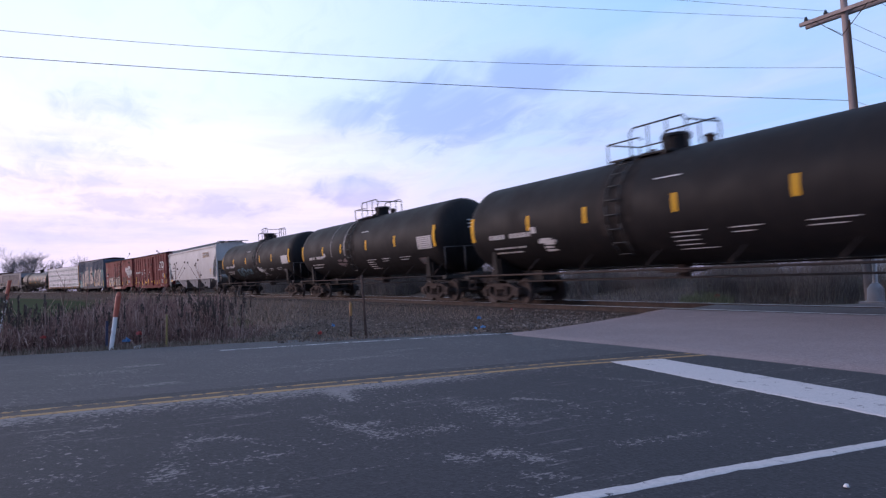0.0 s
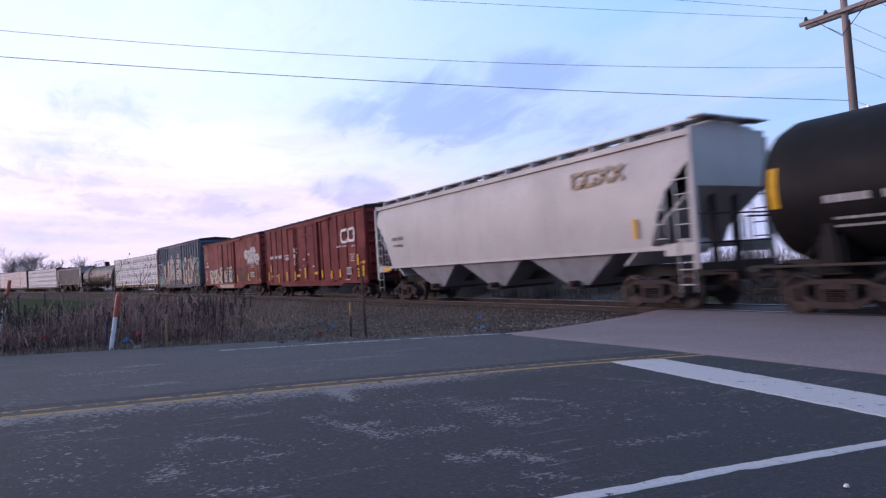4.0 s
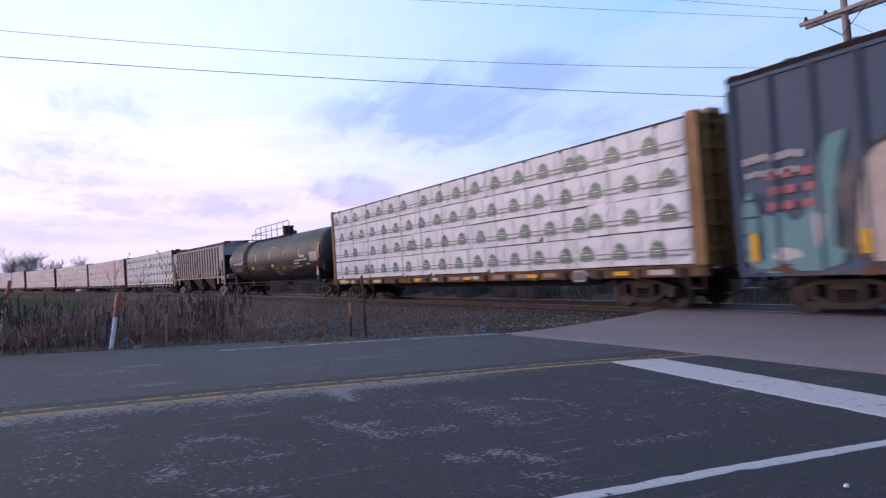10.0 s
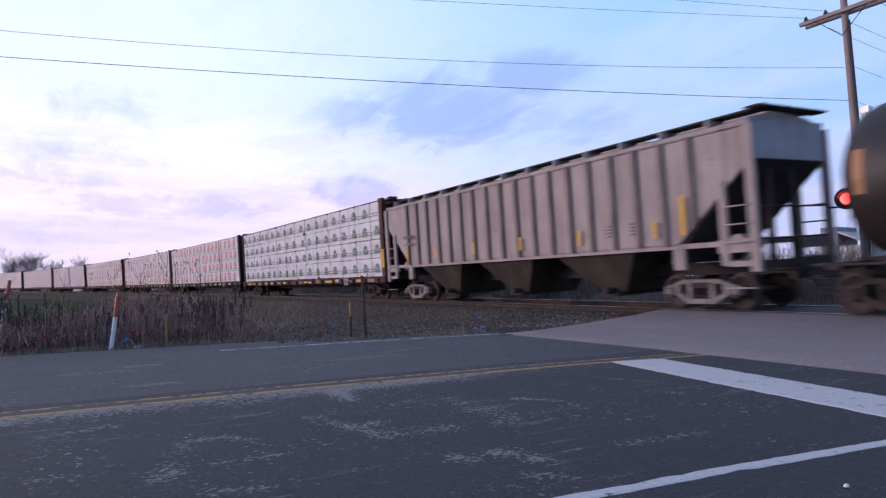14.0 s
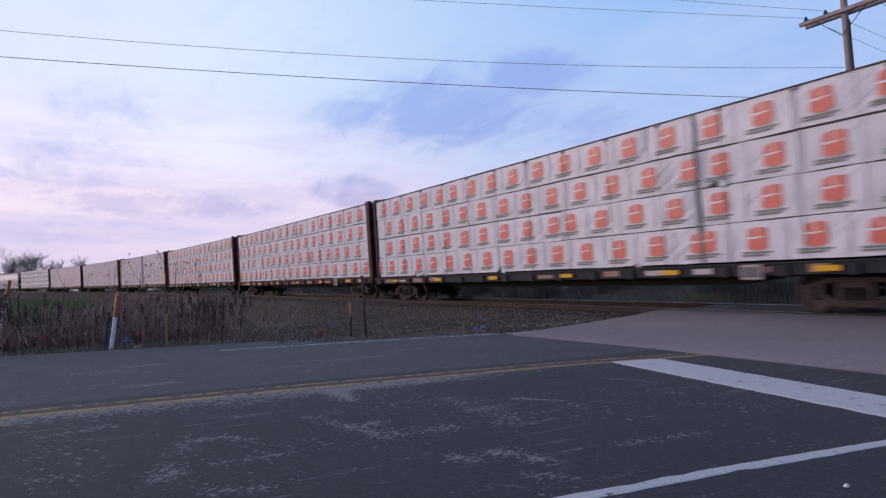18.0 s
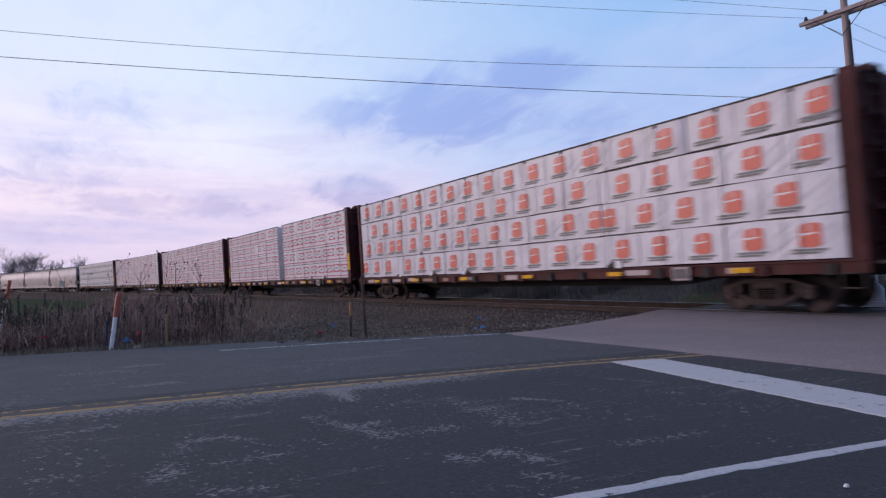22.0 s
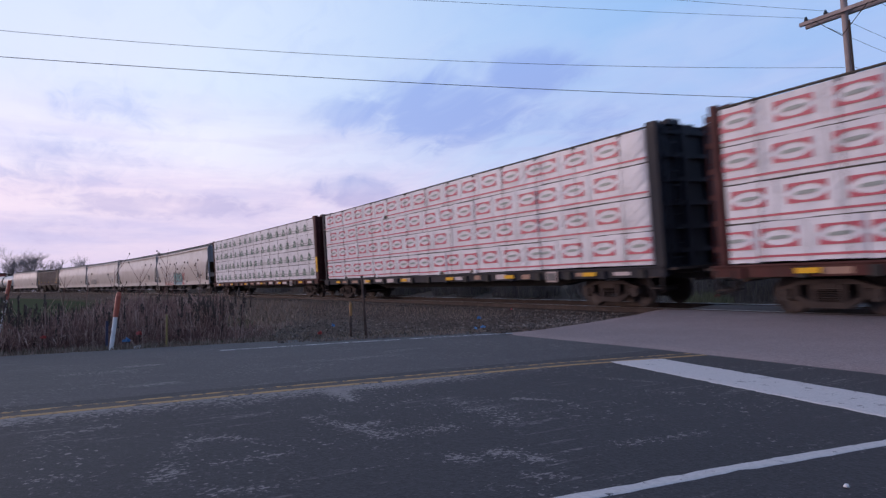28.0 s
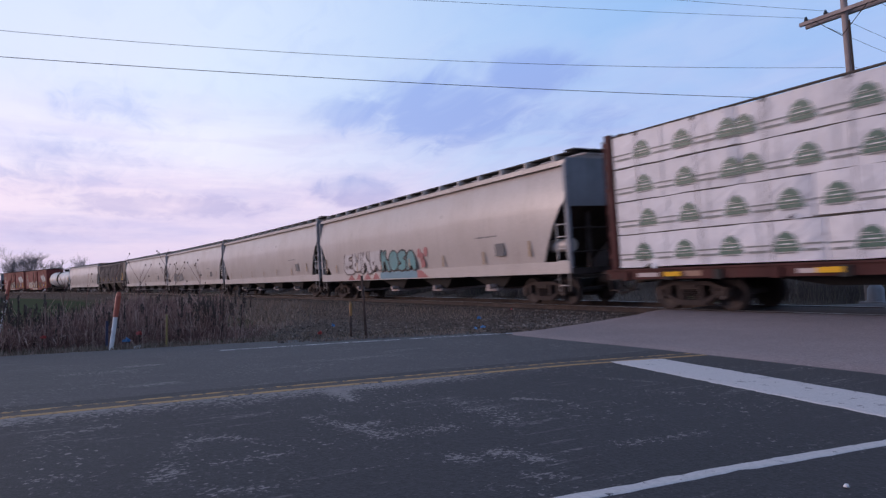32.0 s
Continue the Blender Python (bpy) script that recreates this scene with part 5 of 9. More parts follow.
        part("graffiti_band", cy, [M_G_CYAN], car, "blue sprayed band on the side sill")
    if tag == "ghost":
        gm = B()
        for i in range(5):
            blob(gm, -half + 3.4 + i * 0.75, 1.8, 0.42, 0.40, -1.555, 0.008, seed=40 + i)
        part("graffiti_fill", gm, [M_LETTER_D], car, "faded dark graffiti")
    ends(car, half + 0.12, pale=kind == "ribbed", bx_at=half - 1.75)
    return car


def box_car(label, half, mat, roof_z, kind, seed=0):
    """kind 'post': outside posts and a wide door; 'smooth': smooth panels, deep sill; 'louvre': posts and twin ribbed doors."""
    car = thing("box_car", label, "boxcar", group="freight cars of the passing train")
    W = 1.46
    base = 0.95
    eave = roof_z
    S = -(W + 0.03)          # the camera's side, at the face of the posts
    bm = B()
    bx(bm, -half, half, -W, W, base, eave)
    part("body", bm, [mat], car)
    rf = B()
    ring = [(-W - 0.05, eave - 0.06), (-W - 0.05, eave + 0.06), (0, eave + 0.19), (W + 0.05, eave + 0.06), (W + 0.05, eave - 0.06)]
    loft(rf, [[(-half - 0.04, y, z) for y, z in ring], [(half + 0.04, y, z) for y, z in ring]], smooth=False)
    part("roof", rf, [M_RUST_ROOF], car)
    nseam = int(2 * half / 1.25)
    for i in range(nseam + 1):
        x = -half + 0.1 + i * (2 * half - 0.2) / nseam
        sm = B()
        loft(sm, [[(x - 0.09, y, z + 0.03) for y, z in ring[1:4]] + [(x - 0.06, 0, eave + 0.1)], [(x + 0.09, y, z + 0.03) for y, z in ring[1:4]] + [(x + 0.06, 0, eave + 0.1)]], smooth=False)
        part("roof_seam", sm, [M_RUST_ROOF], car)
    # ends with horizontal corrugations
    for s in (-1, 1):
        nz_ = 7
        for i in range(nz_):
            z = base + 0.35 + i * (eave - base - 0.6) / (nz_ - 1)
            co = B()
            loft(co, [[(s * half, y, z - 0.13), (s * (half + 0.09), y, z), (s * half, y, z + 0.13)] for y in (-W + 0.12, W - 0.12)], smooth=False)
            part("end_corrugation", co, [mat], car)
        el = B()
        for y in (-W + 0.3, ):
            ladder(el, s * (half + 0.13), y, 1.0, eave - 0.2 if kind == "louvre" else 2.6, 0.42, 0.36, along="y", r=0.018)
        part("end_ladder", el, [mat], car)
        ep = B()
        bx(ep, s * (half + 0.15) - 0.16, s * (half + 0.15) + 0.16, -1.2, 1.2, 0.98, 1.04)
        part("crossover_platform", ep, [M_STEEL], car)
        rodm = B()
        rod(rodm, (s * (half + 0.12), 0.55, 2.1), (s * (half + 0.17), 0.55, 2.1), 0.28, n=16)
        part("brake_wheel", rodm, [M_STEEL], car)
    for sgn in (-1, 1):
        sl = B()
        if kind == "smooth":
            slab(sl, [(-half, base - 0.05), (-half + 3.4, base - 0.05), (-half + 4.6, base - 0.32), (half - 4.6, base - 0.32), (half - 3.4, base - 0.05), (half, base - 0.05), (half, base + 0.06), (-half, base + 0.06)], sgn * W - 0.04, sgn * W + 0.035)
        else:
            slab(sl, [(-half, base - 0.12), (-half + 3.0, base - 0.12), (-half + 3.2, base - 0.22), (half - 3.2, base - 0.22), (half - 3.0, base - 0.12), (half, base - 0.12), (half, base + 0.06), (-half, base + 0.06)], sgn * W - 0.04, sgn * W + 0.05)
        part("side_sill", sl, [mat], car)
        ev = B()
        bx(ev, -half, half, sgn * W - 0.05, sgn * W + 0.055, eave - 0.14, eave - 0.02)
        part("top_chord", ev, [mat], car)
    # doors
    doors = {"post": [(-1.8, 1.85)], "smooth": [(-1.6, 1.8)], "louvre": [(-3.2, -0.64), (-0.58, 2.0)]}[kind]
    for sgn in (-1, 1):
        for d0, d1 in doors:
            if sgn > 0:
                d0, d1 = -d1, -d0
            db = B()
            yo = sgn * (W + 0.075)
            y0, y1 = min(sgn * W, yo), max(sgn * W, yo)
            bx(db, d0, d1, y0, y1, base + 0.06, eave - 0.20)
            door = part("door", db, [mat], car)
            f = lambda: (min(yo, yo + sgn * 0.045), max(yo, yo + sgn * 0.045))
            if kind == "louvre":
                n = 24
                for i in range(n):
                    z = base + 0.18 + i * (eave - base - 0.52) / (n - 1)
                    lv = B()
                    loft(lv, [[(x, yo, z - 0.05), (x, yo + sgn * 0.05, z), (x, yo, z + 0.05)] for x in (d0 + 0.08, d1 - 0.08)], smooth=False)
                    part("door_rib", lv, [mat], door)
            else:
                for z in (base + 0.12, base + 1.15, base + 1.95, base + 2.75, eave - 0.28):
                    hb = B()
                    a, b = f()
                    bx(hb, d0 + 0.05, d1 - 0.05, a, b, z - 0.045, z + 0.045)
                    part("door_brace", hb, [mat], door)
                for fx in (0.0, 0.5, 1.0):
                    vb = B()
                    a, b = f()
                    x = d0 + 0.06 + fx * (d1 - d0 - 0.12)
                    bx(vb, x - 0.04, x + 0.04, a - 0.01, b + 0.01, base + 0.08, eave - 0.24)
                    part("door_stile", vb, [mat], door)
                lk = B()
                for x in (d0 + 0.45, d1 - 0.45):
                    yy = yo + sgn * 0.07
                    rod(lk, (x, yy, base + 0.1), (x, yy, eave - 0.3), 0.025)
                rod(lk, ((d0 + d1) / 2 - 0.5, yo + sgn * 0.09, base + 0.95), ((d0 + d1) / 2 + 0.5, yo + sgn * 0.09, base + 0.95), 0.03)
                part("locking_bar", lk, [M_STEEL if kind == "smooth" else mat], door)
        tr = B()
        a = sgn * (W + 0.06)
        bx(tr, min(doors[0][0], -doors[-1][1]) - 2.2, max(doors[-1][1], -doors[0][0]) + 2.2, a - 0.06, a + 0.06, base + 0.0, base + 0.07)
        bx(tr, min(doors[0][0], -doors[-1][1]) - 1.8, max(doors[-1][1], -doors[0][0]) + 1.8, a - 0.05, a + 0.05, eave - 0.22, eave - 0.13)
        part("door_track", tr, [mat], car)
        if kind != "smooth":
            step = 1.12 if kind == "post" else 0.86
            x = -half + 0.06
            while x < half:
                inside = any((min(d0, -d1) if sgn > 0 else d0) - 0.1 < x < (max(d1, -d0) if sgn > 0 else d1) + 0.1 for d0, d1 in doors)
                if not inside:
                    pb = B()
                    yo = sgn * (W + 0.05)
                    slab(pb, [(x - 0.07, base), (x + 0.07, base), (x + 0.07, eave - 0.1), (x - 0.07, eave - 0.1)], min(sgn * W, yo), max(sgn * W, yo))
                    if kind == "louvre":
                        bx(pb, x - 0.028, x + 0.028, min(yo, yo + sgn * 0.035), max(yo, yo + sgn * 0.035), base, eave - 0.1)
                    part("side_post", pb, [mat], car)
                x += step
        else:
            for x in [-half + 0.05 + i * (2 * half - 0.1) / 10 for i in range(11)]:
                if not (-2.0 < x < 1.7):
                    pb = B()
                    bx(pb, x - 0.02, x + 0.02, min(sgn * W, sgn * (W + 0.012)), max(sgn * W, sgn * (W + 0.012)), base, eave - 0.1)
                    part("panel_seam", pb, [mat], car)
        # corner steps and grab irons
        for s in (-1, 1):
            ld = B()
            ladder(ld, s * (half - 0.32), sgn * (W + 0.08), 0.45, 1.0, 0.42, 0.3, r=0.018)
            ladder(ld, s * (half - 0.32), sgn * (W + 0.09), 1.2, 2.6, 0.42, 0.36, r=0.016)
            part("corner_ladder", ld, [mat], car)
    un = B()
    bx(un, -half, half, -0.3, 0.3, 0.72, 0.95)
    for i in range(9):
        x = -half + 1.5 + i * (2 * half - 3) / 8
        bx(un, x - 0.07, x + 0.07, -W + 0.05, W - 0.05, 0.78, 0.95)
    part("underframe", un, [M_DARK], car)
    br = B()
    rod(br, (1.2, -0.7, 0.72), (2.3, -0.7, 0.72), 0.2, n=12)
    bx(br, -1.6, -0.9, -0.95, -0.45, 0.58, 0.85)
    path_rod(br, [(-half + 2, -0.5, 0.66), (half - 2, -0.5, 0.62)], 0.02)
    part("brake_gear", br, [M_STEEL], car)
    # reflective strips and stencils
    yy = -(W + 0.062)
    if kind == "post":
        spots = [(x, z, 0.16, h, yy) for x, z, h in ((-7.32, 1.41, 0.5), (-6.77, 1.92, 0.5), (-6.77, 1.46, 0.12), (-6.77, 1.28, 0.12), (-5.29, 1.29, 0.55), (-3.65, 1.36, 0.55), (-2.15, 1.38, 0.5), (2.25, 1.38, 0.42), (3.56, 1.30, 0.42), (4.7, 1.36, 0.42))]
        spots += [(-0.17, 1.5, 0.16, 0.6, yy - 0.08), (-1.3, 1.36, 0.58, 0.14, yy - 0.085), (1.5, 1.45, 0.5, 0.14, yy - 0.085), (7.5, 1.84, 0.5, 0.13, yy)]
        spots += [(6.94, 1.98, 0.16, 0.55, yy), (6.94, 1.2, 0.16, 0.11, yy), (6.94, 1.36, 0.16, 0.11, yy), (6.94, 1.52, 0.16, 0.11, yy), (7.52, 1.42, 0.17, 0.5, yy)]
    elif kind == "smooth":
        spots = [(x, z, 0.17, h, yy) for x, h, z in ((-4.9, 0.42, 1.40), (-2.19, 0.42, 1.42), (2.38, 0.50, 1.38), (5.07, 0.46, 1.45), (7.62, 1.0, 1.6))] + [(0.1, 0.78, 0.5, 0.12, yy)]
    else:
        spots = [(x, 1.45, 0.16, h, yy - 0.045) for x, h in ((-7.9, 0.6), (-5.7, 0.45), (-3.4, 0.45), (2.62, 0.5), (5.28, 0.5), (8.12, 0.95))]
    each("reflector_strip", car, M_YELLOW, "yellow reflective strip", spots)
    wr = B()
    if kind == "post":
        for x, w, k in ((-6.52, 0.66, 3), (-5.64, 0.54, 3), (-4.82, 0.66, 3)):
            for j in range(k):
                plate(wr, x - w / 2 + (j + 0.5) * w / k, 2.64, w / k - 0.05, 0.19, yy)
        for z in (2.66, 2.52, 2.40):
            stencil(wr, -3.43, z, 0.62, 0.08, yy, int(z * 100), 4)
        for z in (2.66, 2.46):
            plate(wr, -3.77, z, 0.34, 0.025, yy)
        for x in (-3.94, -3.60):
            plate(wr, x, 2.56, 0.025, 0.22, yy)
        plate(wr, -1.98, 2.92, 0.21, 0.24, yy - 0.05)
        plate(wr, -1.97, 2.56, 0.21, 0.24, yy - 0.05)
        for k in range(4):
            plate(wr, -1.98, 2.32 - 0.09 * k, 0.16, 0.05, yy - 0.05)
        for k in range(4):
            stencil(wr, 6.3, 2.28 - 0.11 * k, 0.5, 0.045, yy, 20 + k, 4)
        plate(wr, 5.86, 1.46, 0.54, 0.36, yy)
        for x, z in ((-0.4, 1.9), (0.45, 2.55), (-1.0, 1.7), (1.2, 1.85), (-1.4, 3.02), (-1.45, 2.75), (-0.3, 2.3), (-6.5, 1.42), (-5.6, 1.42)):
            plate(wr, x, z, 0.20, 0.075, yy - (0.075 if abs(x) < 2 else 0))
        stencil(wr, 4.75, 2.75, 0.6, 0.07, yy, 31, 6)
        stencil(wr, 5.5, 2.74, 0.6, 0.07, yy, 32, 5)
        stencil(wr, 6.5, 2.70, 0.4, 0.07, yy, 33, 3)
        stencil(wr, 5.6, 1.02, 0.5, 0.06, yy, 34, 3)
    elif kind == "smooth":
        stencil(wr, -6.45, 2.85, 0.4, 0.16, yy, 5, 2)
        stencil(wr, -6.55, 2.55, 1.05, 0.16, yy, 6, 5)
        for k in range(6):
            stencil(wr, -6.85, 2.1 - 0.16 * k, 0.42, 0.08, yy, 80 + k, 3)
        for k in range(4):
            stencil(wr, 6.1, 2.55 - 0.14 * k, 0.9, 0.06, yy, 40 + k, 4)
        plate(wr, 6.05, 1.6, 0.85, 0.34, yy)
        plate(wr, 0.0, 2.25, 0.18, 0.12, yy - 0.08)
        stencil(wr, 5.3, 1.2, 0.7, 0.06, yy, 45, 3)
    else:
        for k in range(3):
            stencil(wr, 7.4, 2.05 - 0.12 * k, 0.36, 0.05, yy - 0.045, 60 + k, 4)
    part("stencil", wr, [M_LETTER], car, "off-white stencilled bars")
    dk = B()
    if kind == "post":
        for k in range(3):
            plate(dk, 5.86, 1.365 + 0.095 * k, 0.47, 0.085, yy - 0.006)
    elif kind == "smooth":
        for k in range(2):
            plate(dk, 6.05, 1.53 + 0.14 * k, 0.78, 0.12, yy - 0.006)
    else:
        plate(dk, 7.42, 1.66, 0.3, 0.2, yy - 0.045)
    part("data_print", dk, [M_LETTER_D], car)
    if kind == "post":
        em = B()
        y = -(W + 0.055)
        th = 0.012
        # two rounded plain outlines side by side
        ribbon(em, [(5.74, 3.56), (5.22, 3.54), (5.06, 3.44), (5.06, 3.06), (5.20, 2.95), (5.74, 2.95), (5.80, 3.06)], 0.125, y, th)
        ribbon(em, [(5.96, 2.98), (5.96, 3.44), (6.06, 3.55), (6.56, 3.58), (6.66, 3.50), (6.66, 3.06), (6.56, 2.97), (5.96, 2.98)], 0.125, y, th)
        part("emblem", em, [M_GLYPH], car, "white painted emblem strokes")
    if kind == "smooth":
        face, door_face = -(W + 0.014), -(W + 0.079)
        g, g2 = B(), B()
        for i, (x0, x1, z0, z1) in enumerate(((4.15, 5.15, 2.72, 3.50), (4.85, 5.75, 2.32, 3.42), (5.5, 6.4, 2.45, 3.62), (6.1, 6.95, 2.35, 3.58), (6.7, 7.65, 2.22, 3.12))):
            bulk(g, g2, "oaoro"[i], x0, x1, z0, z1, face - 0.001 * i, 0.045, holes=((0.45, 0.62, 0.12, 0.07),))
        part("graffiti_fill", g, [M_G_WHITE], car, "white bubble graffiti")
        part("graffiti_outline", g2, [M_G_GREY], car, "brown graffiti outline")
        # large cream forms that run from the side over the door and down the sill
        g3, g5 = B(), B()
        sprayed(g3, None, [(-5.2, 0.95), (-5.0, 1.7), (-3.6, 1.9), (-2.6, 1.75), (-1.66, 1.9), (-1.64, 0.95)], face + 0.003)
        sprayed(g3, None, [(-1.52, 0.98), (-1.52, 1.9), (-0.5, 2.1), (0.6, 2.3), (1.25, 2.2), (1.4, 1.5), (1.3, 0.98)], door_face + 0.003)
        sprayed(g3, g5, [(-6.3, 0.96), (-5.95, 1.5), (-6.05, 2.2), (-5.3, 2.26), (-4.75, 2.16), (-4.6, 1.7), (-4.45, 1.2), (-4.2, 0.97)], face)
        sprayed(g3, g5, [(-4.85, 0.96), (-4.75, 1.5), (-4.62, 2.28), (-4.0, 2.2), (-3.25, 2.36), (-3.28, 2.0), (-3.6, 1.75), (-3.25, 1.4), (-3.4, 1.05), (-3.8, 0.95)], face - 0.002)
        sprayed(g3, g5, [(-3.15, 1.85), (-2.6, 1.9), (-2.75, 2.3), (-2.3, 2.44), (-1.72, 2.38), (-1.64, 1.6), (-1.66, 0.96), (-2.6, 0.95), (-2.95, 1.45)], face - 0.003)
        sprayed(g3, g5, [(-1.52, 1.0), (-1.5, 2.3), (-1.05, 2.2), (-0.62, 2.02), (-0.38, 1.4), (-0.45, 1.0)], door_face)
        sprayed(g3, g5, [(-0.42, 2.05), (-0.1, 2.42), (0.35, 2.3), (1.0, 2.46), (1.3, 2.25), (0.95, 1.9), (0.45, 1.75), (0.7, 1.4), (1.35, 1.4), (1.3, 1.0), (-0.3, 1.0), (-0.2, 1.5)], door_face - 0.002)
        bx(g3, -1.75, 1.2, -(W + 0.05), -(W + 0.036), 0.66, 0.94)
        slab(g3, [(-3.0, 0.93), (-2.3, 0.67), (-1.75, 0.66), (-1.75, 0.93)], -(W + 0.05), -(W + 0.036))
        part("graffiti_fill", g3, [M_G_CREAM], car, "cream graffiti letters")
        part("graffiti_outline", g5, [M_G_BLACK], car, "black graffiti outline")
        g7 = B()
        for pts, depth in (([(0.35, 1.62), (0.9, 1.98), (1.35, 1.85), (1.5, 1.6), (0.9, 1.5)], door_face - 0.01), ([(-0.55, 2.0), (-0.42, 2.1), (-0.2, 1.6), (-0.32, 1.25)], door_face - 0.01), ([(-3.0, 1.75), (-2.6, 2.0), (-2.45, 1.7), (-2.8, 1.6)], face - 0.01), ([(-4.35, 1.75), (-4.1, 2.0), (-3.95, 1.7), (-4.2, 1.55)], face - 0.01), ([(-5.3, 1.75), (-5.05, 1.85), (-4.95, 1.6), (-5.2, 1.5)], face - 0.01), ([(-5.95, 1.45), (-5.6, 1.5), (-5.6, 1.38), (-5.95, 1.33)], face - 0.01), ([(-2.2, 1.2), (-1.9, 1.3), (-1.95, 1.9), (-2.1, 1.9)], face - 0.01)):
            sprayed(g7, None, pts, depth)
        part("graffiti_shadow", g7, [M_G_BLACK], car, "dark strokes inside the graffiti")
        gd = B()
        for z, x0, x1 in ((1.09, -1.5, 1.4), (1.34, -1.4, 0.2), (1.58, -0.3, 1.4), (2.10, -1.5, 1.45), (1.86, -1.5, -0.6)):
            bx(gd, x0, x1, door_face - 0.055, door_face - 0.048, z - 0.022, z + 0.022)
        for x in (-1.1, 0.1, 1.3):
            bx(gd, x - 0.025, x + 0.025, door_face - 0.056, door_face - 0.050, 1.0, 2.35)
        part("graffiti_linework", gd, [M_G_BLACK], car, "dark door bars showing through the paint")
        gl = B()
        for pts in ([(-6.2, 1.25), (-5.7, 1.32), (-5.75, 1.05), (-6.25, 1.0)], [(-5.55, 2.0), (-5.2, 2.05), (-5.15, 1.85), (-5.5, 1.82)], [(-4.75, 1.25), (-4.5, 1.6), (-4.42, 1.2), (-4.6, 1.0)], [(-3.9, 1.45), (-3.45, 1.55), (-3.5, 1.25), (-3.85, 1.2)], [(-3.2, 1.05), (-2.85, 1.4), (-2.7, 1.15), (-3.0, 0.98)], [(-2.35, 2.15), (-2.0, 2.25), (-1.95, 2.05), (-2.3, 1.98)]):
            sprayed(gl, None, pts, face - 0.012)
        part("graffiti_shade", gl, [M_G_BUFF], car, "brown shading inside the graffiti")
        g8 = B()
        for k in range(3):
            bx(g8, 0.72, 1.2, door_face - 0.02, door_face - 0.016, 1.62 + 0.09 * k, 1.66 + 0.09 * k)
        part("stencil", g8, [M_LETTER], car, "off-white stencilled bars")
        # oversprayed dark grime on the door frame
        g9 = B()
        for i, (x, z, rx, rz) in enumerate(((-1.62, 1.9, 0.10, 0.5), (-1.62, 1.1, 0.08, 0.2), (1.68, 1.6, 0.08, 0.3))):
            blob(g9, x, z, rx, rz, -(W + 0.082), 0.003, 14, 0.15, 300 + i)
        part("graffiti_overspray", g9, [M_G_GREY], car, "dark overspray on the door edge")
        g4 = B()
        for i, (form, x0, x1) in enumerate((("e", 2.5, 3.2), ("b", 3.05, 3.75), ("r", 3.6, 4.5), ("k", 4.35, 5.2))):
            bulk(g4, None, form, x0, x1, 1.08, 2.22 - 0.08 * (i % 2), face - 0.001 * i)
        part("graffiti_ghost", g4, [M_G_BUFF], car, "brown buffed-over graffiti")
        g6 = B()
        for i in range(3):
            blob(g6, -7.15 + 0.12 * i, 3.25 + 0.16 * i, 0.34, 0.12, face - 0.001 * i, 0.006, seed=200 + i)
        part("graffiti_scrawl", g6, [M_G_OLIVE], car, "faded olive sprayed scrawl")
        for x in (-6.5, -3.33, 6.6):
            pn = B()
            bx(pn, x - 0.3, x + 0.3, -(W + 0.035), -W, 3.96, 4.28)
            part("routing_board", pn, [mat], car)
    if kind == "louvre":
        y, yd = -(W + 0.052), -(W + 0.104)
        # mauve-grey ground coat that ties the letters together
        u = B()
        sprayed(u, None, [(2.15, 0.98), (2.2, 2.6), (2.75, 3.3), (4.3, 3.3), (5.4, 3.2), (6.2, 2.9), (6.8, 1.0)], y)
        sprayed(u, None, [(-6.3, 0.98), (-6.2, 2.9), (-5.2, 3.2), (-4.2, 3.0), (-3.3, 3.2), (-3.24, 0.98)], y)
        sprayed(u, None, [(-3.12, 1.1), (-3.1, 2.5), (-2.2, 1.75), (-0.75, 1.65), (-0.72, 1.1)], yd)
        sprayed(u, None, [(-0.5, 1.1), (-0.5, 1.9), (0.8, 1.55), (1.95, 1.8), (1.97, 1.1)], yd)
        part("graffiti_ground", u, [M_G_MAUVE], car, "faded mauve-grey graffiti ground coat")
        t = B()
        bx(t, 7.55, 8.27, y - 0.004, y, 0.92, 2.2)
        sprayed(t, None, [(6.9, 2.3), (6.55, 3.05), (6.7, 3.62), (7.5, 3.5), (8.2, 3.4), (8.27, 2.5), (7.9, 1.9)], y)
        sprayed(t, None, [(5.3, 3.55), (5.4, 3.82), (5.8, 3.86), (5.95, 3.6)], y)
        sprayed(t, None, [(2.06, 2.6), (2.1, 3.35), (2.7, 3.5), (2.9, 2.9), (2.5, 2.3)], y)
        sprayed(t, None, [(-8.2, 0.9), (-8.22, 2.3), (-7.95, 2.72), (-7.8, 2.2), (-7.5, 2.05), (-7.3, 2.2), (-7.0, 1.9), (-6.75, 2.1), (-6.5, 2.9), (-6.35, 3.5), (-5.9, 3.62), (-6.05, 3.2), (-6.2, 2.4), (-6.0, 1.6), (-6.2, 0.9)], y)
        sprayed(t, None, [(-1.15, 2.2), (-1.2, 3.7), (-0.66, 3.62), (-0.66, 2.0)], yd)
        sprayed(t, None, [(1.5, 2.7), (1.4, 3.5), (1.98, 3.55), (1.98, 2.6)], yd)
        sprayed(t, None, [(-3.1, 2.8), (-3.1, 3.5), (-2.7, 3.8), (-2.5, 3.2)], yd)
        part("graffiti_fill", t, [M_G_TEAL], car, "teal graffiti background")
        c, o = B(), B()
        sprayed(c, o, [(-5.95, 1.02), (-5.75, 2.9), (-5.35, 3.3), (-4.75, 3.2), (-4.6, 2.2), (-4.62, 1.5), (-4.75, 1.02)], y - 0.008)
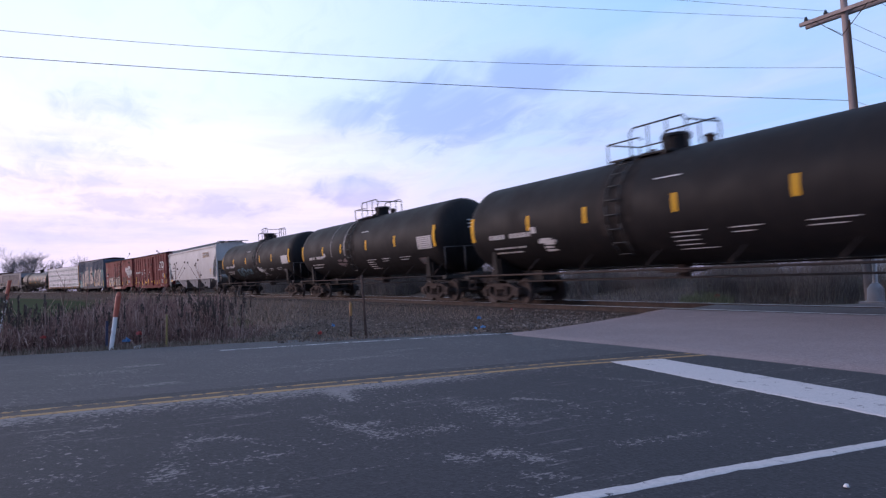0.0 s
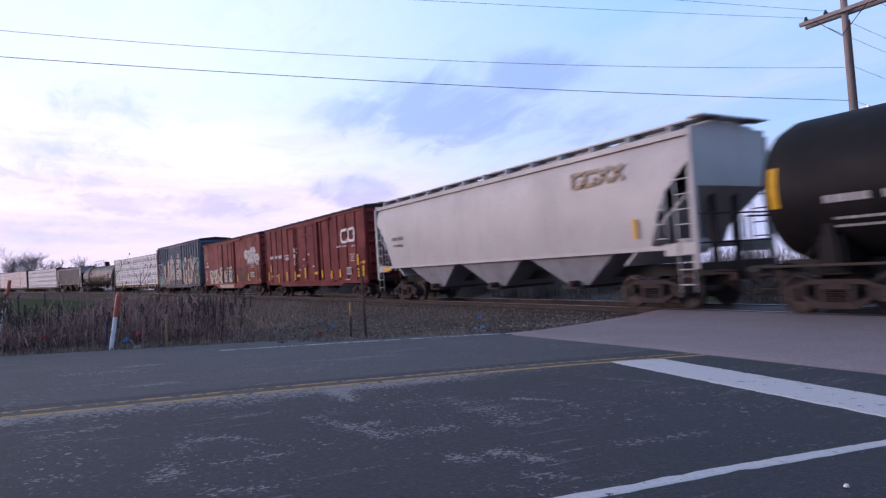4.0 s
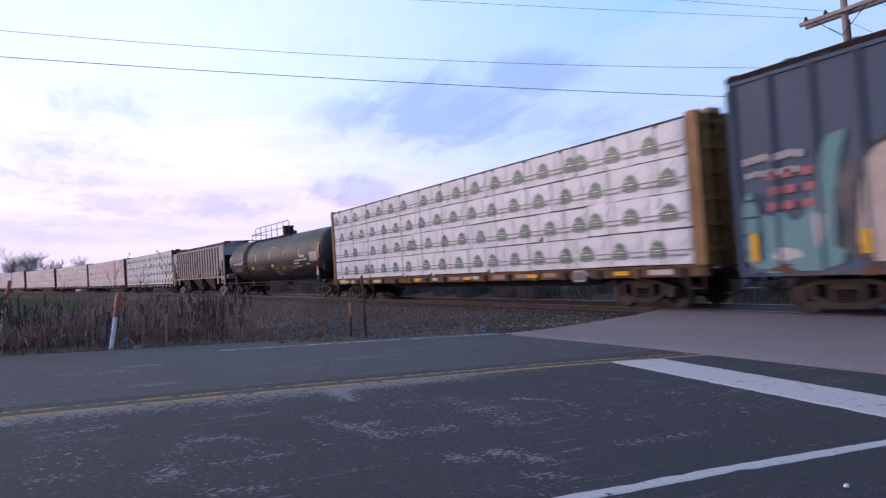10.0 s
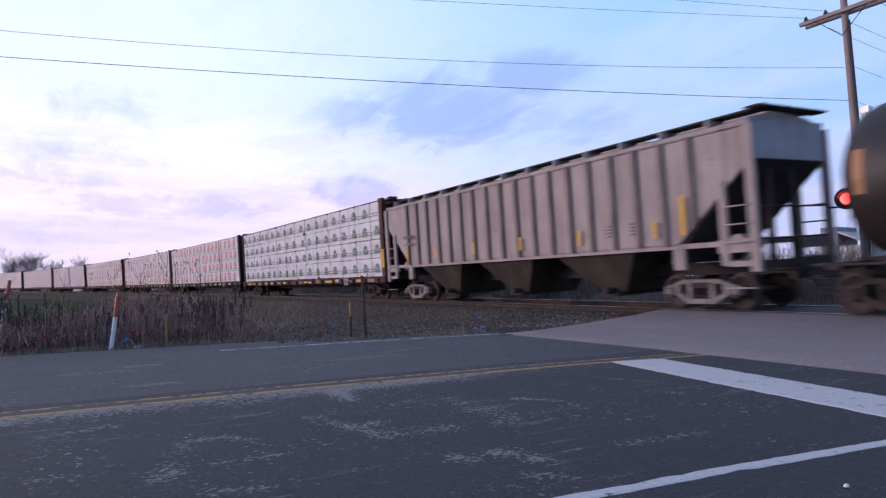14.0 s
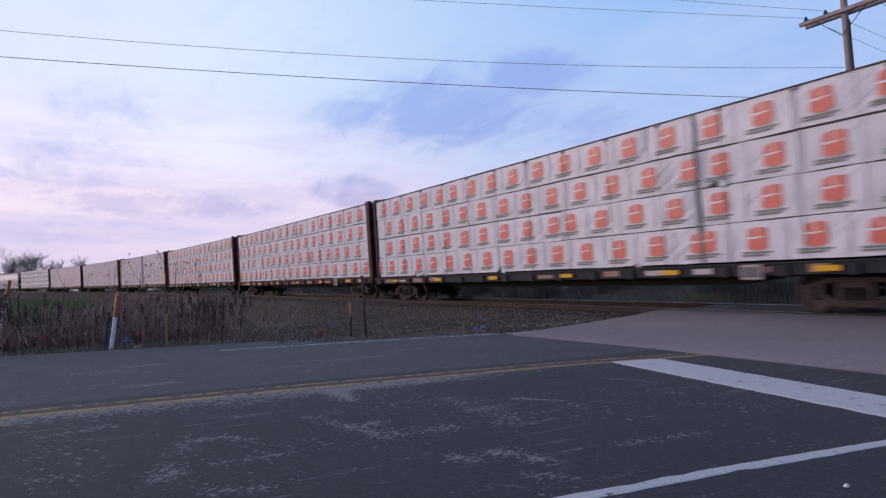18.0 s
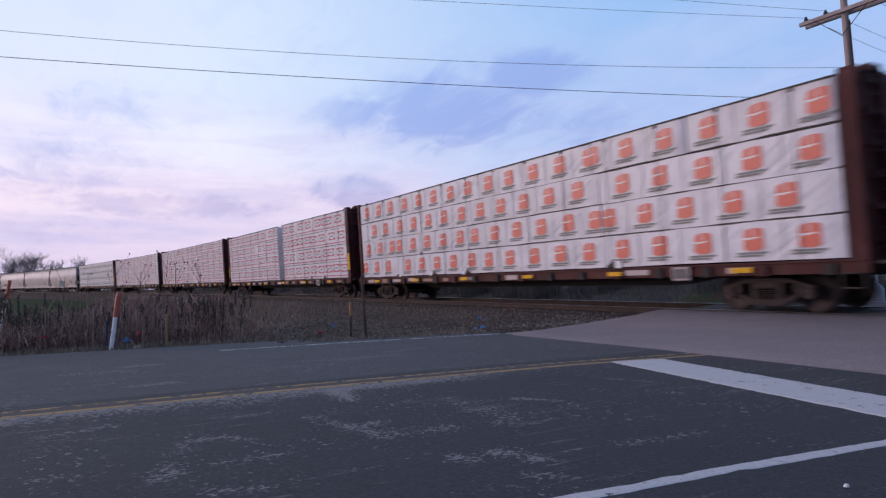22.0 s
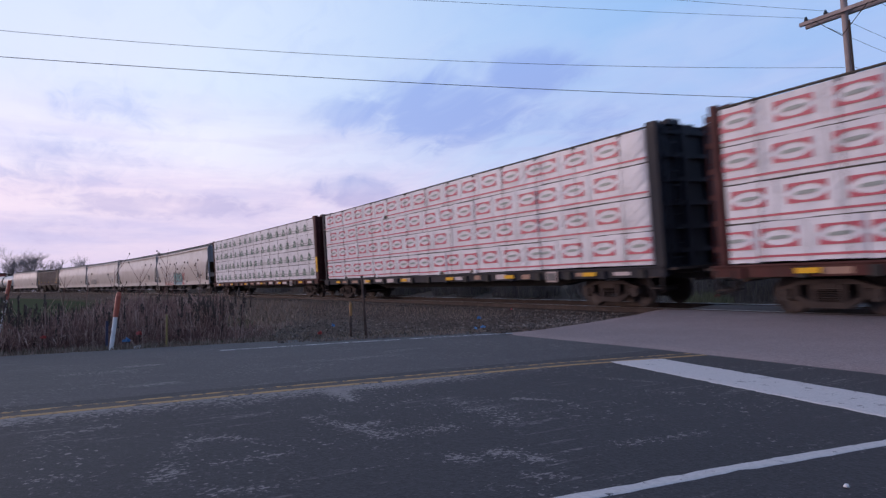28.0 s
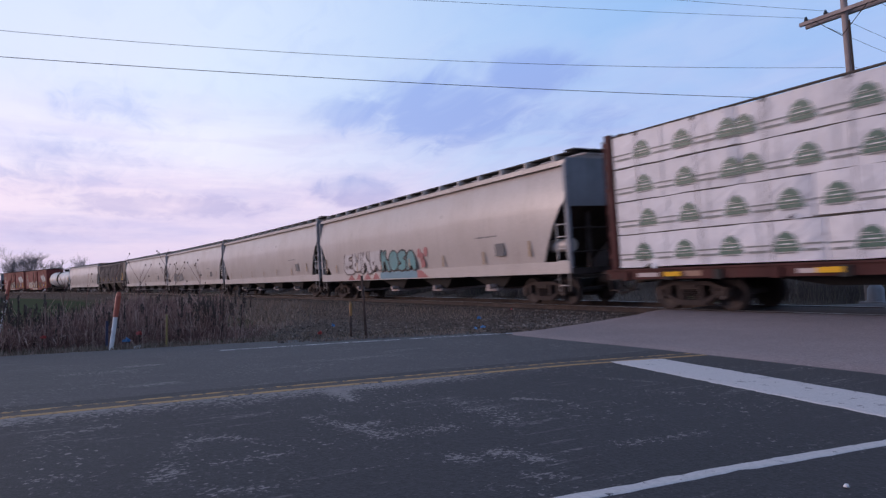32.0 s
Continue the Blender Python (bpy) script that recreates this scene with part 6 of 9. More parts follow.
        sprayed(c, o, [(-4.5, 1.02), (-4.42, 1.6), (-4.1, 2.3), (-4.05, 3.4), (-3.7, 3.72), (-3.25, 3.6), (-3.3, 2.2), (-3.36, 1.02)], y - 0.009)
        sprayed(c, o, [(-3.05, 1.5), (-2.95, 3.1), (-2.6, 3.75), (-1.5, 3.82), (-1.05, 3.4), (-1.1, 2.9), (-0.85, 2.4), (-0.72, 1.5), (-1.35, 1.4), (-1.6, 1.62), (-2.3, 1.35)], yd - 0.005)
        sprayed(c, o, [(-0.45, 1.55), (-0.15, 2.6), (-0.4, 3.2), (0.2, 3.7), (1.3, 3.66), (1.62, 3.3), (1.05, 2.95), (1.9, 2.5), (1.98, 1.4), (1.2, 1.55), (0.5, 1.3)], yd - 0.005)
        for x0, x1, z0, z1 in ((-2.3, -1.62, 3.86, 4.02), (-2.1, -1.7, 4.05, 4.2), (0.35, 1.2, 3.74, 3.92), (0.5, 1.25, 3.97, 4.16)):
            sprayed(c, None, [(x0, z0), (x0 + 0.05, z1), (x1, z1), (x1 - 0.04, z0)], yd - 0.005)
        sprayed(c, o, [(2.42, 1.05), (2.38, 2.6), (2.62, 3.35), (3.2, 3.78), (3.78, 3.62), (3.86, 3.05), (3.5, 2.98), (3.36, 3.2), (3.1, 2.95), (3.04, 1.75), (3.22, 1.48), (3.42, 1.6), (3.42, 2.02), (3.2, 2.08), (3.22, 2.46), (3.96, 2.52), (4.02, 1.08), (3.2, 0.96)], y - 0.008)
        sprayed(c, o, [(4.08, 1.02), (4.14, 2.5), (4.12, 3.42), (4.92, 3.66), (4.98, 3.18), (4.58, 3.08), (4.6, 2.64), (4.86, 2.66), (4.86, 2.22), (4.6, 2.16), (4.62, 1.6), (5.0, 1.62), (5.02, 1.02)], y - 0.009)
        sprayed(c, o, [(5.08, 1.02), (5.12, 3.56), (5.35, 3.78), (5.74, 3.66), (5.74, 2.72), (6.2, 3.66), (6.95, 3.56), (6.4, 2.5), (7.05, 0.98), (6.4, 0.96), (5.78, 1.98), (5.74, 1.02)], y - 0.011)
        sprayed(c, o, [(7.36, 0.98), (7.2, 1.9), (7.3, 2.9), (7.56, 3.36), (7.62, 2.4), (7.56, 1.0)], y - 0.010)
        part("graffiti_letters", c, [M_G_CREAM], car, "large cream graffiti letters")
        part("graffiti_outline", o, [M_G_BLACK], car, "black graffiti outline")
        # dark inner strokes, and level blobs that paint the door ribs' shadows
        d = B()
        for x, z, rx, rz, depth in ((3.2, 2.5, 0.12, 0.6, y - 0.013), (-1.78, 2.95, 0.2, 0.34, yd - 0.01), (-1.85, 1.72, 0.30, 0.36, yd - 0.01), (-1.2, 2.1, 0.10, 0.3, yd - 0.01), (-2.6, 2.3, 0.08, 0.5, yd - 0.01), (1.05, 2.68, 0.48, 0.13, yd - 0.01), (0.45, 2.05, 0.42, 0.11, yd - 0.01), (0.3, 3.1, 0.3, 0.09, yd - 0.01), (1.3, 1.75, 0.3, 0.08, yd - 0.01), (4.32, 2.0, 0.06, 0.5, y - 0.014), (-5.2, 2.1, 0.06, 0.7, y - 0.013)):
            blob(d, x, z, rx, rz, depth, 0.003, 12, seed=int(x * 10) + 60)
        part("graffiti_detail", d, [M_G_GREY], car, "dark strokes and painted door-rib shadows inside the graffiti letters")
        rd = B()
        for k in range(3):
            for x in (-7.45, -7.12, -6.72):
                plate(rd, x + 0.05 * (k % 2), 2.28 + 0.32 * k, 0.24, 0.17, y - 0.006)
        part("graffiti_red_patch", rd, [M_G_PINK], car, "small dull red sprayed marks")
        w = B()
        for k in range(7):
            plate(w, -7.98 + 0.19 * k, 3.28 + 0.02 * (k % 3), 0.13, 0.15, y - 0.006)
            plate(w, -7.95 + 0.17 * k, 2.98 + 0.02 * (k % 2), 0.10, 0.12, y - 0.006)
        blob(w, -7.25, 1.28, 0.30, 0.14, y - 0.006, 0.006, 16, 0.14, 71)
        blob(w, -6.55, 1.75, 0.12, 0.34, y - 0.006, 0.006, 16, 0.14, 72)
        part("graffiti_letters", w, [M_G_WHITE], car, "small white graffiti letters")
        sh = B()
        slab(sh, rounded([(5.84, 1.0), (5.86, 2.5), (6.1, 2.35), (6.45, 1.7), (6.7, 1.0)]), y - 0.020, y - 0.014)
        part("graffiti_shadow", sh, [M_G_BLACK], car, "black graffiti shadow")
        sw = B()
        slab(sw, [(-half + 3.2, base - 0.21), (half - 3.2, base - 0.21), (half - 3.05, base - 0.02), (-half + 0.9, base - 0.02), (-half + 0.9, base - 0.10), (-half + 3.05, base - 0.11)], y - 0.004, y)
        part("sill_coat", sw, [M_G_MAUVE], car, "pale oversprayed sill")
        rust_rnd = random.Random(909)
        for k in range(12):
            ru = B()
            x = -half + 1.2 + k * 1.25 + rust_rnd.uniform(-0.4, 0.4)
            blob(ru, x, base + rust_rnd.uniform(-0.08, 0.22), rust_rnd.uniform(0.08, 0.3), rust_rnd.uniform(0.06, 0.16), y - 0.014, 0.003, 14, 0.3, 910 + k)
            part("rust_patch", ru, [M_RUST], car, "rust patch along the lower edge")
    ends(car, half + 0.55, bx_at=half - (1.95 if kind == "louvre" else 1.65))
    return car


LOGO = {}
MARK_STEP = 1.235


def print_mesh(style, length, height, spots):
    """The maker's marks printed along one wrapped bundle, at spots; its side lies at y = 0 facing -y."""
    key = (style, length, spots)
    if key in LOGO:
        return LOGO[key]
    bm = B()
    rnd = random.Random(str(key))
    lo, hi = -length / 2 + 0.012, length / 2 - 0.012

    def shape(pts, y0, mi, thick=0.006):
        """A printed form, cut off where the bundle ends."""
        if max(p[0] for p in pts) < lo + 0.03 or min(p[0] for p in pts) > hi - 0.03:
            return
        slab(bm, [(min(max(px, lo), hi), pz) for px, pz in pts], y0 - thick, y0, mi)

    def bar(x, z, w, h, mi, y0=0.0):
        shape([(x - w / 2, z - h / 2), (x + w / 2, z - h / 2), (x + w / 2, z + h / 2), (x - w / 2, z + h / 2)], y0, mi)

    for x in spots:
        x += rnd.uniform(-0.02, 0.02)
        z = height * 0.52 + rnd.uniform(-0.012, 0.012)
        if style == "orange":
            w = 0.245
            shape(rounded([(x - w, z - 0.22), (x + w * 0.95, z - 0.22), (x + w, z + 0.04), (x + w * 0.9, z + 0.09), (x + w, z + 0.14), (x + w * 0.9, z + 0.27), (x - w * 0.7, z + 0.26), (x - w * 0.92, z + 0.08), (x - w * 0.85, z + 0.03)], 1), 0, 0)
            shape([(x - w * 0.95, z + 0.035), (x - w * 0.3, z + 0.02), (x + w * 0.35, z + 0.05), (x + w * 0.75, z + 0.045), (x + w * 0.3, z + 0.085), (x - w * 0.3, z + 0.06), (x - w * 0.95, z + 0.075)], -0.006, 2, 0.003)
            shape([(x - 0.012, z + 0.10), (x + 0.016, z + 0.10), (x + 0.012, z + 0.255), (x - 0.016, z + 0.255)], -0.006, 2, 0.003)
            bar(x - 0.03, z - 0.268, 0.70, 0.048, 1)
            bar(x - 0.10, z - 0.328, 0.58, 0.044, 1)
        elif style == "red":
            w, h, z = 0.41, 0.205, z + 0.055
            for k in (-1, 1):
                arc = [(x + w * (1 - i / 5), z + k * (0.03 + 0.13 * math.sin(math.pi * i / 10) ** 0.6)) for i in range(11)]
                shape([(x - w, z + k * h), (x + w, z + k * h)] + arc, 0, 0)
            shape(rounded([(x - 0.25, z - 0.05), (x + 0.2, z - 0.03), (x + 0.25, z + 0.045), (x - 0.2, z + 0.035)], 1), 0, 1)
        else:
            z -= 0.075
            bar(x, z - 0.125, 0.60, 0.085, 0)
            shape([(x - 0.27, z - 0.07), (x + 0.27, z - 0.07), (x + 0.23, z + 0.06), (x - 0.23, z + 0.06)], 0, 0)
            dome = [(x + 0.205 * math.cos(a * math.pi / 10), z + 0.075 + 0.15 * math.sin(a * math.pi / 10)) for a in range(11)]
            shape(dome, 0, 0)
            bar(x, z + 0.235, 0.10, 0.035, 0)
            bar(x, z - 0.01, 0.30, 0.022, 2, -0.006)
            bar(x - 0.1, z + 0.105, 0.12, 0.018, 2, -0.006)
            bar(x, z - 0.195, 0.42, 0.028, 1)
    # grey strips that paint the shade of the wrap's pleats between the marks
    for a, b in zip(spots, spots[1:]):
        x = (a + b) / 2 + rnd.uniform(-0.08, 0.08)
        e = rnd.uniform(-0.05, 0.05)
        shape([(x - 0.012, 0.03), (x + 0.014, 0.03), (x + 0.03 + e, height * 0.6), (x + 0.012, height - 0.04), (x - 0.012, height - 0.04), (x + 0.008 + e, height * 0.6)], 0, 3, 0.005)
    if style == "red":
        bx(bm, lo, hi, -0.006, 0, 0.098, 0.145, 0)
    if style == "green":
        edges = [lo + 0.03] + [v for x in spots for v in (x - 0.31, x + 0.31)] + [hi - 0.03]
        for a, b in zip(edges[::2], edges[1::2]):
            if b - a > 0.1:
                bx(bm, a, b, -0.006, 0, height * 0.52 - 0.125, height * 0.52 - 0.09, 1)
                bx(bm, a + 0.06, b - 0.06, -0.006, 0, height * 0.52 - 0.255, height * 0.52 - 0.205, 1)
    mats = {"orange": [M_P_ORANGE, M_P_DARK, M_P_WHITE, M_FOLD_SHADE], "red": [M_P_RED, M_P_PALE, M_P_WHITE, M_FOLD_SHADE], "green": [M_P_GREEN, M_P_DARK, M_P_WHITE, M_FOLD_SHADE]}[style]
    LOGO[key] = mesh_of(bm, "maker_print", mats) if len(bm.faces) else None
    return LOGO[key]


def bundles_of(runs, start, end):
    """Bundles (from, to, marks) of one tier: each run (first mark, number) is cut into bundles of at most five marks."""
    groups = []
    for first, n in runs:
        xs = [first + MARK_STEP * k for k in range(n)]
        cut = -(-n // 5)
        groups += [xs[n * c // cut:n * (c + 1) // cut] for c in range(cut)]
    groups = [[x for x in g if start + 0.05 < x < end - 0.05] for g in groups]
    groups = [g for g in groups if g]
    out, a = [], start
    for g, nxt in zip(groups, groups[1:] + [None]):
        b = end if nxt is None else (g[-1] + nxt[0]) / 2
        out.append((round(a, 2), round(b, 2), g))
        a = b
    return out


BUNDLE = {}


def bundle_mesh(length, height, depth, seed):
    """A wrapped bundle of sawn boards: sheet with creased, slightly uneven faces, stapled pleats and a sagging lower hem."""
    key = (length, seed)
    if key in BUNDLE:
        return BUNDLE[key]
    rnd = random.Random(seed)
    bm = B()
    n, m = 12, 5
    grid = []
    for i in range(n + 1):
        x = -length / 2 + 0.010 + (length - 0.020) * (0, 0.012, *[k / (n - 2) for k in range(1, n - 2)], 0.988, 1)[i]
        col = []
        for j in range(m + 1):
            z = 0.016 + (height - 0.026) * j / m
            if j == 0:
                z -= rnd.uniform(0.0, 0.018)
            if j == m:
                z -= rnd.uniform(0.0, 0.022)
            edge = 0.022 if i in (0, n) else 0.0
            col.append(bm.verts.new((x, edge + rnd.uniform(-0.010, 0.004), z)))
        grid.append(col)
    back = [[bm.verts.new((v.co.x, depth, v.co.z)) for v in (c[0], c[-1])] for c in grid]
    for i in range(n):
        for j in range(m):
            bm.faces.new((grid[i][j], grid[i + 1][j], grid[i + 1][j + 1], grid[i][j + 1])).smooth = True
        bm.faces.new((grid[i][m], grid[i + 1][m], back[i + 1][1], back[i][1]))
        bm.faces.new((grid[i][0], grid[i + 1][0], back[i + 1][0], back[i][0]))
        bm.faces.new((back[i][0], back[i + 1][0], back[i + 1][1], back[i][1]))
    for i in (0, n):
        bm.faces.new([*grid[i], back[i][1], back[i][0]])
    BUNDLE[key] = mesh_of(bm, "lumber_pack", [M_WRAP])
    return BUNDLE[key]


def centerbeam_car(label, style, steel, sill, seed, marks, yellow_plate=True, grey_gap=None, seam=None):
    """Flat car with bulkheads and a tall middle beam, loaded on both sides with wrapped lumber in four tiers."""
    car = thing("centerbeam_car", label, "flat car", group="freight cars of the passing train")
    half, load = 11.62, 11.22
    deck, top = 1.10, 4.60
    rnd = random.Random(seed)
    # side sills with stake pockets
    for sgn in (-1, 1):
        sm = B()
        bx(sm, -half, half, sgn * 1.43 - 0.07, sgn * 1.43 + 0.07, 0.82, 1.06)
        bx(sm, -half, half, sgn * 1.43 - 0.11, sgn * 1.43 + 0.11, 1.05, 1.09)
        part("side_sill", sm, [sill], car)
        for i in range(17):
            x = -half + 0.7 + i * (2 * half - 1.4) / 16
            pk = B()
            bx(pk, x - 0.10, x + 0.10, sgn * 1.53 - 0.05, sgn * 1.53 + 0.05, 0.80, 1.02)
            part("winch_pocket", pk, [M_DARK if i % 3 else sill], car)
    each("reflector_strip", car, M_YELLOW, "yellow reflective strip", [(-half + 2.2 + i * 3.7, 0.94, 0.5, 0.11, -1.582) for i in range(6)])
    patch_rnd = random.Random(seed + 70)
    for i in range(16):
        if patch_rnd.random() < 0.75:
            x = -half + 1.43 + i * (2 * half - 1.4) / 16 + patch_rnd.uniform(-0.12, 0.12)
            pale = patch_rnd.random() < 0.45
            each("faded_patch", car, M_PALE if pale else M_TAN_DULL, "patch of faded pale paint" if pale else "patch of faded tan paint", [(x, 0.94 + patch_rnd.uniform(-0.02, 0.02), patch_rnd.uniform(0.35, 0.8), patch_rnd.uniform(0.09, 0.17), -1.506)])
    each("data_board", car, M_HOPPER_G, "pale-edged data board", [(7.5, 0.90, 0.5, 0.32, -1.588)])
    each("data_board_face", car, M_LETTER_D, "", [(7.5, 0.90, 0.4, 0.22, -1.595)])
    fl = B()
    bx(fl, -half, half, -1.40, 1.40, 0.98, 1.08)
    for i in range(16):
        x = -half + 0.75 + i * (2 * half - 1.5) / 15
        bx(fl, x - 0.05, x + 0.05, -1.4, 1.4, 0.84, 0.98)
    part("deck", fl, [sill], car)
    ce = B()
    slab(ce, [(-half, 0.72), (-half + 4.2, 0.72), (-half + 5.2, 0.55), (half - 5.2, 0.55), (half - 4.2, 0.72), (half, 0.72), (half, 1.0), (-half, 1.0)], -0.3, 0.3)
    part("centre_sill", ce, [M_DARK], car)
    tc = B()
    bx(tc, -half + 0.1, half - 0.1, -0.12, 0.12, top - 0.02, top + 0.09)
    part("top_chord", tc, [steel], car)
    cw = B()
    bx(cw, -0.09, 0.09, -0.09, 0.09, 1.05, top)
    cw = mesh_of(cw, "beam_column", [steel])
    for i in range(9):
        part("beam_column", cw, None, car, at=pose(-half + 1.4 + i * (2 * half - 2.8) / 8, 0, 0))
    # bulkheads
    for s in (-1, 1):
        x0, x1 = (half - 0.34, half - 0.02) if s > 0 else (-half + 0.02, -half + 0.34)
        bh = B()
        xf = x1 - 0.06 if s > 0 else x0 + 0.06
        bx(bh, min(xf, xf - s * 0.06), max(xf, xf - s * 0.06), -1.3, 1.3, 1.05, top + 0.04)
        bk = part("bulkhead", bh, [steel], car)
        for y in (-1.36, 1.36):
            cp = B()
            bx(cp, x0 if s > 0 else x0 + 0.15, x1, y - 0.10, y + 0.10, 1.05, top + 0.10)
            part("corner_post", cp, [steel], bk)
        for z in (1.45, 2.05, 2.65, 3.25, 3.85, 4.45):
            rb = B()
            xo = s * half
            bx(rb, min(xf, xo + s * 0.04), max(xf, xo + s * 0.04), -1.3, 1.3, z - 0.06, z + 0.06)
            part("bulkhead_rib", rb, [steel], bk)
        for y in (-0.5, 0.5):
            vb = B()
            bx(vb, min(xf, xo + s * 0.06), max(xf, xo + s * 0.06), y - 0.08, y + 0.08, 1.05, top + 0.04)
            part("bulkhead_post", vb, [steel], bk)
        for y in (-0.85, 0.85):
            tipm = B()
            slab(tipm, [(x0 - 0.02, top), (x1 + 0.10, top + 0.02), (x1 + 0.06, top + 0.16), (x0 + 0.1, top + 0.10)], y - 0.22, y + 0.22)
            part("corner_cap", tipm, [steel], bk)
        ld = B()
        ladder(ld, s * (half + 0.08), -1.05, 1.1, top, 0.42, 0.36, along="y", r=0.018)
        part("end_ladder", ld, [steel], bk)
        bw = B()
        rod(bw, (s * (half + 0.08), 0.9, 2.0), (s * (half + 0.13), 0.9, 2.0), 0.27, n=16)
        part("brake_wheel", bw, [M_STEEL], bk)
        if yellow_plate and (s > 0 or yellow_plate == 2):
            yp = B()
            bx(yp, x0 + (0.08 if s > 0 else 0.17), x1 - 0.02, -1.472, -1.462, 1.50, 2.35)
            part("reflector_plate", yp, [M_YELLOW], bk, "yellow reflective plate")
        pf = B()
        bx(pf, s * (half + 0.12) - 0.14, s * (half + 0.12) + 0.14, -1.4, 1.4, 0.98, 1.04)
        part("end_step", pf, [M_STEEL], car)
        for y in (-1.5, 1.5):
            st = B()
            ladder(st, s * (half - 0.3), y, 0.4, 0.98, 0.42, 0.28, r=0.02)
            part("step", st, [M_STEEL], car)
    # the load
    tiers = 4
    stacks = [(-load, load)] if grey_gap is None else [(-load, grey_gap - 0.44), (grey_gap + 0.44, load)]
    th = (top - deck - 0.02) / tiers
    for tier in range(tiers):
        z = deck + 0.01 + tier * th
        rnd2 = random.Random(seed * 10 + tier)
        packs = [p for a, b in stacks for p in bundles_of(marks[tier], a, b)]
        for a, b, spots in packs:
            L = round(b - a, 2)
            xc = (a + b) / 2
            for sgn in (-1, 1):
                pack = part("lumber_pack", bundle_mesh(L, th, 1.26, rnd2.randint(0, 2)), None, car, at=pose(xc, sgn * 1.42, z + rnd2.uniform(-0.004, 0.020), 0, 0, 0 if sgn < 0 else 180))
                me = print_mesh(style, L, th, tuple(round(x - xc, 2) for x in spots))
                if me:
                    part("maker_print", me, None, pack, at=pose(0, -0.012, 0))
        if tier:
            lm = B()
            for y in (-1.40, 1.40):
                for a, b in stacks:
                    bx(lm, a, b, y - 0.015, y + 0.015, z - 0.010, z + 0.018)
            part("lath_strip", lm, [M_LATH], car)
    if seam is not None:
        js = B()
        for k in range(12):
            z0, z1 = deck + 0.05 + (top - deck - 0.05) * k / 12, deck + 0.05 + (top - deck - 0.05) * (k + 1) / 12
            o = 0.02 * math.sin(k * 1.9)
            slab(js, [(seam - 0.045 + o, z0), (seam + 0.045 + o, z0), (seam + 0.045 + 0.02 * math.sin(k * 1.9 + 1.9), z1), (seam - 0.045 + 0.02 * math.sin(k * 1.9 + 1.9), z1)], -1.452, -1.40)
        part("stack_joint", js, [M_LETTER_D], car, "dark grey joint between two stacks")
    for y in (-1.395, 1.395):
        tl = B()
        for a, b in stacks:
            bx(tl, a, b, y - 0.045, y + 0.045, top - 0.012, top + 0.022)
        part("top_lath", tl, [M_LATH], car, "dark strip along the top edge of the load")
    # torn flaps of wrap and dark holes along the lower hem and the joints
    rnd4 = random.Random(seed + 500)
    for i in range(5):
        x = rnd4.uniform(-load + 0.6, load - 0.6)
        tier = 0 if i < 4 else rnd4.randint(1, 3)
        z = deck + 0.03 + tier * th
        w, h = rnd4.uniform(0.25, 0.6), rnd4.uniform(0.08, 0.18)
        dk = B()
        slab(dk, [(x - w * 0.5, z), (x + w * 0.45, z), (x + w * 0.25, z + h * 0.5), (x + w * 0.02, z + h), (x - w * 0.3, z + h * 0.45)], -1.442, -1.437)
        tear = part("wrap_tear", dk, [M_LATH], car, "dark tear in the wrap")
        fp = B()
        e = rnd4.choice((-1, 1))
        a = [(x + e * w * 0.1, -1.446, z + h), (x + e * w * 0.5, -1.446, z + h * 0.7), (x + e * w * 0.55, -1.50, z - 0.05), (x + e * w * 0.2, -1.49, z - 0.03)]
        loft(fp, [a, [(p[0], p[1] + 0.006, p[2]) for p in a]], smooth=False)
        part("loose_flap", fp, [M_WRAP], tear, "loose white flap of wrap")
    # tie-down cables and their top corner protectors
    for i in range(13):
        x = -load + 0.85 + i * (2 * load - 1.7) / 12
        cb = B()
        path_rod(cb, [(x, -0.15, top + 0.06), (x, -1.43, top + 0.015), (x, -1.455, top - 0.15), (x, -1.47, 1.05)], 0.007, 5)
        cable = part("tie_down_cable", cb, [M_STEEL], car)
        pr = B()
        bx(pr, x - 0.045, x + 0.045, -1.446, -1.38, top - 0.085, top - 0.012)
        part("corner_guard", pr, [M_DARK], cable)
    ends(car, half + 0.05, bx_at=half - 2.3)
    return car
# ---- the ground ----
def ground_height(x, y):
    """Verge level beside the road, lower fields beyond, and the bank that carries the line."""
    d_road = max(0.0, -8.9 - x, x - 4.0)
    z = ROAD_Z - 0.12 - 0.33 * min(1.0, d_road / 3.0)
    if x > -10.3 and y > 17:
        z = min(z, -0.12 - 0.02 * (y - 17))
    if d_road == 0 and -6 < y < 40:
        z = ROAD_Z - 0.20
    return max(z, -0.9)


def ground():
    xs = sorted({round(v, 2) for v in [-3500, -2000, -1200, -800, -500, -350, -250, -190, -150, -120, -100, -85, -70, -60, -52, -45] + [-40 + 1.5 * i for i in range(40)] + [22, 30, 45, 80, 140, 250, 500, 1200, 3000]})
    ys = sorted({round(v, 2) for v in [-3000, -1500, -800, -400, -220, -130, -80, -50, -35, -25] + [-20 + 1.5 * i for i in range(50)] + [58, 66, 80, 100, 140, 200, 320, 600, 1200, 3000]})
    bm = B()
    vs = [[bm.verts.new((x, y, ground_height(x, y))) for y in ys] for x in xs]
    for i in range(len(xs) - 1):
        for j in range(len(ys) - 1):
            bm.faces.new((vs[i][j], vs[i + 1][j], vs[i + 1][j + 1], vs[i][j + 1])).smooth = True
    return thing("ground", "flat spring farmland with dead grass and young green crop", "ground", kind="structure", bm=bm, mats=[M_GROUND])


ground()


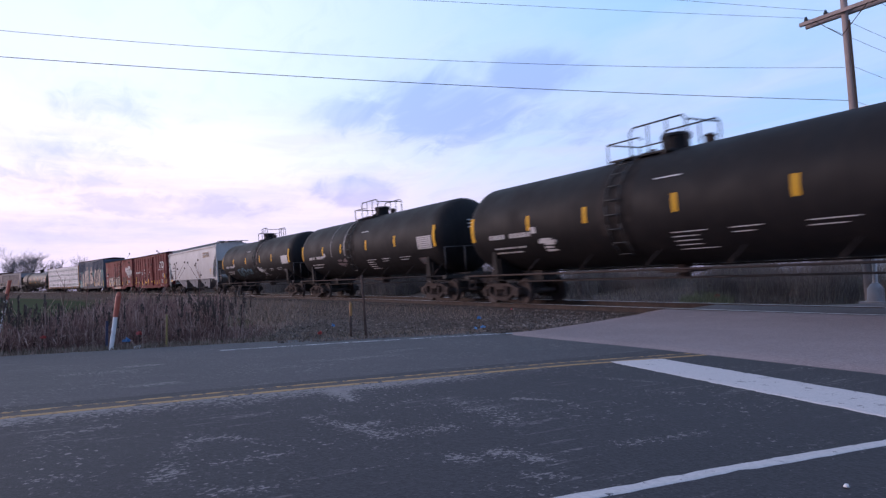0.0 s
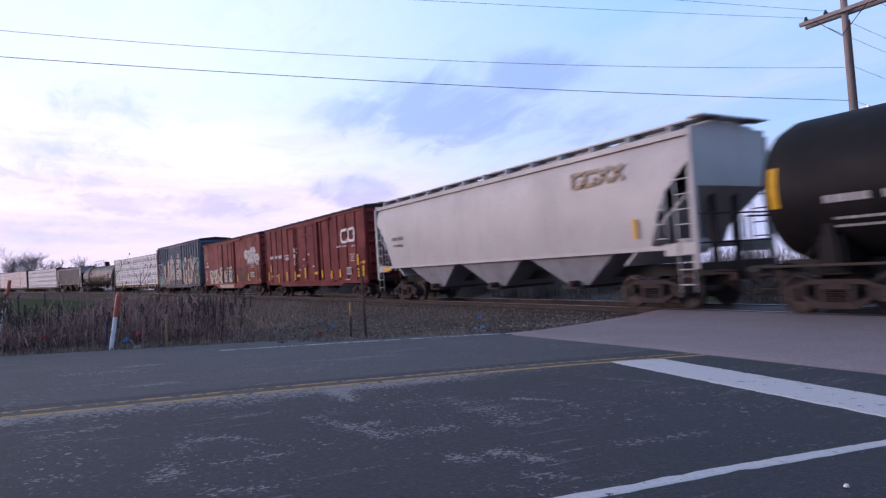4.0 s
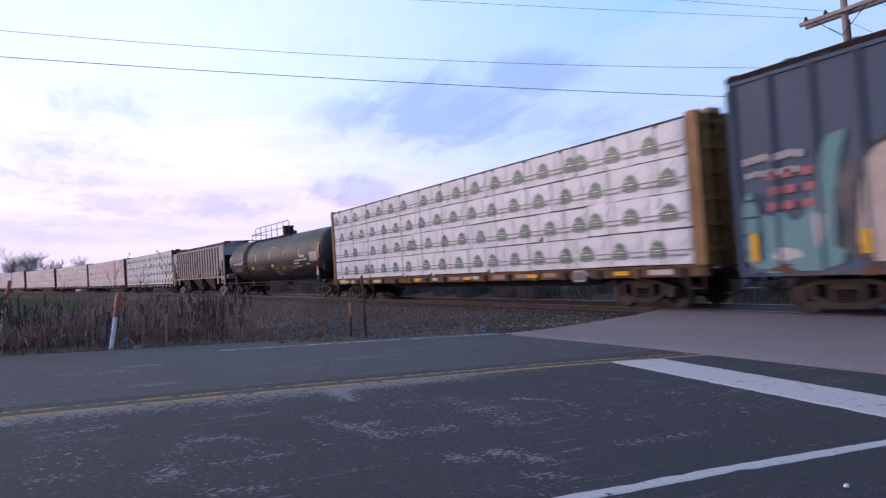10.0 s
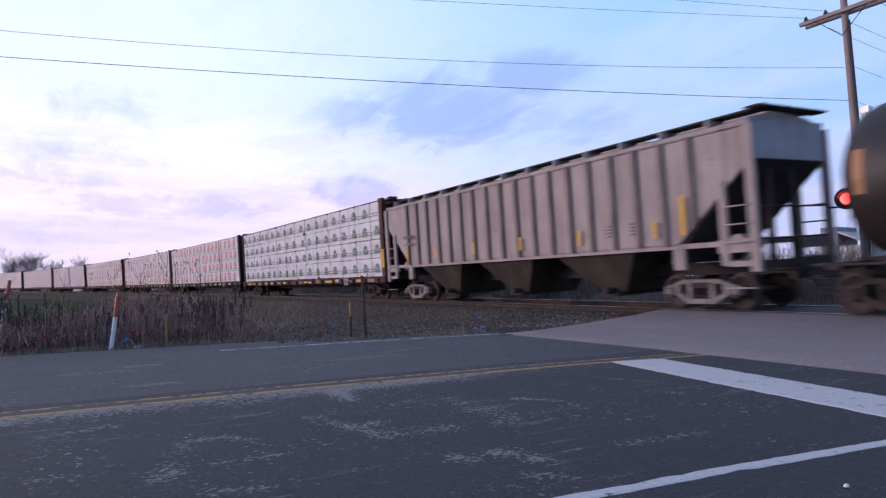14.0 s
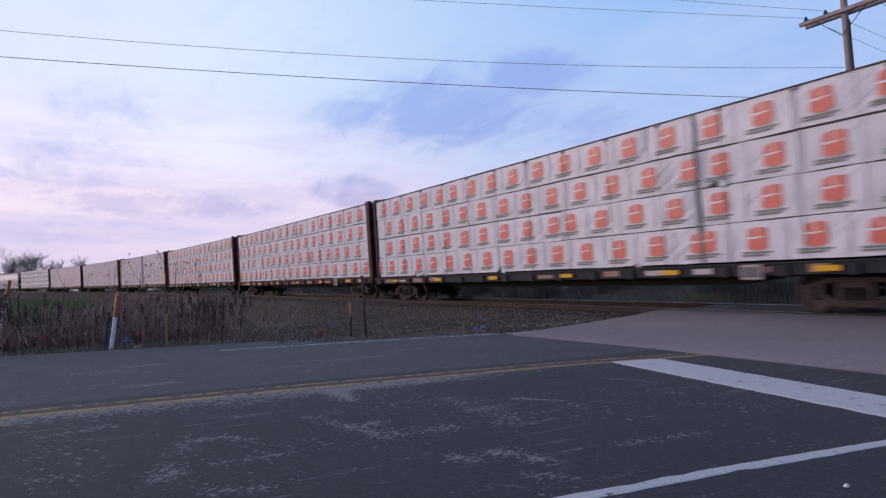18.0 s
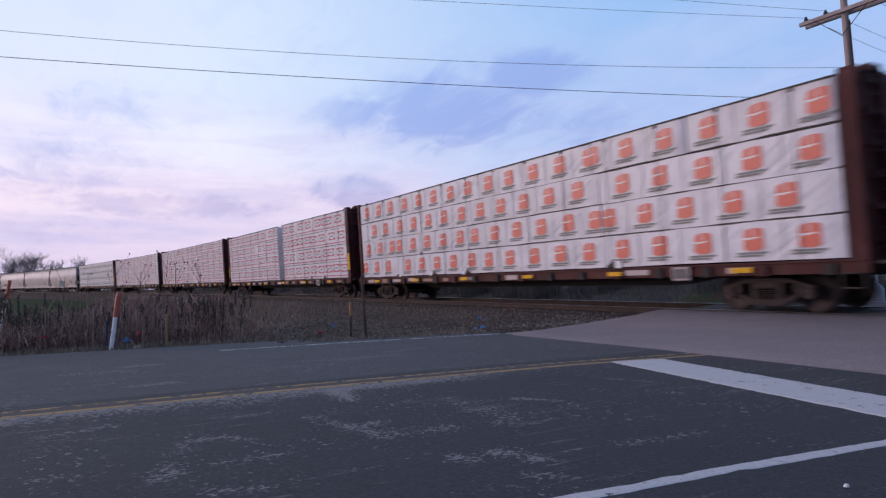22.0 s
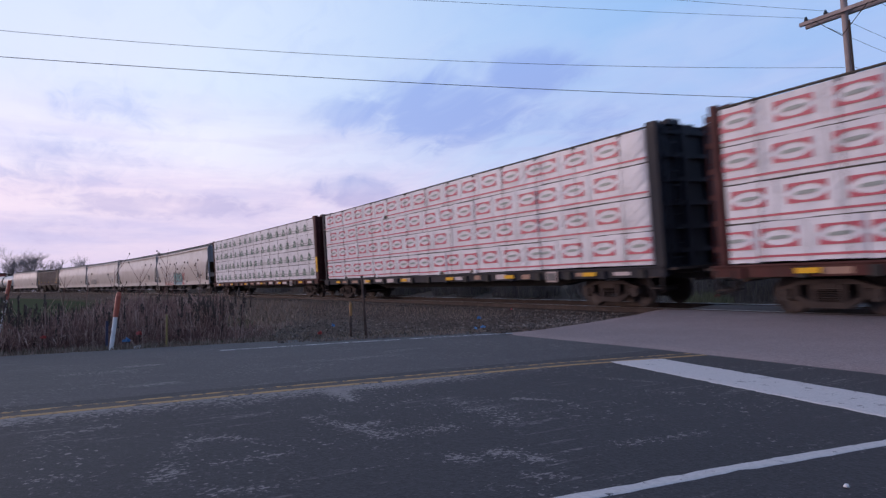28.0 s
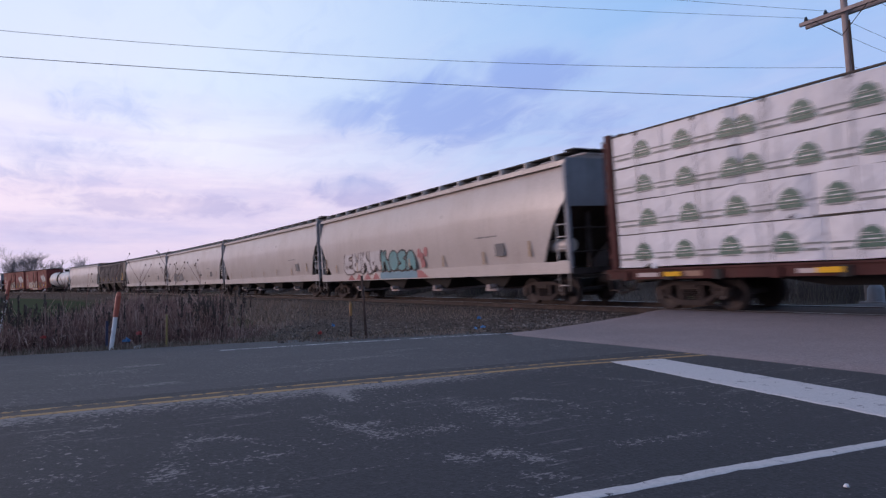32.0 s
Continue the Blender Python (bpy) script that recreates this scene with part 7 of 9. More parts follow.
def sheet(name, label, rows, mat, category, kind="structure", skirt=0.0):
    """An open sheet through rows of points."""
    bm = B()
    vs = [[bm.verts.new(p) for p in r] for r in rows]
    for a, b in zip(vs, vs[1:]):
        for i in range(len(a) - 1):
            bm.faces.new((a[i], a[i + 1], b[i + 1], b[i])).smooth = True
    if skirt:
        rim(bm, skirt)
    return thing(name, label, category, kind=kind, bm=bm, mats=[mat])


def rim(bm, depth):
    """Turns a sheet's open edges down, so that it lies closed on what is under it."""
    edges = [e for e in bm.edges if len(e.link_faces) == 1]
    out = {}
    for e in edges:
        a, b = e.verts
        d = (a.co + b.co) / 2 - e.link_faces[0].calc_center_median()
        t = (b.co - a.co).normalized()
        d = (d - t * d.dot(t))
        d.z = 0
        for v in (a, b):
            out[tuple(v.co)] = out.get(tuple(v.co), Vector()) + d.normalized()
    made = bmesh.ops.extrude_edge_only(bm, edges=edges)["geom"]
    for v in made:
        if isinstance(v, bmesh.types.BMVert):
            v.co += out[tuple(v.co)].normalized() * depth * 2.5
            v.co.z -= depth


def road_x(x0, y):
    """The road leans a little from square to the line."""
    return x0 + 0.045 * (y - 2.0)


def apron_z(y):
    """Level of the pavement along the road: nearly flat, rising to the rails, falling beyond."""
    pts = [(-60, ROAD_Z - 0.1), (6.5, ROAD_Z), (9.5, ROAD_Z + 0.015), (12.0, -0.115), (13.2, -0.054), (13.55, -0.040), (15.1, 0.048), (16.0, 0.055), (19.0, 0.02), (26, -0.05), (60, -0.2), (400, -0.6)]
    for (a, za), (b, zb) in zip(pts, pts[1:]):
        if a <= y <= b:
            return za + (zb - za) * (y - a) / (b - a)
    return pts[-1][1]


def road():
    ys = [-60, -40, -25, -15, -10, -6] + [-4 + 0.5 * i for i in range(22)]
    rows = []
    for y in ys:
        rows.append([(road_x(x, y), y, apron_z(y) if y <= 6.4 else ROAD_Z) for x in (-10.35, -10.0, -9.3, -8.4, -7.4, -6.4, -5.75)])
    sheet("road", "greyish chip-seal far lane of a two-lane country road", rows, M_ROAD_FAR, "road")
    rows = []
    for y in ys:
        rows.append([(road_x(x, y), y, ROAD_Z if y > 6.4 else apron_z(y)) for x in (-5.75, -5.2, -4, -3, -2, -1, 0, 1.2, 2.4)])
    sheet("road", "dark chip-seal near lane with pale worn patches", rows, M_ROAD, "road")
    # paler paving of the crossing, widening towards the rails
    rows = []
    for y in [6.55, 7, 7.6, 8.2, 9, 10, 11, 12, 12.6, 13.2, 13.50]:
        left = -9.05 - 2.35 * max(0.0, min(1.0, (y - 7.2) / 5.8))
        xs = [left, left + 0.4] + [left + 0.4 + (5.5 - left) * k / 14 for k in range(1, 15)]
        rows.append([(x, y + (0.0 if y > 6.9 else 0.10 - 0.11 * (x + 7.5) * 0.7 - (0.02 * (x + 4)) ** 2), apron_z(y) + 0.006) for x in xs])
    sheet("crossing_apron", "pale worn asphalt of the level crossing", rows, M_APRON, "road", skirt=0.05)
    rows = []
    for y in [15.16, 16, 17, 19, 22, 26, 35, 60, 120, 300]:
        rows.append([(x, y, apron_z(y) + 0.006) for x in (-8.6 + 0.03 * (y - 15), -6, -4, -2, 0, 1.5)])
    sheet("road", "grey asphalt road beyond the crossing", rows, M_ROAD_FAR, "road", skirt=0.05)
    rows = [[(x, y, 0.009 + (y - TRACK_Y) * BANK) for x in (-11.0, -9, -7, -5, -3, -1, 1, 3, 5)] for y in (13.68, 14.0, 14.6, 14.98)]
    sheet("crossing_panel", "dark grey paving between the rails", rows, M_ROAD_FAR, "road", skirt=0.05)


road()


def stripe(name, label, pts, width, mat, lift=0.0035, nick=0.13):
    """A painted line along (x, y) points on the road."""
    bm = B()
    left, right = [], []
    rnd = random.Random(len(pts) + int(width * 1000))
    fine = []
    for (ax, ay), (bx_, by) in zip(pts, pts[1:]):
        n = max(1, min(60, int(math.hypot(bx_ - ax, by - ay) / 0.09))) if ay > -7 else 1
        fine += [(ax + (bx_ - ax) * k / n, ay + (by - ay) * k / n) for k in range(n)]
    pts = fine + [pts[-1]]
    for i, (x, y) in enumerate(pts):
        a, b = Vector(pts[max(i - 1, 0)]), Vector(pts[min(i + 1, len(pts) - 1)])
        d = (b - a).normalized()
        o = Vector((-d.y, d.x)) * width / 2
        z = apron_z(y) if y <= 6.4 else ROAD_Z
        k1, k2 = (1 + rnd.uniform(-nick, 0.05) - (rnd.uniform(0.2, 0.5) if rnd.random() < nick - 0.12 else 0.0) for _ in range(2))
        left.append(bm.verts.new((x + o.x * k1, y + o.y * k1, z + lift)))
        right.append(bm.verts.new((x - o.x * k2, y - o.y * k2, z + lift)))
    for i in range(len(pts) - 1):
        bm.faces.new((left[i], left[i + 1], right[i + 1], right[i]))
    rim(bm, 0.008)
    return thing(name, label, "road marking", kind="structure", bm=bm, mats=[mat])


def markings():
    near = [(-2.35, -14), (-2.25, -6), (-2.1, 0.0), (-1.99, 1.73), (-1.89, 2.66), (-1.74, 3.71), (-1.45, 5.4), (-1.2, 6.6)]
    stripe("edge_line", "white painted edge line with broken edges", near, 0.078, M_LINE_W, nick=0.24)
    mid = [(-5.75, -40), (-5.6, -12), (-5.47, -0.33), (-5.44, 1.64), (-5.23, 4.6), (-4.97, 6.40)]
    stripe("tar_band", "dark brown tar band between the centre lines", mid, 0.16, M_TAR, 0.002)
    for o, w, m, words in ((-0.105, 0.045, M_LINE_Y2, "broken worn yellow centre line"), (0.105, 0.052, M_LINE_Y, "thin worn yellow centre line")):
        stripe("centre_line", words, [(x + o, y) for x, y in mid], w, m, 0.004)
    far = [(-9.27, 1.93), (-9.22, 4.12), (-8.98, 7.14)]
    stripe("edge_line", "thin white edge line along the verge", far, 0.068, M_LINE_WORN, nick=0.25)
    bm = B()
    z = ROAD_Z + 0.0025
    c = [(-5.06, 5.09), (-2.06, 4.39), (-1.55, 4.27), (-1.85, 4.98), (-2.40, 5.12), (-4.90, 5.72)]
    rnd = random.Random(77)
    worn = []
    for side, ((ax, ay), (bx_, by)) in zip((-1, -1, 0, 1, 1, 0), zip(c, c[1:] + c[:1])):
        n = int(math.hypot(bx_ - ax, by - ay) / 0.05)
        for k in range(n):
            d = rnd.uniform(-0.012, 0.006) - (rnd.uniform(0.004, 0.014) if rnd.random() < 0.08 else 0.0)
            worn.append((ax + (bx_ - ax) * k / n, ay + (by - ay) * k / n + side * d))
    vs = [bm.verts.new((x, y, z)) for x, y in worn]
    bm.faces.new(vs)
    rim(bm, 0.008)
    thing("stop_line", "broad white painted stop line", "road marking", kind="structure", bm=bm, mats=[M_LINE_W])


markings()

# ---- the railway line ----
S0, S1 = -420.0, 130.0


def line_steps(a, b, near):
    s, out = a, []
    while s < b:
        out.append(s)
        s += near if -90 < s < 20 else 8.0
    return out + [b]


def ballast():
    rows = []
    for s in line_steps(S0, S1, 1.5):
        c, _ = rail_line(s)
        at_crossing = -12.2 < s < 3.5
        j = 0.06 * noise.noise((s * 0.7, 1, 0))
        prof = [(-6.2, -1.05), (-3.6, -0.72 + j), (-2.35, -0.245), (-1.6, -0.20), (0, -0.19), (1.6, -0.10), (2.35, -0.14), (3.9, -0.6), (6.0, -0.95)]
        if at_crossing:
            prof = [(-6.2, -0.8), (-3.6, -0.6), (-2.35, -0.34), (-1.6, -0.28), (0, -0.22), (1.6, -0.15), (2.35, -0.2), (3.9, -0.4), (6.0, -0.6)]
        rows.append([flat(s, lat, z + c.z) for lat, z in prof])
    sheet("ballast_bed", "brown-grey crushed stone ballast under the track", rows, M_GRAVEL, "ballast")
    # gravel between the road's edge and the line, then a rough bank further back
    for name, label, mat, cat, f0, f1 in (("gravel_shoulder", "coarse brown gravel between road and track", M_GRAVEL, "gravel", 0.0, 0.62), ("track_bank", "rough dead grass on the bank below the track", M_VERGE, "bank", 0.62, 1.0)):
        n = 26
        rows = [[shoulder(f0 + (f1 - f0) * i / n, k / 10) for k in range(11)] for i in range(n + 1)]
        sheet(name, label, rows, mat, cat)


def shoulder(f, k):
    """The slope from the track's side (k = 0) down to the pavement's edge (k = 1); f runs away from the crossing."""
    s = -11.5 - 12.0 * f - 70.0 * f ** 3
    a = flat(s, -2.15, -0.24 + GRADE * s)
    edge = [(0.0, (-11.25, 12.5)), (0.15, (-10.35, 10.0)), (0.30, (-9.2, 7.3)), (0.45, (-9.42, 5.0)), (0.62, (-9.9, 2.6)), (0.8, (-13.5, 3.6)), (1.0, (-42.0, 4.2))]
    for (f0, p0), (f1, p1) in zip(edge, edge[1:]):
        if f <= f1 + 1e-9:
            t = (f - f0) / (f1 - f0)
            e = Vector((p0[0] + (p1[0] - p0[0]) * t, p0[1] + (p1[1] - p0[1]) * t, ROAD_Z - 0.012 if f < 0.6 else -0.2 - 0.42 * min(1.0, (f - 0.6) / 0.12)))
            break
    p = a.lerp(e, k)
    dip = 0.10 + 0.17 * max(0.0, min(1.0, (f - 0.3) / 0.5))
    p.z -= dip * math.sin(math.pi * min(1.0, k * 1.05)) ** 1.2 if k < 0.95 else 0.0
    p.z += 0.025 * noise.noise((p.x * 1.3, p.y * 1.3, 0)) * (1 if 0.05 < k < 0.95 else 0)
    return p


ballast()


def rails():
    prof = [(-0.07, -0.172), (0.07, -0.172), (0.07, -0.158), (0.012, -0.14), (0.012, -0.045), (0.036, -0.035), (0.036, -0.006), (0.028, 0.0), (-0.028, 0.0), (-0.036, -0.006), (-0.036, -0.035), (-0.012, -0.045), (-0.012, -0.14), (-0.07, -0.158)]
    for lat in (-0.7525, 0.7525):
        bm = B()
        rings = [[beside(s, lat + a, b) for a, b in prof] for s in line_steps(S0, S1, 3.0)]
        loft(bm, rings, smooth=False)
        r = thing("rail", "rusty steel rail with a polished running surface", "rail", group="rails of the line", kind="structure", bm=bm, mats=[M_RAIL])
        tp = B()
        vs = [[tp.verts.new(beside(s, lat + a, b)) for a, b in ((-0.033, -0.004), (-0.027, 0.003), (0.027, 0.003), (0.033, -0.004))] for s in line_steps(S0, S1, 3.0)]
        for a, b in zip(vs, vs[1:]):
            for i in range(3):
                tp.faces.new((a[i], a[i + 1], b[i + 1], b[i]))
        part("running_surface", tp, [M_RAILTOP], r, "polished rail head")


rails()


def sleepers():
    bm = B()
    bx(bm, -0.115, 0.115, -1.30, 1.30, -0.36, -0.176, chamfer=0.012)
    for y in (-0.7525, 0.7525):
        bx(bm, -0.095, 0.095, y - 0.15, y + 0.15, -0.180, -0.168)
    me = mesh_of(bm, "sleeper", [M_TIE])
    track = thing("track_bed", "creosoted timber sleepers under the rails", "railway track", kind="structure")
    rnd = random.Random(3)
    s, n = -12.2, 0
    while n < 150:
        c, a = rail_line(s)
        m = Matrix.Translation(c) @ Matrix.Rotation(a, 4, "Z") @ Matrix.Rotation(BANK, 4, "X") @ pose(0, rnd.uniform(-0.05, 0.05), rnd.uniform(-0.015, 0.01), 0, 0, rnd.uniform(-1.5, 1.5))
        part("sleeper", me, None, track, at=m)
        s -= 0.53
        n += 1


sleepers()
# ---- poles, wires, signal ----
def line_pole():
    p = thing("utility_pole", "tall weathered timber pole with a double crossarm", "utility pole")
    base = Vector((-9.60, 20.0, -0.1))
    H = 9.9
    top = base + Vector((-0.34, 0, H))
    bm = B()
    rod(bm, base, top, 0.13, 0.09, n=14)
    part("shaft", bm, [M_POLE], p)
    zc = 8.62
    c = base.lerp(top, (zc + 0.1) / H)
    for dy in (-0.17, 0.17):
        arm = B()
        bx(arm, c.x - 1.25, c.x + 1.35, c.y + dy - 0.045, c.y + dy + 0.045, zc - 0.05, zc + 0.06)
        part("crossarm", arm, [M_POLE], p)
    br = B()
    for s in (-1, 1):
        rod(br, (c.x + s * 0.75, c.y - 0.24, zc - 0.05), (c.x, c.y - 0.2, zc - 0.75), 0.012)
    part("arm_brace", br, [M_STEEL], p)
    for x in (-1.15, -0.55, 0.62, 1.25):
        ins = B()
        rod(ins, (c.x + x, c.y, zc + 0.07), (c.x + x, c.y, zc + 0.15), 0.02)
        rod(ins, (c.x + x, c.y, zc + 0.15), (c.x + x, c.y, zc + 0.20), 0.065, 0.05, n=10)
        rod(ins, (c.x + x, c.y, zc + 0.20), (c.x + x, c.y, zc + 0.27), 0.05, 0.03, n=10)
        part("insulator", ins, [M_BLACK], p)
    cond = B()
    off = Vector((0.15, -0.08, 0))
    path_rod(cond, [base + off + Vector((0, 0, 0.5)), base.lerp(top, 0.85) + off * 0.9], 0.03)
    part("conduit", cond, [M_STEEL], p, "grey conduit strapped to the pole")
    return c, zc


ARM, ARM_Z = line_pole()


def wire(label, a, b, sag, r=0.012):
    bm = B()
    a, b = Vector(a), Vector(b)
    pts = []
    for i in range(25):
        f = i / 24
        pts.append(a.lerp(b, f) - Vector((0, 0, 4 * sag * f * (1 - f))))
    n = 5
    d = (b - a).normalized()
    side = d.cross(Vector((0, 0, 1))).normalized()
    over = side.cross(d)
    loft(bm, [[p + side * (r * math.cos(2 * math.pi * k / n)) + over * (r * math.sin(2 * math.pi * k / n)) for k in range(n)] for p in pts])
    return thing("overhead_wire", label, "wire", group="wires on the pole line", bm=bm, mats=[M_WIRE])


def wires():
    P = Vector((-9.9, 20.0, 0))
    near = [
        ((-9.93, 19.9, 6.93), (-20.0, -2.6, 7.40), 0.33, 0.0065),
        ((-9.85, 19.9, 5.92), (-20.0, -2.6, 6.70), 0.15, 0.0095),
        ((ARM.x - 1.15, 20.0, ARM_Z + 0.24), (-20.6, -2.0, 9.18), 0.10, 0.0055),
        ((ARM.x - 0.55, 20.0, ARM_Z + 0.24), (-18.8, -2.0, 9.33), 0.10, 0.0055),
    ]
    for a, b, sag, r in near:
        wire("dark overhead wire slung from the timber pole", a, b, sag, r)
    for dx, z in ((-1.15, ARM_Z + 0.24), (-0.55, ARM_Z + 0.24), (0.62, ARM_Z + 0.24), (1.25, ARM_Z + 0.24), (0.15, 6.93), (0.1, 5.92)):
        wire("dark overhead wire running on along the road", (ARM.x + dx, 20.1, z), (ARM.x + dx + 0.5, 62.0, z - 0.6), 0.5, 0.006)
    for x, y in ((-20.0, -2.6), (-9.2, 62.0)):
        p = thing("utility_pole", "distant timber pole of the roadside line", "utility pole")
        bm = B()
        rod(bm, (x, y, -0.8), (x, y, 9.8), 0.17, 0.12, n=12)
        part("shaft", bm, [M_POLE], p)
        arm = B()
        bx(arm, x - 1.3, x + 1.3, y - 0.06, y + 0.06, 8.3 if y > 0 else 8.95, 8.43 if y > 0 else 9.08)
        part("crossarm", arm, [M_POLE], p)


wires()


def crossing_signal():
    sg = thing("crossing_signal", "silver level-crossing mast with a lit red lamp", "crossing signal")
    x, y = -8.98, 19.0
    bm = B()
    rod(bm, (x, y, 0.0), (x, y, 5.1), 0.065, 0.06, n=14)
    part("mast", bm, [M_ALU], sg)
    fin = B()
    bx(fin, x - 0.11, x + 0.11, y - 0.11, y + 0.11, 5.22, 5.40)
    rod(fin, (x, y, 5.05), (x, y, 5.24), 0.09, 0.11, n=12)
    part("mast_cap", fin, [M_ALU], sg)
    ba = B()
    bx(ba, x - 0.30, x + 0.30, y - 0.30, y + 0.30, -0.02, 0.06)
    loft(ba, [[(x + r * math.cos(i * math.pi / 6), y + r * math.sin(i * math.pi / 6), z) for i in range(12)] for r, z in ((0.21, 0.06), (0.20, 0.40), (0.11, 0.52), (0.07, 0.56))])
    part("base", ba, [M_SLATE], sg, "dull grey cast base")
    # lamps face across the line, towards the road
    to = Vector((0.30, -0.954, 0)).normalized()
    side = Vector((to.y, -to.x, 0))
    arm = B()
    mid = Vector((x - 0.20, y, 2.90)) + to * 0.12
    rod(arm, mid - side * 0.42, mid + side * 0.42, 0.03)
    rod(arm, (x, y, 2.90), mid, 0.05)
    part("lamp_arm", arm, [M_BLACK], sg)
    for k, lit in ((-1, False), (1, True)):
        c = mid + side * (-0.36 * k) * -1
        un = B()
        rod(un, c + to * 0.02, c + to * 0.05, 0.30, n=24)
        rod(un, c - to * 0.22, c + to * 0.02, 0.16, 0.19, n=16)
        lamp = part("lamp_unit", un, [M_BLACK], sg, "round black lamp backing")
        ho = B()
        n = 16
        hood = [[], []]
        for i in range(n):
            a = math.pi * i / (n - 1)
            d = side * (0.18 * math.cos(a)) + Vector((0, 0, 0.18 * math.sin(a)))
            hood[0].append(c + to * 0.05 + d)
            hood[1].append(c + to * 0.30 + d)
        loft(ho, hood, closed=False, caps=False)
        part("hood", ho, [M_BLACK], lamp)
        le = B()
        rod(le, c + to * 0.05, c + to * 0.07, 0.155, n=20)
        part("lens", le, [M_LAMP if lit else M_LENS], lamp, "lit red lens" if lit else "unlit dark red lens")


def far_shed():
    """A small pale shed far beyond the crossing."""
    sh = thing("shed", "small grey shed with a pale roof beyond the crossing", "shed")
    x, y = -38.4, 74.0
    bm = B()
    bx(bm, x - 0.9, x + 0.9, y - 2, y + 2, -0.6, 6.3)
    part("wall", bm, [M_SLATE], sh)
    rf = B()
    slab(rf, [(x + 1.0, 5.6), (x + 4.2, 4.2), (x + 4.2, 4.4), (x + 1.0, 5.8)], y - 2.2, y + 2.2)
    part("roof", rf, [M_HOPPER], sh)
    lo = B()
    bx(lo, x + 1.0, x + 4.0, y - 2, y + 2, -0.6, 4.2)
    part("lean_to", lo, [M_HOPPER], sh)


far_shed()
crossing_signal()


# ---- markers at the roadside ----
def marker_posts():
    p = thing("pipeline_marker", "leaning white marker post with an orange-red top", "marker post", group="roadside marker posts")
    b, t = Vector((-10.66, 0.668, -0.26)), Vector((-10.62, 0.763, 0.60))
    m = b.lerp(t, 0.63)
    bm = B()
    rod(bm, b, m, 0.031, n=14)
    part("shaft", bm, [M_POST_W], p, "white plastic shaft")
    bm = B()
    rod(bm, m, t, 0.037, n=14)
    rod(bm, t, t + Vector((0, 0.005, 0.05)), 0.037, 0.02, n=14)
    part("sleeve", bm, [M_POST_O], p, "orange-red sleeve and cap")
    q = thing("pipeline_marker", "distant white marker post with an orange-red top", "marker post", group="roadside marker posts")
    b, t = Vector((-22.0, -1.42, -0.62)), Vector((-22.0, -1.19, 1.0))
    m = b.lerp(t, 0.66)
    bm = B()
    rod(bm, b, m, 0.042, n=12)
    part("shaft", bm, [M_POST_W], q, "white plastic shaft")
    bm = B()
    rod(bm, m, t, 0.052, 0.045, n=12)
    part("sleeve", bm, [M_POST_O], q, "orange-red sleeve and cap")
    bl = thing("blue_marker", "blue plastic marker stake behind the white post", "marker post", group="roadside marker posts")
    bm = B()
    bx(bm, -10.93, -10.89, 0.615, 0.65, -0.3, 0.22)
    part("shaft", bm, [M_POST_B], bl)
    ye = thing("yellow_marker", "faded yellow flat marker stake among weeds", "marker post", group="roadside marker posts")
    bm = B()
    slab(bm, [(-10.72, -0.3), (-10.68, -0.3), (-10.68, 0.25), (-10.72, 0.29)], 1.423, 1.447)
    part("blade", bm, [M_POST_Y], ye)
    st = thing("steel_post", "thin rusty steel fence post", "post", group="rusty fence posts")
    bm = B()
    b, t = Vector((-9.75, 4.352, -0.3)), Vector((-9.75, 4.268, 0.85))
    rod(bm, b, t, 0.022, n=6)
    rod(bm, b + Vector((0.02, 0, 0)), t + Vector((0.02, 0, 0)), 0.014, n=5)
    part("shaft", bm, [M_RUSTPOST], st)
    s2 = thing("steel_post", "short rusty stake with a pale top", "post", group="rusty fence posts")
    bm = B()
    rod(bm, (-9.9, 4.136, -0.3), (-9.9, 4.13, 0.24), 0.022, n=6)
    part("shaft", bm, [M_RUSTPOST], s2)
    bm = B()
    slab(bm, [(-9.93, 0.2), (-9.87, 0.2), (-9.87, 0.38), (-9.91, 0.42)], 4.115, 4.145)
    part("tip", bm, [M_OCHRE], s2, "faded ochre tip")

    def flag(x, y, z, mat, label, r, seed):
        rnd = random.Random(seed)
        f = thing("marker_flag", label, "flag", group="small survey flags")
        bm = B()
        rod(bm, (x, y, z - 0.35), (x, y, z + 0.05), 0.006, n=5)
        part("wire", bm, [M_STEEL], f)
        bm = B()
        for i in range(4):
            a = rnd.uniform(0, 6.28)
            d = Vector((math.cos(a), math.sin(a), 0)) * r
            up_ = Vector((rnd.uniform(-0.03, 0.03), 0, r * rnd.uniform(0.7, 1.3)))
            o = Vector((x, y, z - r * 0.3))
            nrm = d.cross(up_).normalized() * 0.004
            loft(bm, [[o, o + d, o + d + up_ * 0.6, o + up_], [v + nrm for v in (o, o + d, o + d + up_ * 0.6, o + up_)]], smooth=False)
        part("cloth", bm, [mat], f)

    flag(-10.62, 0.868, -0.07, M_BLUEFLAG, "bright blue plastic flag at the road verge", 0.06, 1)
    flag(-11.0, 1.088, 0.0, M_REDFLAG, "orange-red plastic flag in dry weeds", 0.055, 2)
    flag(-11.2, -0.192, 0.0, M_REDFLAG, "orange-red plastic flag low in weeds", 0.05, 3)
    flag(-11.0, 4.235, -0.02, M_BLUEFLAG, "bright blue plastic flag on the gravel bank", 0.05, 4)
    flag(-10.5, 3.83, -0.11, M_REDFLAG, "small red flag at the foot of the gravel", 0.05, 5)
    flag(-11.0, 7.418, -0.01, M_BLUEFLAG, "bright blue flag on the gravel shoulder", 0.055, 6)
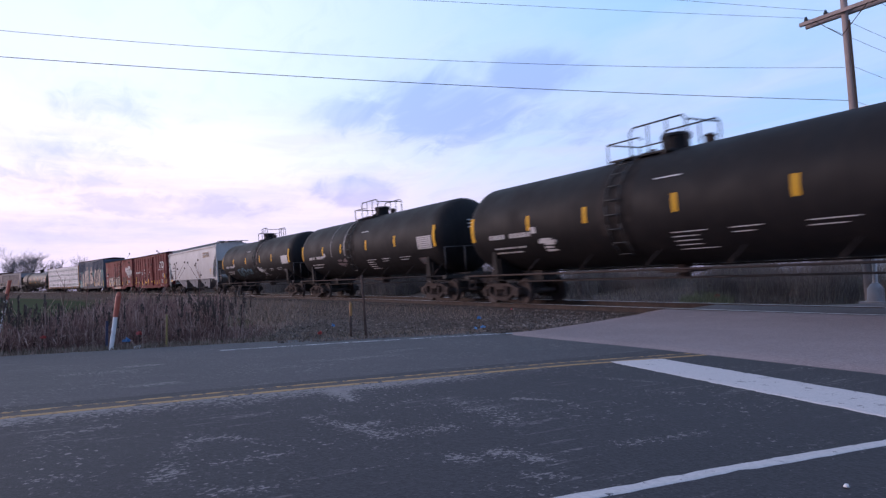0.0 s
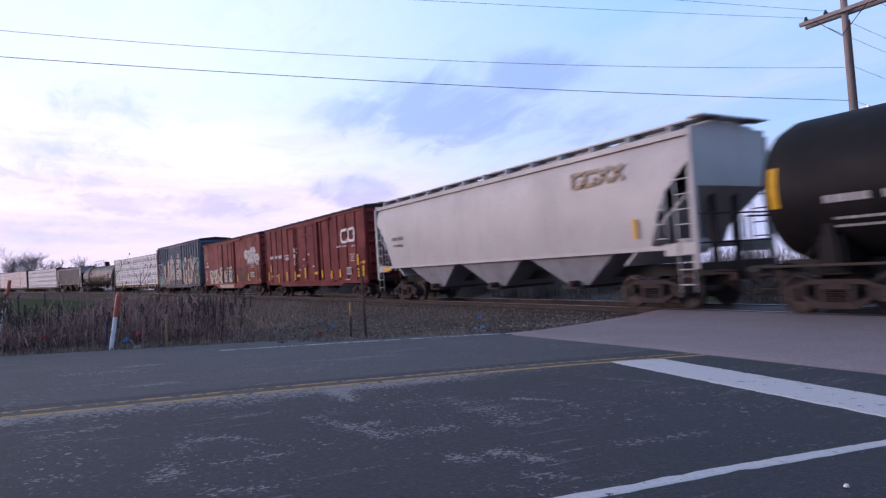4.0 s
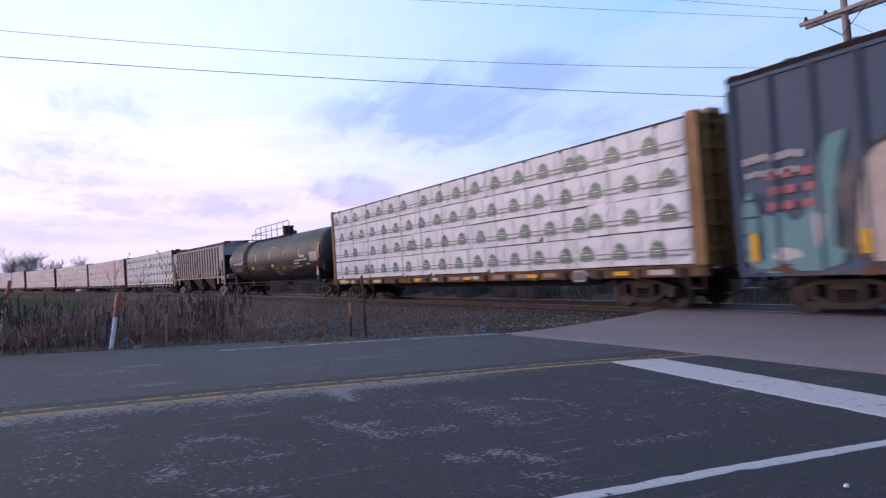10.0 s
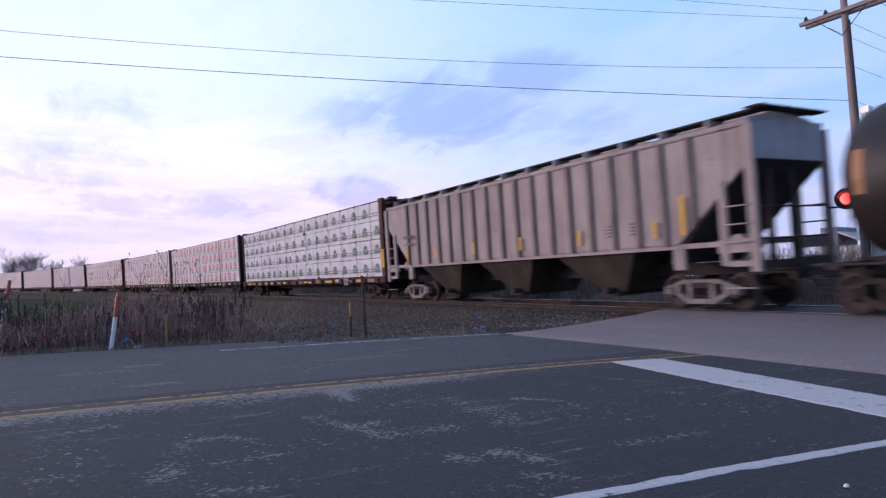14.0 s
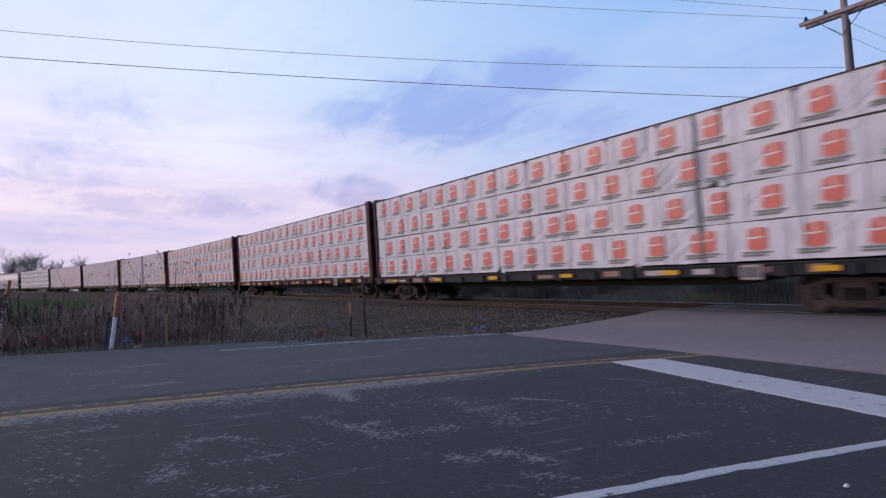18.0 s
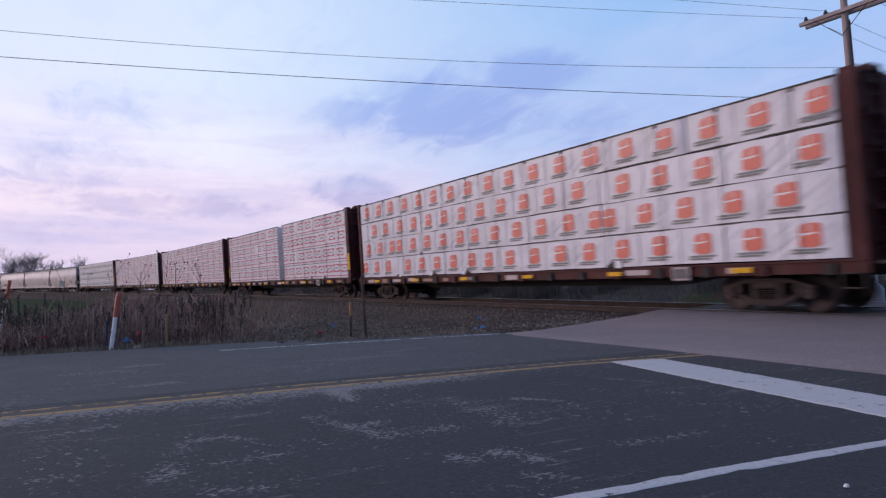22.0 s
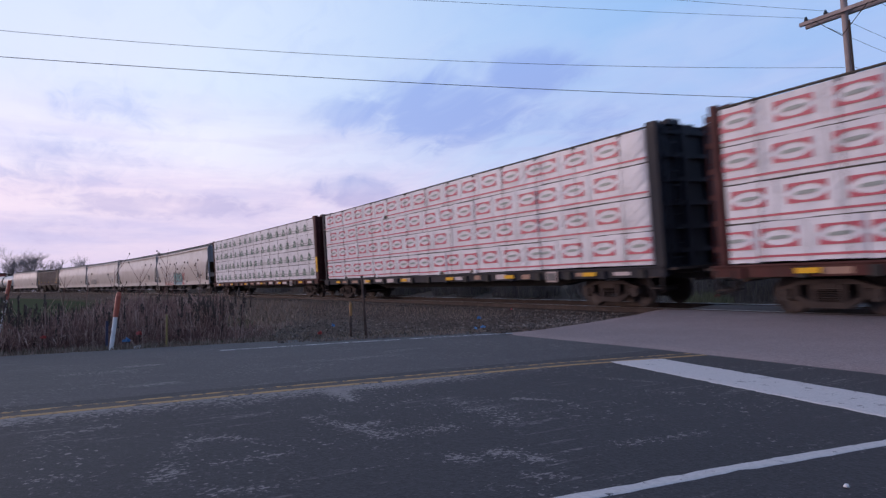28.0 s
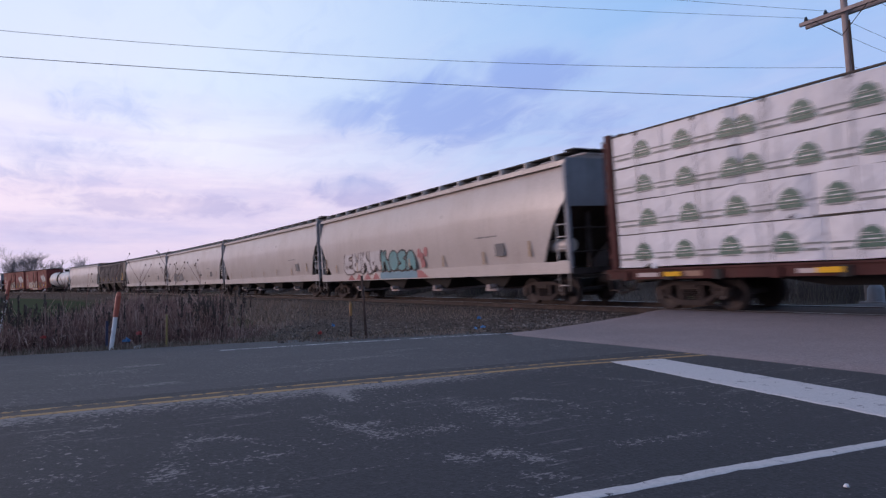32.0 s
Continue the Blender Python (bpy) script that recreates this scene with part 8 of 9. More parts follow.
    flag(-10.2, 6.77, -0.15, M_BLUEFLAG, "crumpled blue flag lying on the gravel", 0.06, 7)
    flag(-10.2, 6.97, -0.13, M_BLUEFLAG, "crumpled blue flag near the road edge", 0.05, 8)
    flag(-14.0, 10.53, 0.0, M_REDFLAG, "small orange flag beside the rail", 0.05, 9)
    flag(-16.5, 22.6, 0.06, M_REDFLAG, "orange-red flag beyond the track", 0.12, 10)


marker_posts()


# ---- growth ----
def bank_z(x):
    return -0.22 - 0.40 * max(0.0, min(1.0, (-10.9 - x) / 1.8))



def weeds():
    rnd = random.Random(11)
    bm = bmesh.new()
    heads = bmesh.new()

    def stalk(x, y, z, h, lean, twigs, head):
        top = Vector((x + lean[0], y + lean[1], z + h))
        b = Vector((x, y, z))
        midp = b.lerp(top, 0.55) + Vector((rnd.uniform(-0.02, 0.02), rnd.uniform(-0.02, 0.02), 0))
        r = rnd.uniform(0.004, 0.008)
        rod(bm, b, midp, r, r * 0.8, n=3, cap=False)
        rod(bm, midp, top, r * 0.8, r * 0.4, n=3, cap=False)
        for _ in range(twigs):
            f = rnd.uniform(0.35, 0.95)
            o = b.lerp(top, f)
            a = rnd.uniform(0, 6.28)
            ln = h * rnd.uniform(0.10, 0.25)
            e = o + Vector((math.cos(a) * ln * 0.6, math.sin(a) * ln * 0.6, ln))
            rod(bm, o, e, r * 0.55, r * 0.3, n=3, cap=False)
            if head and rnd.random() < 0.7:
                rod(heads, e, e + Vector((0, 0, 0.03)), 0.013, 0.006, n=5)
        if head == 1:
            n = rnd.randint(5, 10)
            for i in range(n):
                o = top - Vector((0, 0, i * 0.022))
                rod(heads, o + Vector((rnd.uniform(-0.012, 0.012), rnd.uniform(-0.012, 0.012), 0)), o + Vector((0, 0, 0.035)), rnd.uniform(0.012, 0.026), 0.006, n=5)

    for i in range(5600):
        y = rnd.uniform(-3.6, 3.0)
        x = -11.35 - abs(rnd.gauss(0, 2.2))
        dens = 1.0 if y < 2.2 else 0.45
        if y > -x * 0.205 or x > -11.6 and (0.5 < y < 1.55 or rnd.random() < 0.4):
            continue
        if rnd.random() > dens:
            continue
        z = bank_z(x)
        h = rnd.uniform(0.3, 1.02) * (0.85 + 0.25 * noise.noise((x * 0.6, y * 0.8, 0)))
        if y < -0.2:
            h *= 0.72
        stalk(x, y, z, h, (rnd.gauss(0, 0.09), rnd.gauss(0, 0.09)), rnd.randint(0, 4), rnd.random() < 0.05)
    # the denser growth behind, up to the foot of the line
    for i in range(4200):
        x = -12.4 - rnd.random() ** 1.3 * 9.0
        g = rnd.uniform(-0.04, 0.212)
        y = -x * g
        tall = 0.62 + 0.5 * min(1.0, max(0.0, (g + 0.01) / 0.06))
        h = tall * rnd.uniform(0.62, 1.06) * (0.9 + 0.25 * noise.noise((x * 0.5, y * 0.5, 3)))
        stalk(x, y, -0.60, h, (rnd.gauss(0, 0.10), rnd.gauss(0, 0.10)), rnd.randint(1, 4), rnd.random() < 0.02)
    # thin low stalks on the foot of the gravel
    for i in range(1100):
        x = -11.0 - rnd.random() * 7.0
        y = -x * rnd.uniform(0.205, 0.205 + 0.17 * rnd.random())
        stalk(x, y, -0.48, rnd.uniform(0.06, 0.24), (rnd.gauss(0, 0.08), rnd.gauss(0, 0.08)), rnd.randint(0, 3), False)
    # dark seed heads
    for i in range(34):
        x = -12.0 - rnd.uniform(0, 1.0)
        stalk(x, -x * rnd.uniform(0.178, 0.207), -0.6, rnd.uniform(0.85, 1.12), (rnd.gauss(0, 0.05), rnd.gauss(0, 0.05)), 4, True)
    for i in range(120):
        y = rnd.choice((rnd.uniform(-0.7, -0.1), rnd.uniform(1.5, 3.0), rnd.uniform(-1, 3)))
        x = -11.2 - rnd.uniform(0, 1.6)
        stalk(x, y, bank_z(x), rnd.uniform(0.62, 0.98), (rnd.gauss(0, 0.06), rnd.gauss(0, 0.06)), 3, True)
    # a few tall ones that stand against the train
    for x, y, h in ((-12.6, 0.85, 1.7), (-12.4, 1.55, 1.75), (-12.9, 1.9, 1.75), (-12.2, 2.15, 1.5), (-12.7, 0.05, 1.55), (-13.2, 0.4, 1.6), (-12.3, 1.2, 1.5)):
        stalk(x, y, bank_z(x), h, (rnd.gauss(0, 0.12), rnd.gauss(0, 0.12)), 9, 2)
    # arching bramble canes, low and tangled
    for i in range(900):
        x = -11.35 - abs(rnd.gauss(0, 0.8))
        y = rnd.uniform(-3.4, 2.1)
        if x > -11.5 and 0.5 < y < 1.55:
            continue
        p = Vector((x, y, bank_z(x)))
        a = rnd.uniform(0, 6.28)
        d = Vector((math.cos(a), math.sin(a), 0)) * rnd.uniform(0.12, 0.34)
        rise, r = rnd.uniform(0.22, 0.55), rnd.uniform(0.003, 0.006)
        last = p
        for k in range(1, 6):
            f = k / 5
            q = p + d * (f * 1.6) + Vector((rnd.gauss(0, 0.012), rnd.gauss(0, 0.012), rise * math.sin(f * 2.4)))
            rod(bm, last, q, r, r * 0.85, n=3, cap=False)
            if rnd.random() < 0.7:
                e = q + Vector((rnd.gauss(0, 0.05), rnd.gauss(0, 0.05), rnd.uniform(-0.02, 0.10)))
                rod(bm, q, e, r * 0.6, r * 0.3, n=3, cap=False)
            last = q
    thing("dry_weeds", "thicket of dry brown weed stalks at the roadside", "weeds", kind="stuff", bm=bm, mats=[M_STALK])
    thing("seed_heads", "dark dry seed heads on tall weeds", "weeds", kind="stuff", bm=heads, mats=[M_HEAD])


weeds()


def blades(name, label, n, where, hmin, hmax, mat, seed):
    rnd = random.Random(seed)
    vs, fs = [], []
    for _ in range(n):
        x, y, z, k = where(rnd)
        h = rnd.uniform(hmin, hmax) * k
        a = rnd.uniform(0, 6.28)
        w = rnd.uniform(0.004, 0.009)
        dx, dy = math.cos(a) * w, math.sin(a) * w
        lx, ly = rnd.gauss(0, 0.35) * h, rnd.gauss(0, 0.35) * h
        i = len(vs)
        vs += [(x - dx, y - dy, z), (x + dx, y + dy, z), (x + dx * 0.7 + lx * 0.4, y + dy * 0.7 + ly * 0.4, z + h * 0.6), (x - dx * 0.7 + lx * 0.4, y - dy * 0.7 + ly * 0.4, z + h * 0.6), (x + lx, y + ly, z + h)]
        fs += [(i, i + 1, i + 2, i + 3), (i + 3, i + 2, i + 4)]
    me = bpy.data.meshes.new(name)
    me.from_pydata(vs, [], fs)
    me.materials.append(mat)
    return tagged(new(name, me), label, "grass", "", "stuff")


def verge_spot(rnd):
    y = rnd.uniform(-4.5, 6.5)
    x = -10.30 + 0.045 * (y - 2) - abs(rnd.gauss(0, 0.55))
    if y > 3.4:
        x = -9.55 - abs(rnd.gauss(0, 0.35))
    return x, y, ROAD_Z - 0.07, 1.0


def verge_strip():
    rows = []
    for i in range(34):
        y = -22 + i * 0.95
        e = -10.22 + 0.045 * (y - 2) if y < 3 else -10.18 + (y - 3) * 0.26
        e = min(e, -9.2)
        rows.append([(e - d - 0.05 * noise.noise((y * 2, d, 0)), y, ROAD_Z + dz) for d, dz in ((-0.18, -0.012), (0.15, -0.015), (0.6, -0.07), (1.4, -0.16))])
    sheet("verge", "dead matted grass along the road edge", rows, M_VERGE, "grass verge")


verge_strip()
blades("verge_grass", "short dry and greening grass along the road edge", 9000, verge_spot, 0.04, 0.13, M_GRASS, 21)


def shoulder_spot(rnd):
    """Along the pavement's edge, and over the end of the gravel where the weeds begin."""
    if rnd.random() < 0.4:
        p, k = shoulder(rnd.uniform(0.36, 0.66), rnd.uniform(0.90, 1.0)), 0.55
    else:
        p, k = shoulder(min(max(rnd.gauss(0.70, 0.05), 0.6), 0.9), rnd.uniform(0.2, 1.0)), 1.0
    return p.x, p.y, p.z - 0.01, k


blades("shoulder_grass", "thin dead grass creeping over the gravel shoulder", 7000, shoulder_spot, 0.04, 0.15, M_GRASS, 44)


def bank_spot(rnd):
    s = -15 - 55 * rnd.random() ** 1.5
    lat = -rnd.uniform(2.7, 8.5)
    p = flat(s, lat, 0)
    keep = 0.55 + 0.45 * min(1.0, (-15 - s) / 15)
    return p.x, p.y, -0.5 + 0.24 * max(0.0, (lat + 5.5) / 3.0) + GRADE * s * 0.6, keep


blades("bank_grass", "dull dead grass on the foot of the track bank", 22000, bank_spot, 0.10, 0.34, M_GRASS, 22)


def field():
    rows = []
    for x in (-17, -22, -28, -34, -45, -60, -85, -120, -170, -260, -420):
        c, a = rail_line(x)
        edge = min(c.y - 8.5, 3.2)
        rows.append([(x, edge - d, -0.585 + 0.02 * noise.noise((x * 0.05, d * 0.05, 0))) for d in (0, 3, 8, 16, 30, 60, 140, 300)])
    sheet("field", "young green crop field beyond the weeds", rows, M_FIELD, "field")


field()


def stones():
    """Loose ballast stones on the near gravel."""
    rnd = random.Random(31)
    vs, fs = [], []
    ico = [(0, 0, 1), (0.9, 0, 0.2), (0.28, 0.85, 0.2), (-0.72, 0.52, 0.25), (-0.72, -0.52, 0.2), (0.28, -0.85, 0.25), (0, 0, -0.8)]
    tri = [(0, 1, 2), (0, 2, 3), (0, 3, 4), (0, 4, 5), (0, 5, 1), (6, 2, 1), (6, 3, 2), (6, 4, 3), (6, 5, 4), (6, 1, 5)]
    for _ in range(11000):
        f = rnd.random()
        if f < 0.5:
            s = rnd.uniform(-60, -12.0)
            lat = -rnd.uniform(1.35, 3.4)
            p = flat(s, lat, 0)
            z = (-0.20 if lat > -2.35 else -0.245 - (abs(lat) - 2.35) * 0.30) + GRADE * s
        else:
            p = shoulder(rnd.random() ** 0.9 * 0.62, rnd.random())
            z = p.z
        r = rnd.uniform(0.018, 0.042)
        a = rnd.uniform(0, 6.28)
        ca, sa = math.cos(a), math.sin(a)
        sx, sy, sz = r * rnd.uniform(0.8, 1.4), r * rnd.uniform(0.7, 1.1), r * rnd.uniform(0.55, 0.95)
        i0 = len(vs)
        for vx, vy, vz in ico:
            vx, vy = vx * sx * rnd.uniform(0.8, 1.2), vy * sy * rnd.uniform(0.8, 1.2)
            vs.append((p.x + vx * ca - vy * sa, p.y + vx * sa + vy * ca, z + sz * 0.3 + vz * sz))
        fs += [(i0 + a_, i0 + b_, i0 + c_) for a_, b_, c_ in tri]
    me = bpy.data.meshes.new("loose_stones")
    me.from_pydata(vs, [], fs)
    me.materials.append(M_STONES)
    tagged(new("loose_stones", me), "loose crushed ballast stones beside the track", "gravel", "", "stuff")


stones()


def bare_tree(x, y, z, height, seed, label, spread=0.5):
    rnd = random.Random(seed)
    t = thing("bare_tree", label, "tree", group="bare trees beyond the line")
    trunk, crown = bmesh.new(), bmesh.new()

    def grow(p, d, ln, r, depth):
        bend = Vector((rnd.gauss(0, 0.14), rnd.gauss(0, 0.14), rnd.gauss(0.03, 0.06)))
        e = p + d * ln
        rod(trunk if depth < 2 else crown, p, e, r, r * 0.68, n=6 if depth < 2 else 3, cap=False)
        if depth >= 6 or r < 0.01:
            return
        kids = rnd.randint(2, 4) if depth else rnd.randint(4, 6)
        for _ in range(kids):
            nd = (d + Vector((rnd.gauss(0, spread), rnd.gauss(0, spread), rnd.gauss(0.20, 0.16))) + bend).normalized()
            grow(p + d * ln * rnd.uniform(0.35, 1.0), nd, ln * rnd.uniform(0.62, 0.92), r * rnd.uniform(0.5, 0.72), depth + 1)

    grow(Vector((0, 0, 0)), Vector((rnd.gauss(0, 0.05), rnd.gauss(0, 0.05), 1)).normalized(), height * 0.21, height * 0.0125, 0)
    part("trunk", trunk, [M_BARK], t)
    part("crown", crown, [M_TWIG], t, "bare twiggy crown")
    t.matrix_basis = pose(x, y, z)
    return t


def brush(name, label, spots, seed, mat, hmin, hmax, n, rad):
    """Leafless bushes: sheaves of fine upright twigs."""
    rnd = random.Random(seed)
    for (x, y, z, k) in spots:
        bm = bmesh.new()
        for _ in range(n):
            a, d = rnd.uniform(0, 6.28), rnd.random() ** 0.5 * rad * k
            p = Vector((d * math.cos(a), d * math.sin(a), 0))
            h = rnd.uniform(hmin, hmax) * k
            e = p + Vector((rnd.gauss(0, 0.25) * h, rnd.gauss(0, 0.25) * h, h))
            r = rnd.uniform(0.006, 0.016) * k
            rod(bm, p, e, r, r * 0.4, n=3, cap=False)
            for _t in range(4):
                o = p.lerp(e, rnd.uniform(0.3, 0.95))
                q = o + Vector((rnd.gauss(0, 0.3), rnd.gauss(0, 0.3), rnd.uniform(0.1, 0.6))) * h * 0.4
                rod(bm, o, q, r * 0.6, r * 0.3, n=3, cap=False)
        ob = thing(name, label, "bush", group="brush beyond the line", bm=bm, mats=[mat])
        ob.matrix_basis = pose(x, y, z, 0, 0, rnd.uniform(0, 360))


# far trees and brush
for n, (x, y, h, sp, words) in enumerate((
    (-300.0, -9.5, 29.0, 0.55, "large bare tree beyond the curve of the line"),
    (-296.0, -15.0, 26.0, 0.55, "broad bare tree in the far hedgerow"),
    (-303.0, -4.0, 28.0, 0.55, "bare twiggy tree in the far hedgerow"),
    (-292.0, 0.5, 17.0, 0.5, "small bare tree at the end of the hedgerow"),
    (-306.0, -21.0, 20.0, 0.5, "bare tree half hidden by the train"),
    (-300.0, 9.0, 23.0, 0.42, "slender bare tree showing over the train"),
    (-300.0, 37.0, 27.0, 0.42, "lone bare tree showing over the train"),
)):
    bare_tree(x, y, -1.0, h, n + 1, words, sp)


def far_brush():
    rnd = random.Random(77)
    spots = []
    for i in range(100):
        x = -4.0 - i * 0.95
        y = 23.6 + rnd.uniform(-1.2, 3.6) + i * 0.10
        if -26 < x < -21 and y < 26.5:
            y += 3.0
        spots.append((x + rnd.uniform(-0.5, 0.5), y, -0.2, rnd.uniform(0.75, 1.15) * (0.72 if x > -14 else 1.0 if x > -45 else 1.35)))
    hedge = []
    for i in range(46):
        x = -98.0 - 2.4 * i
        hedge.append((x + rnd.uniform(-1, 1), 33.5 + 0.055 * (-98 - x) + rnd.uniform(-2.0, 2.0), -0.2, rnd.uniform(1.5, 2.3)))
    for i in range(26):
        hedge.append((-236.0 + rnd.uniform(-6, 6), -28.0 + 3.5 * i + rnd.uniform(-1, 1), -0.6, rnd.uniform(1.7, 2.2)))
    brush("bush", "dense leafless bush in the far hedge", hedge, 6, M_BUSH, 0.7, 2.2, 230, 1.3)
    brush("bush", "low leafless brown brush beyond the track", spots, 5, M_BUSH, 0.8, 2.35, 360, 1.2)
    # the low earth bank on which it grows
    rows = []
    for i in range(64):
        x = 8.0 - i * 2.6
        y = 25.0 + max(0, -6 - x) * 0.08 + 0.8 * noise.noise((x * 0.2, 0, 5))
        rows.append([(x, y + d, -0.5 + h * (0.62 if x > -14 else 0.62 + min(0.38, (-14 - x) * 0.06)) * (0.85 + 0.3 * noise.noise((x * 0.33, d, 2)))) for d, h in ((-4.5, -0.1), (-2.0, 0.2), (0, 0.8), (2.5, 1.6), (6, 1.75), (14, 0.6), (20, 0.0))])
    sheet("earth_bank", "low dark bank with dead grass beyond the track", rows, M_BANK, "bank")


far_brush()


def near_bits():
    """Small pale stone on the road and litter in the verge."""
    bm = B()
    rod(bm, (-1.462, 2.78, ROAD_Z), (-1.462, 2.78, ROAD_Z + 0.012), 0.013, 0.007, n=7)
    thing("pebble", "small pale stone lying on the asphalt", "stone", bm=bm, mats=[M_POST_W])
    bm = B()
    rod(bm, (-10.63, 0.98, -0.19), (-10.60, 1.07, -0.17), 0.03, 0.022, n=8)
    thing("litter", "crumpled pale scrap of litter in the verge", "litter", bm=bm, mats=[M_HOPPER])


near_bits()


def rough_grass():
    """Yellowed grass and brush at the foot of the bank beyond the track."""
    def spot(rnd):
        x = rnd.uniform(-24.0, -4.0)
        y = 20.5 + rnd.random() * 5.0
        return x, y, -0.45 + 0.16 * max(0.0, y - 21), 0.6 + 0.5 * noise.noise((x * 0.5, y * 0.4, 8))

    blades("far_grass", "dull dead grass below the brush", 7000, spot, 0.2, 0.6, M_BUSH, 44)


    def clump(rnd):
        a, d = rnd.uniform(0, 6.28), rnd.random() ** 0.5
        return -16.9 + 1.15 * d * math.cos(a), 22.4 + 0.8 * d * math.sin(a), -0.25, 1.0 - 0.5 * d

    blades("clump_grass", "pale yellow-green clump of tall grass beyond the track", 1500, clump, 0.35, 0.75, M_CLUMP, 46)


rough_grass()
# ---- the train, from its head ----
# where the printed marks run on the tiers of each lumber load, from the lowest tier: (first mark, number of marks)
LOAD_1 = (((-9.79, 3), (-6.7, 4), (-1.49, 4), (3.12, 4), (7.71, 3)), ((-9.75, 2), (-6.46, 4), (-2.43, 9), (8.15, 3)), ((-10.14, 7), (-1.67, 11)), ((-10.79, 3), (-6.83, 4), (-1.37, 8), (7.69, 3)))
LOAD_2 = (((-10.52, 10), (2.12, 8)), ((-10.57, 3), (-6.33, 2), (-3.07, 2), (-1.13, 3), (2.22, 8)), ((-10.45, 7), (-1.56, 2), (1.23, 1), (2.28, 8)), ((-10.86, 4), (-6.52, 1), (-5.62, 5), (1.09, 8)))
LOAD_3 = (((-11.16, 15), (6.35, 4)), ((-10.04, 10), (1.82, 8)), ((-10.02, 14), (6.86, 4)), ((-10.38, 5), (-4.43, 13)))
LOAD_4 = (((-10.75, 4), (-6.01, 8), (3.47, 7)), ((-11.29, 4), (-5.41, 8), (3.88, 6)), ((-10.92, 8), (-0.57, 10)), ((-11.25, 1), (-10.21, 7), (-1.27, 4), (4.4, 6)))
LOAD_5 = (((-10.93, 3), (-6.58, 5), (-0.59, 10)), ((-10.45, 3), (-7.26, 5), (-1.36, 5), (4.64, 1), (5.18, 5)), ((-9.73, 2), (-7.08, 10), (5.72, 5)), ((-10.38, 3), (-6.53, 10), (4.72, 6)))
LOAD_6 = (((-10.32, 2), (-8.38, 8), (1.74, 5), (7.78, 1), (8.8, 1), (9.83, 1), (10.87, 1)), ((-10.7, 2), (-8.7, 1), (-7.71, 1), (-6.64, 1), (-5.89, 1), (-4.9, 2), (-2.77, 3), (0.57, 1), (1.96, 2), (4.82, 4), (9.19, 2)), ((-10.77, 2), (-8.58, 1), (-7.44, 3), (-3.28, 2), (-1.06, 2), (1.71, 2), (3.83, 1), (4.65, 2), (6.78, 2), (9.44, 2)), ((-10.92, 1), (-9.85, 7), (-0.79, 2), (2.11, 2), (4.85, 2), (7.57, 1), (8.58, 1), (9.1, 2)))
LOAD_7 = (((-11.03, 1), (-10.06, 2), (-7.85, 1), (-6.91, 3), (-3.63, 1), (-2.65, 4), (2.66, 1), (3.62, 1), (4.44, 6)), ((-10.64, 3), (-7.31, 1), (-6.5, 8), (2.7, 1), (3.63, 1), (4.53, 6)), ((-10.86, 4), (-6.23, 8), (3.98, 6), (11.02, 1)), ((-10.78, 3), (-6.96, 3), (-3.56, 1), (-2.53, 5), (2.87, 2), (5.01, 3), (8.18, 3)))
LOAD_8 = (((-10.9, 8), (-1.42, 1), (-0.44, 2), (1.73, 5), (7.09, 4)), ((-10.15, 10), (2.66, 4), (7.33, 3)), ((-10.1, 5), (-4.65, 1), (-3.53, 3), (0.24, 6), (7.32, 3)), ((-10.41, 15), (7.42, 3)))
LOAD_9 = (((-10.35, 4), (-5.0, 4), (-0.41, 10)), ((-10.16, 4), (-5.54, 4), (-1.0, 3), (2.97, 7)), ((-10.21, 3), (-7.26, 4), (-3.03, 12)), ((-10.22, 3), (-7.34, 3), (-3.33, 3), (0.72, 3), (3.74, 6)))
CARS = []


def place(car, q, half):
    CARS.append((car, q, half))
    car.matrix_basis = car_pose(q, half, 0.0)
    return car


def again(car, label=""):
    c = copy_thing(car, Matrix.Identity(4))
    return tagged(c, label)


tank_1 = tank_car("black tank car with yellow reflectors and a scraped pale patch", half=8.15, seed=1)
place(again(tank_1), 245.4, 6.1)
place(tank_1, 228.35, 6.1)
place(tank_car("black tank car with pale strap marks and yellow reflectors", half=8.2, seed=2, bands=True), 210.4, 6.1)
place(tank_car("black tank car with teal graffiti scrawl along its lower side", half=8.32, seed=3, turned=True, tag=(M_G_CYAN, -3.9, 1.48, 3.6, 0.72, 6)), 192.47, 6.1)
place(hopper_car("light grey covered hopper car with smooth sides and three bays", 8.65, "sloped", M_HOPPER, M_HOPPER, tag="emblem", seed=3), 174.15, 6.9)
place(box_car("faded red boxcar with outside posts and a white painted emblem", 7.93, M_RED, 4.52, "post"), 156.3, 5.7)
place(box_car("bleached red boxcar with smooth sides and cream graffiti", 7.8, M_RED2, 4.50, "smooth"), 139.2, 5.6)
place(box_car("slate blue boxcar with ribbed doors covered in cream graffiti", 8.3, M_BLUE, 5.12, "louvre"), 121.7, 6.1)
place(centerbeam_car("ochre centerbeam car stacked with white green-printed lumber bundles", "green", M_OCHRE, M_OCHRE_SILL, 1, LOAD_1, False), 100.9, 9.0)
place(tank_car("long sooty brown tank car with a walkway along its top", half=9.72, radius=1.52, mat=M_TANK_BROWN, long_walk=True, seed=5, tag=(M_G_OLIVE, -2.95, 1.80, 2.3, 0.40, 7)), 78.3, 8.7)
place(hopper_car("dusty grey-brown ribbed hopper car with open end bays", 8.85, "ribbed", M_HOPPER_G, M_SLATE, seed=7), 58.2, 7.0)
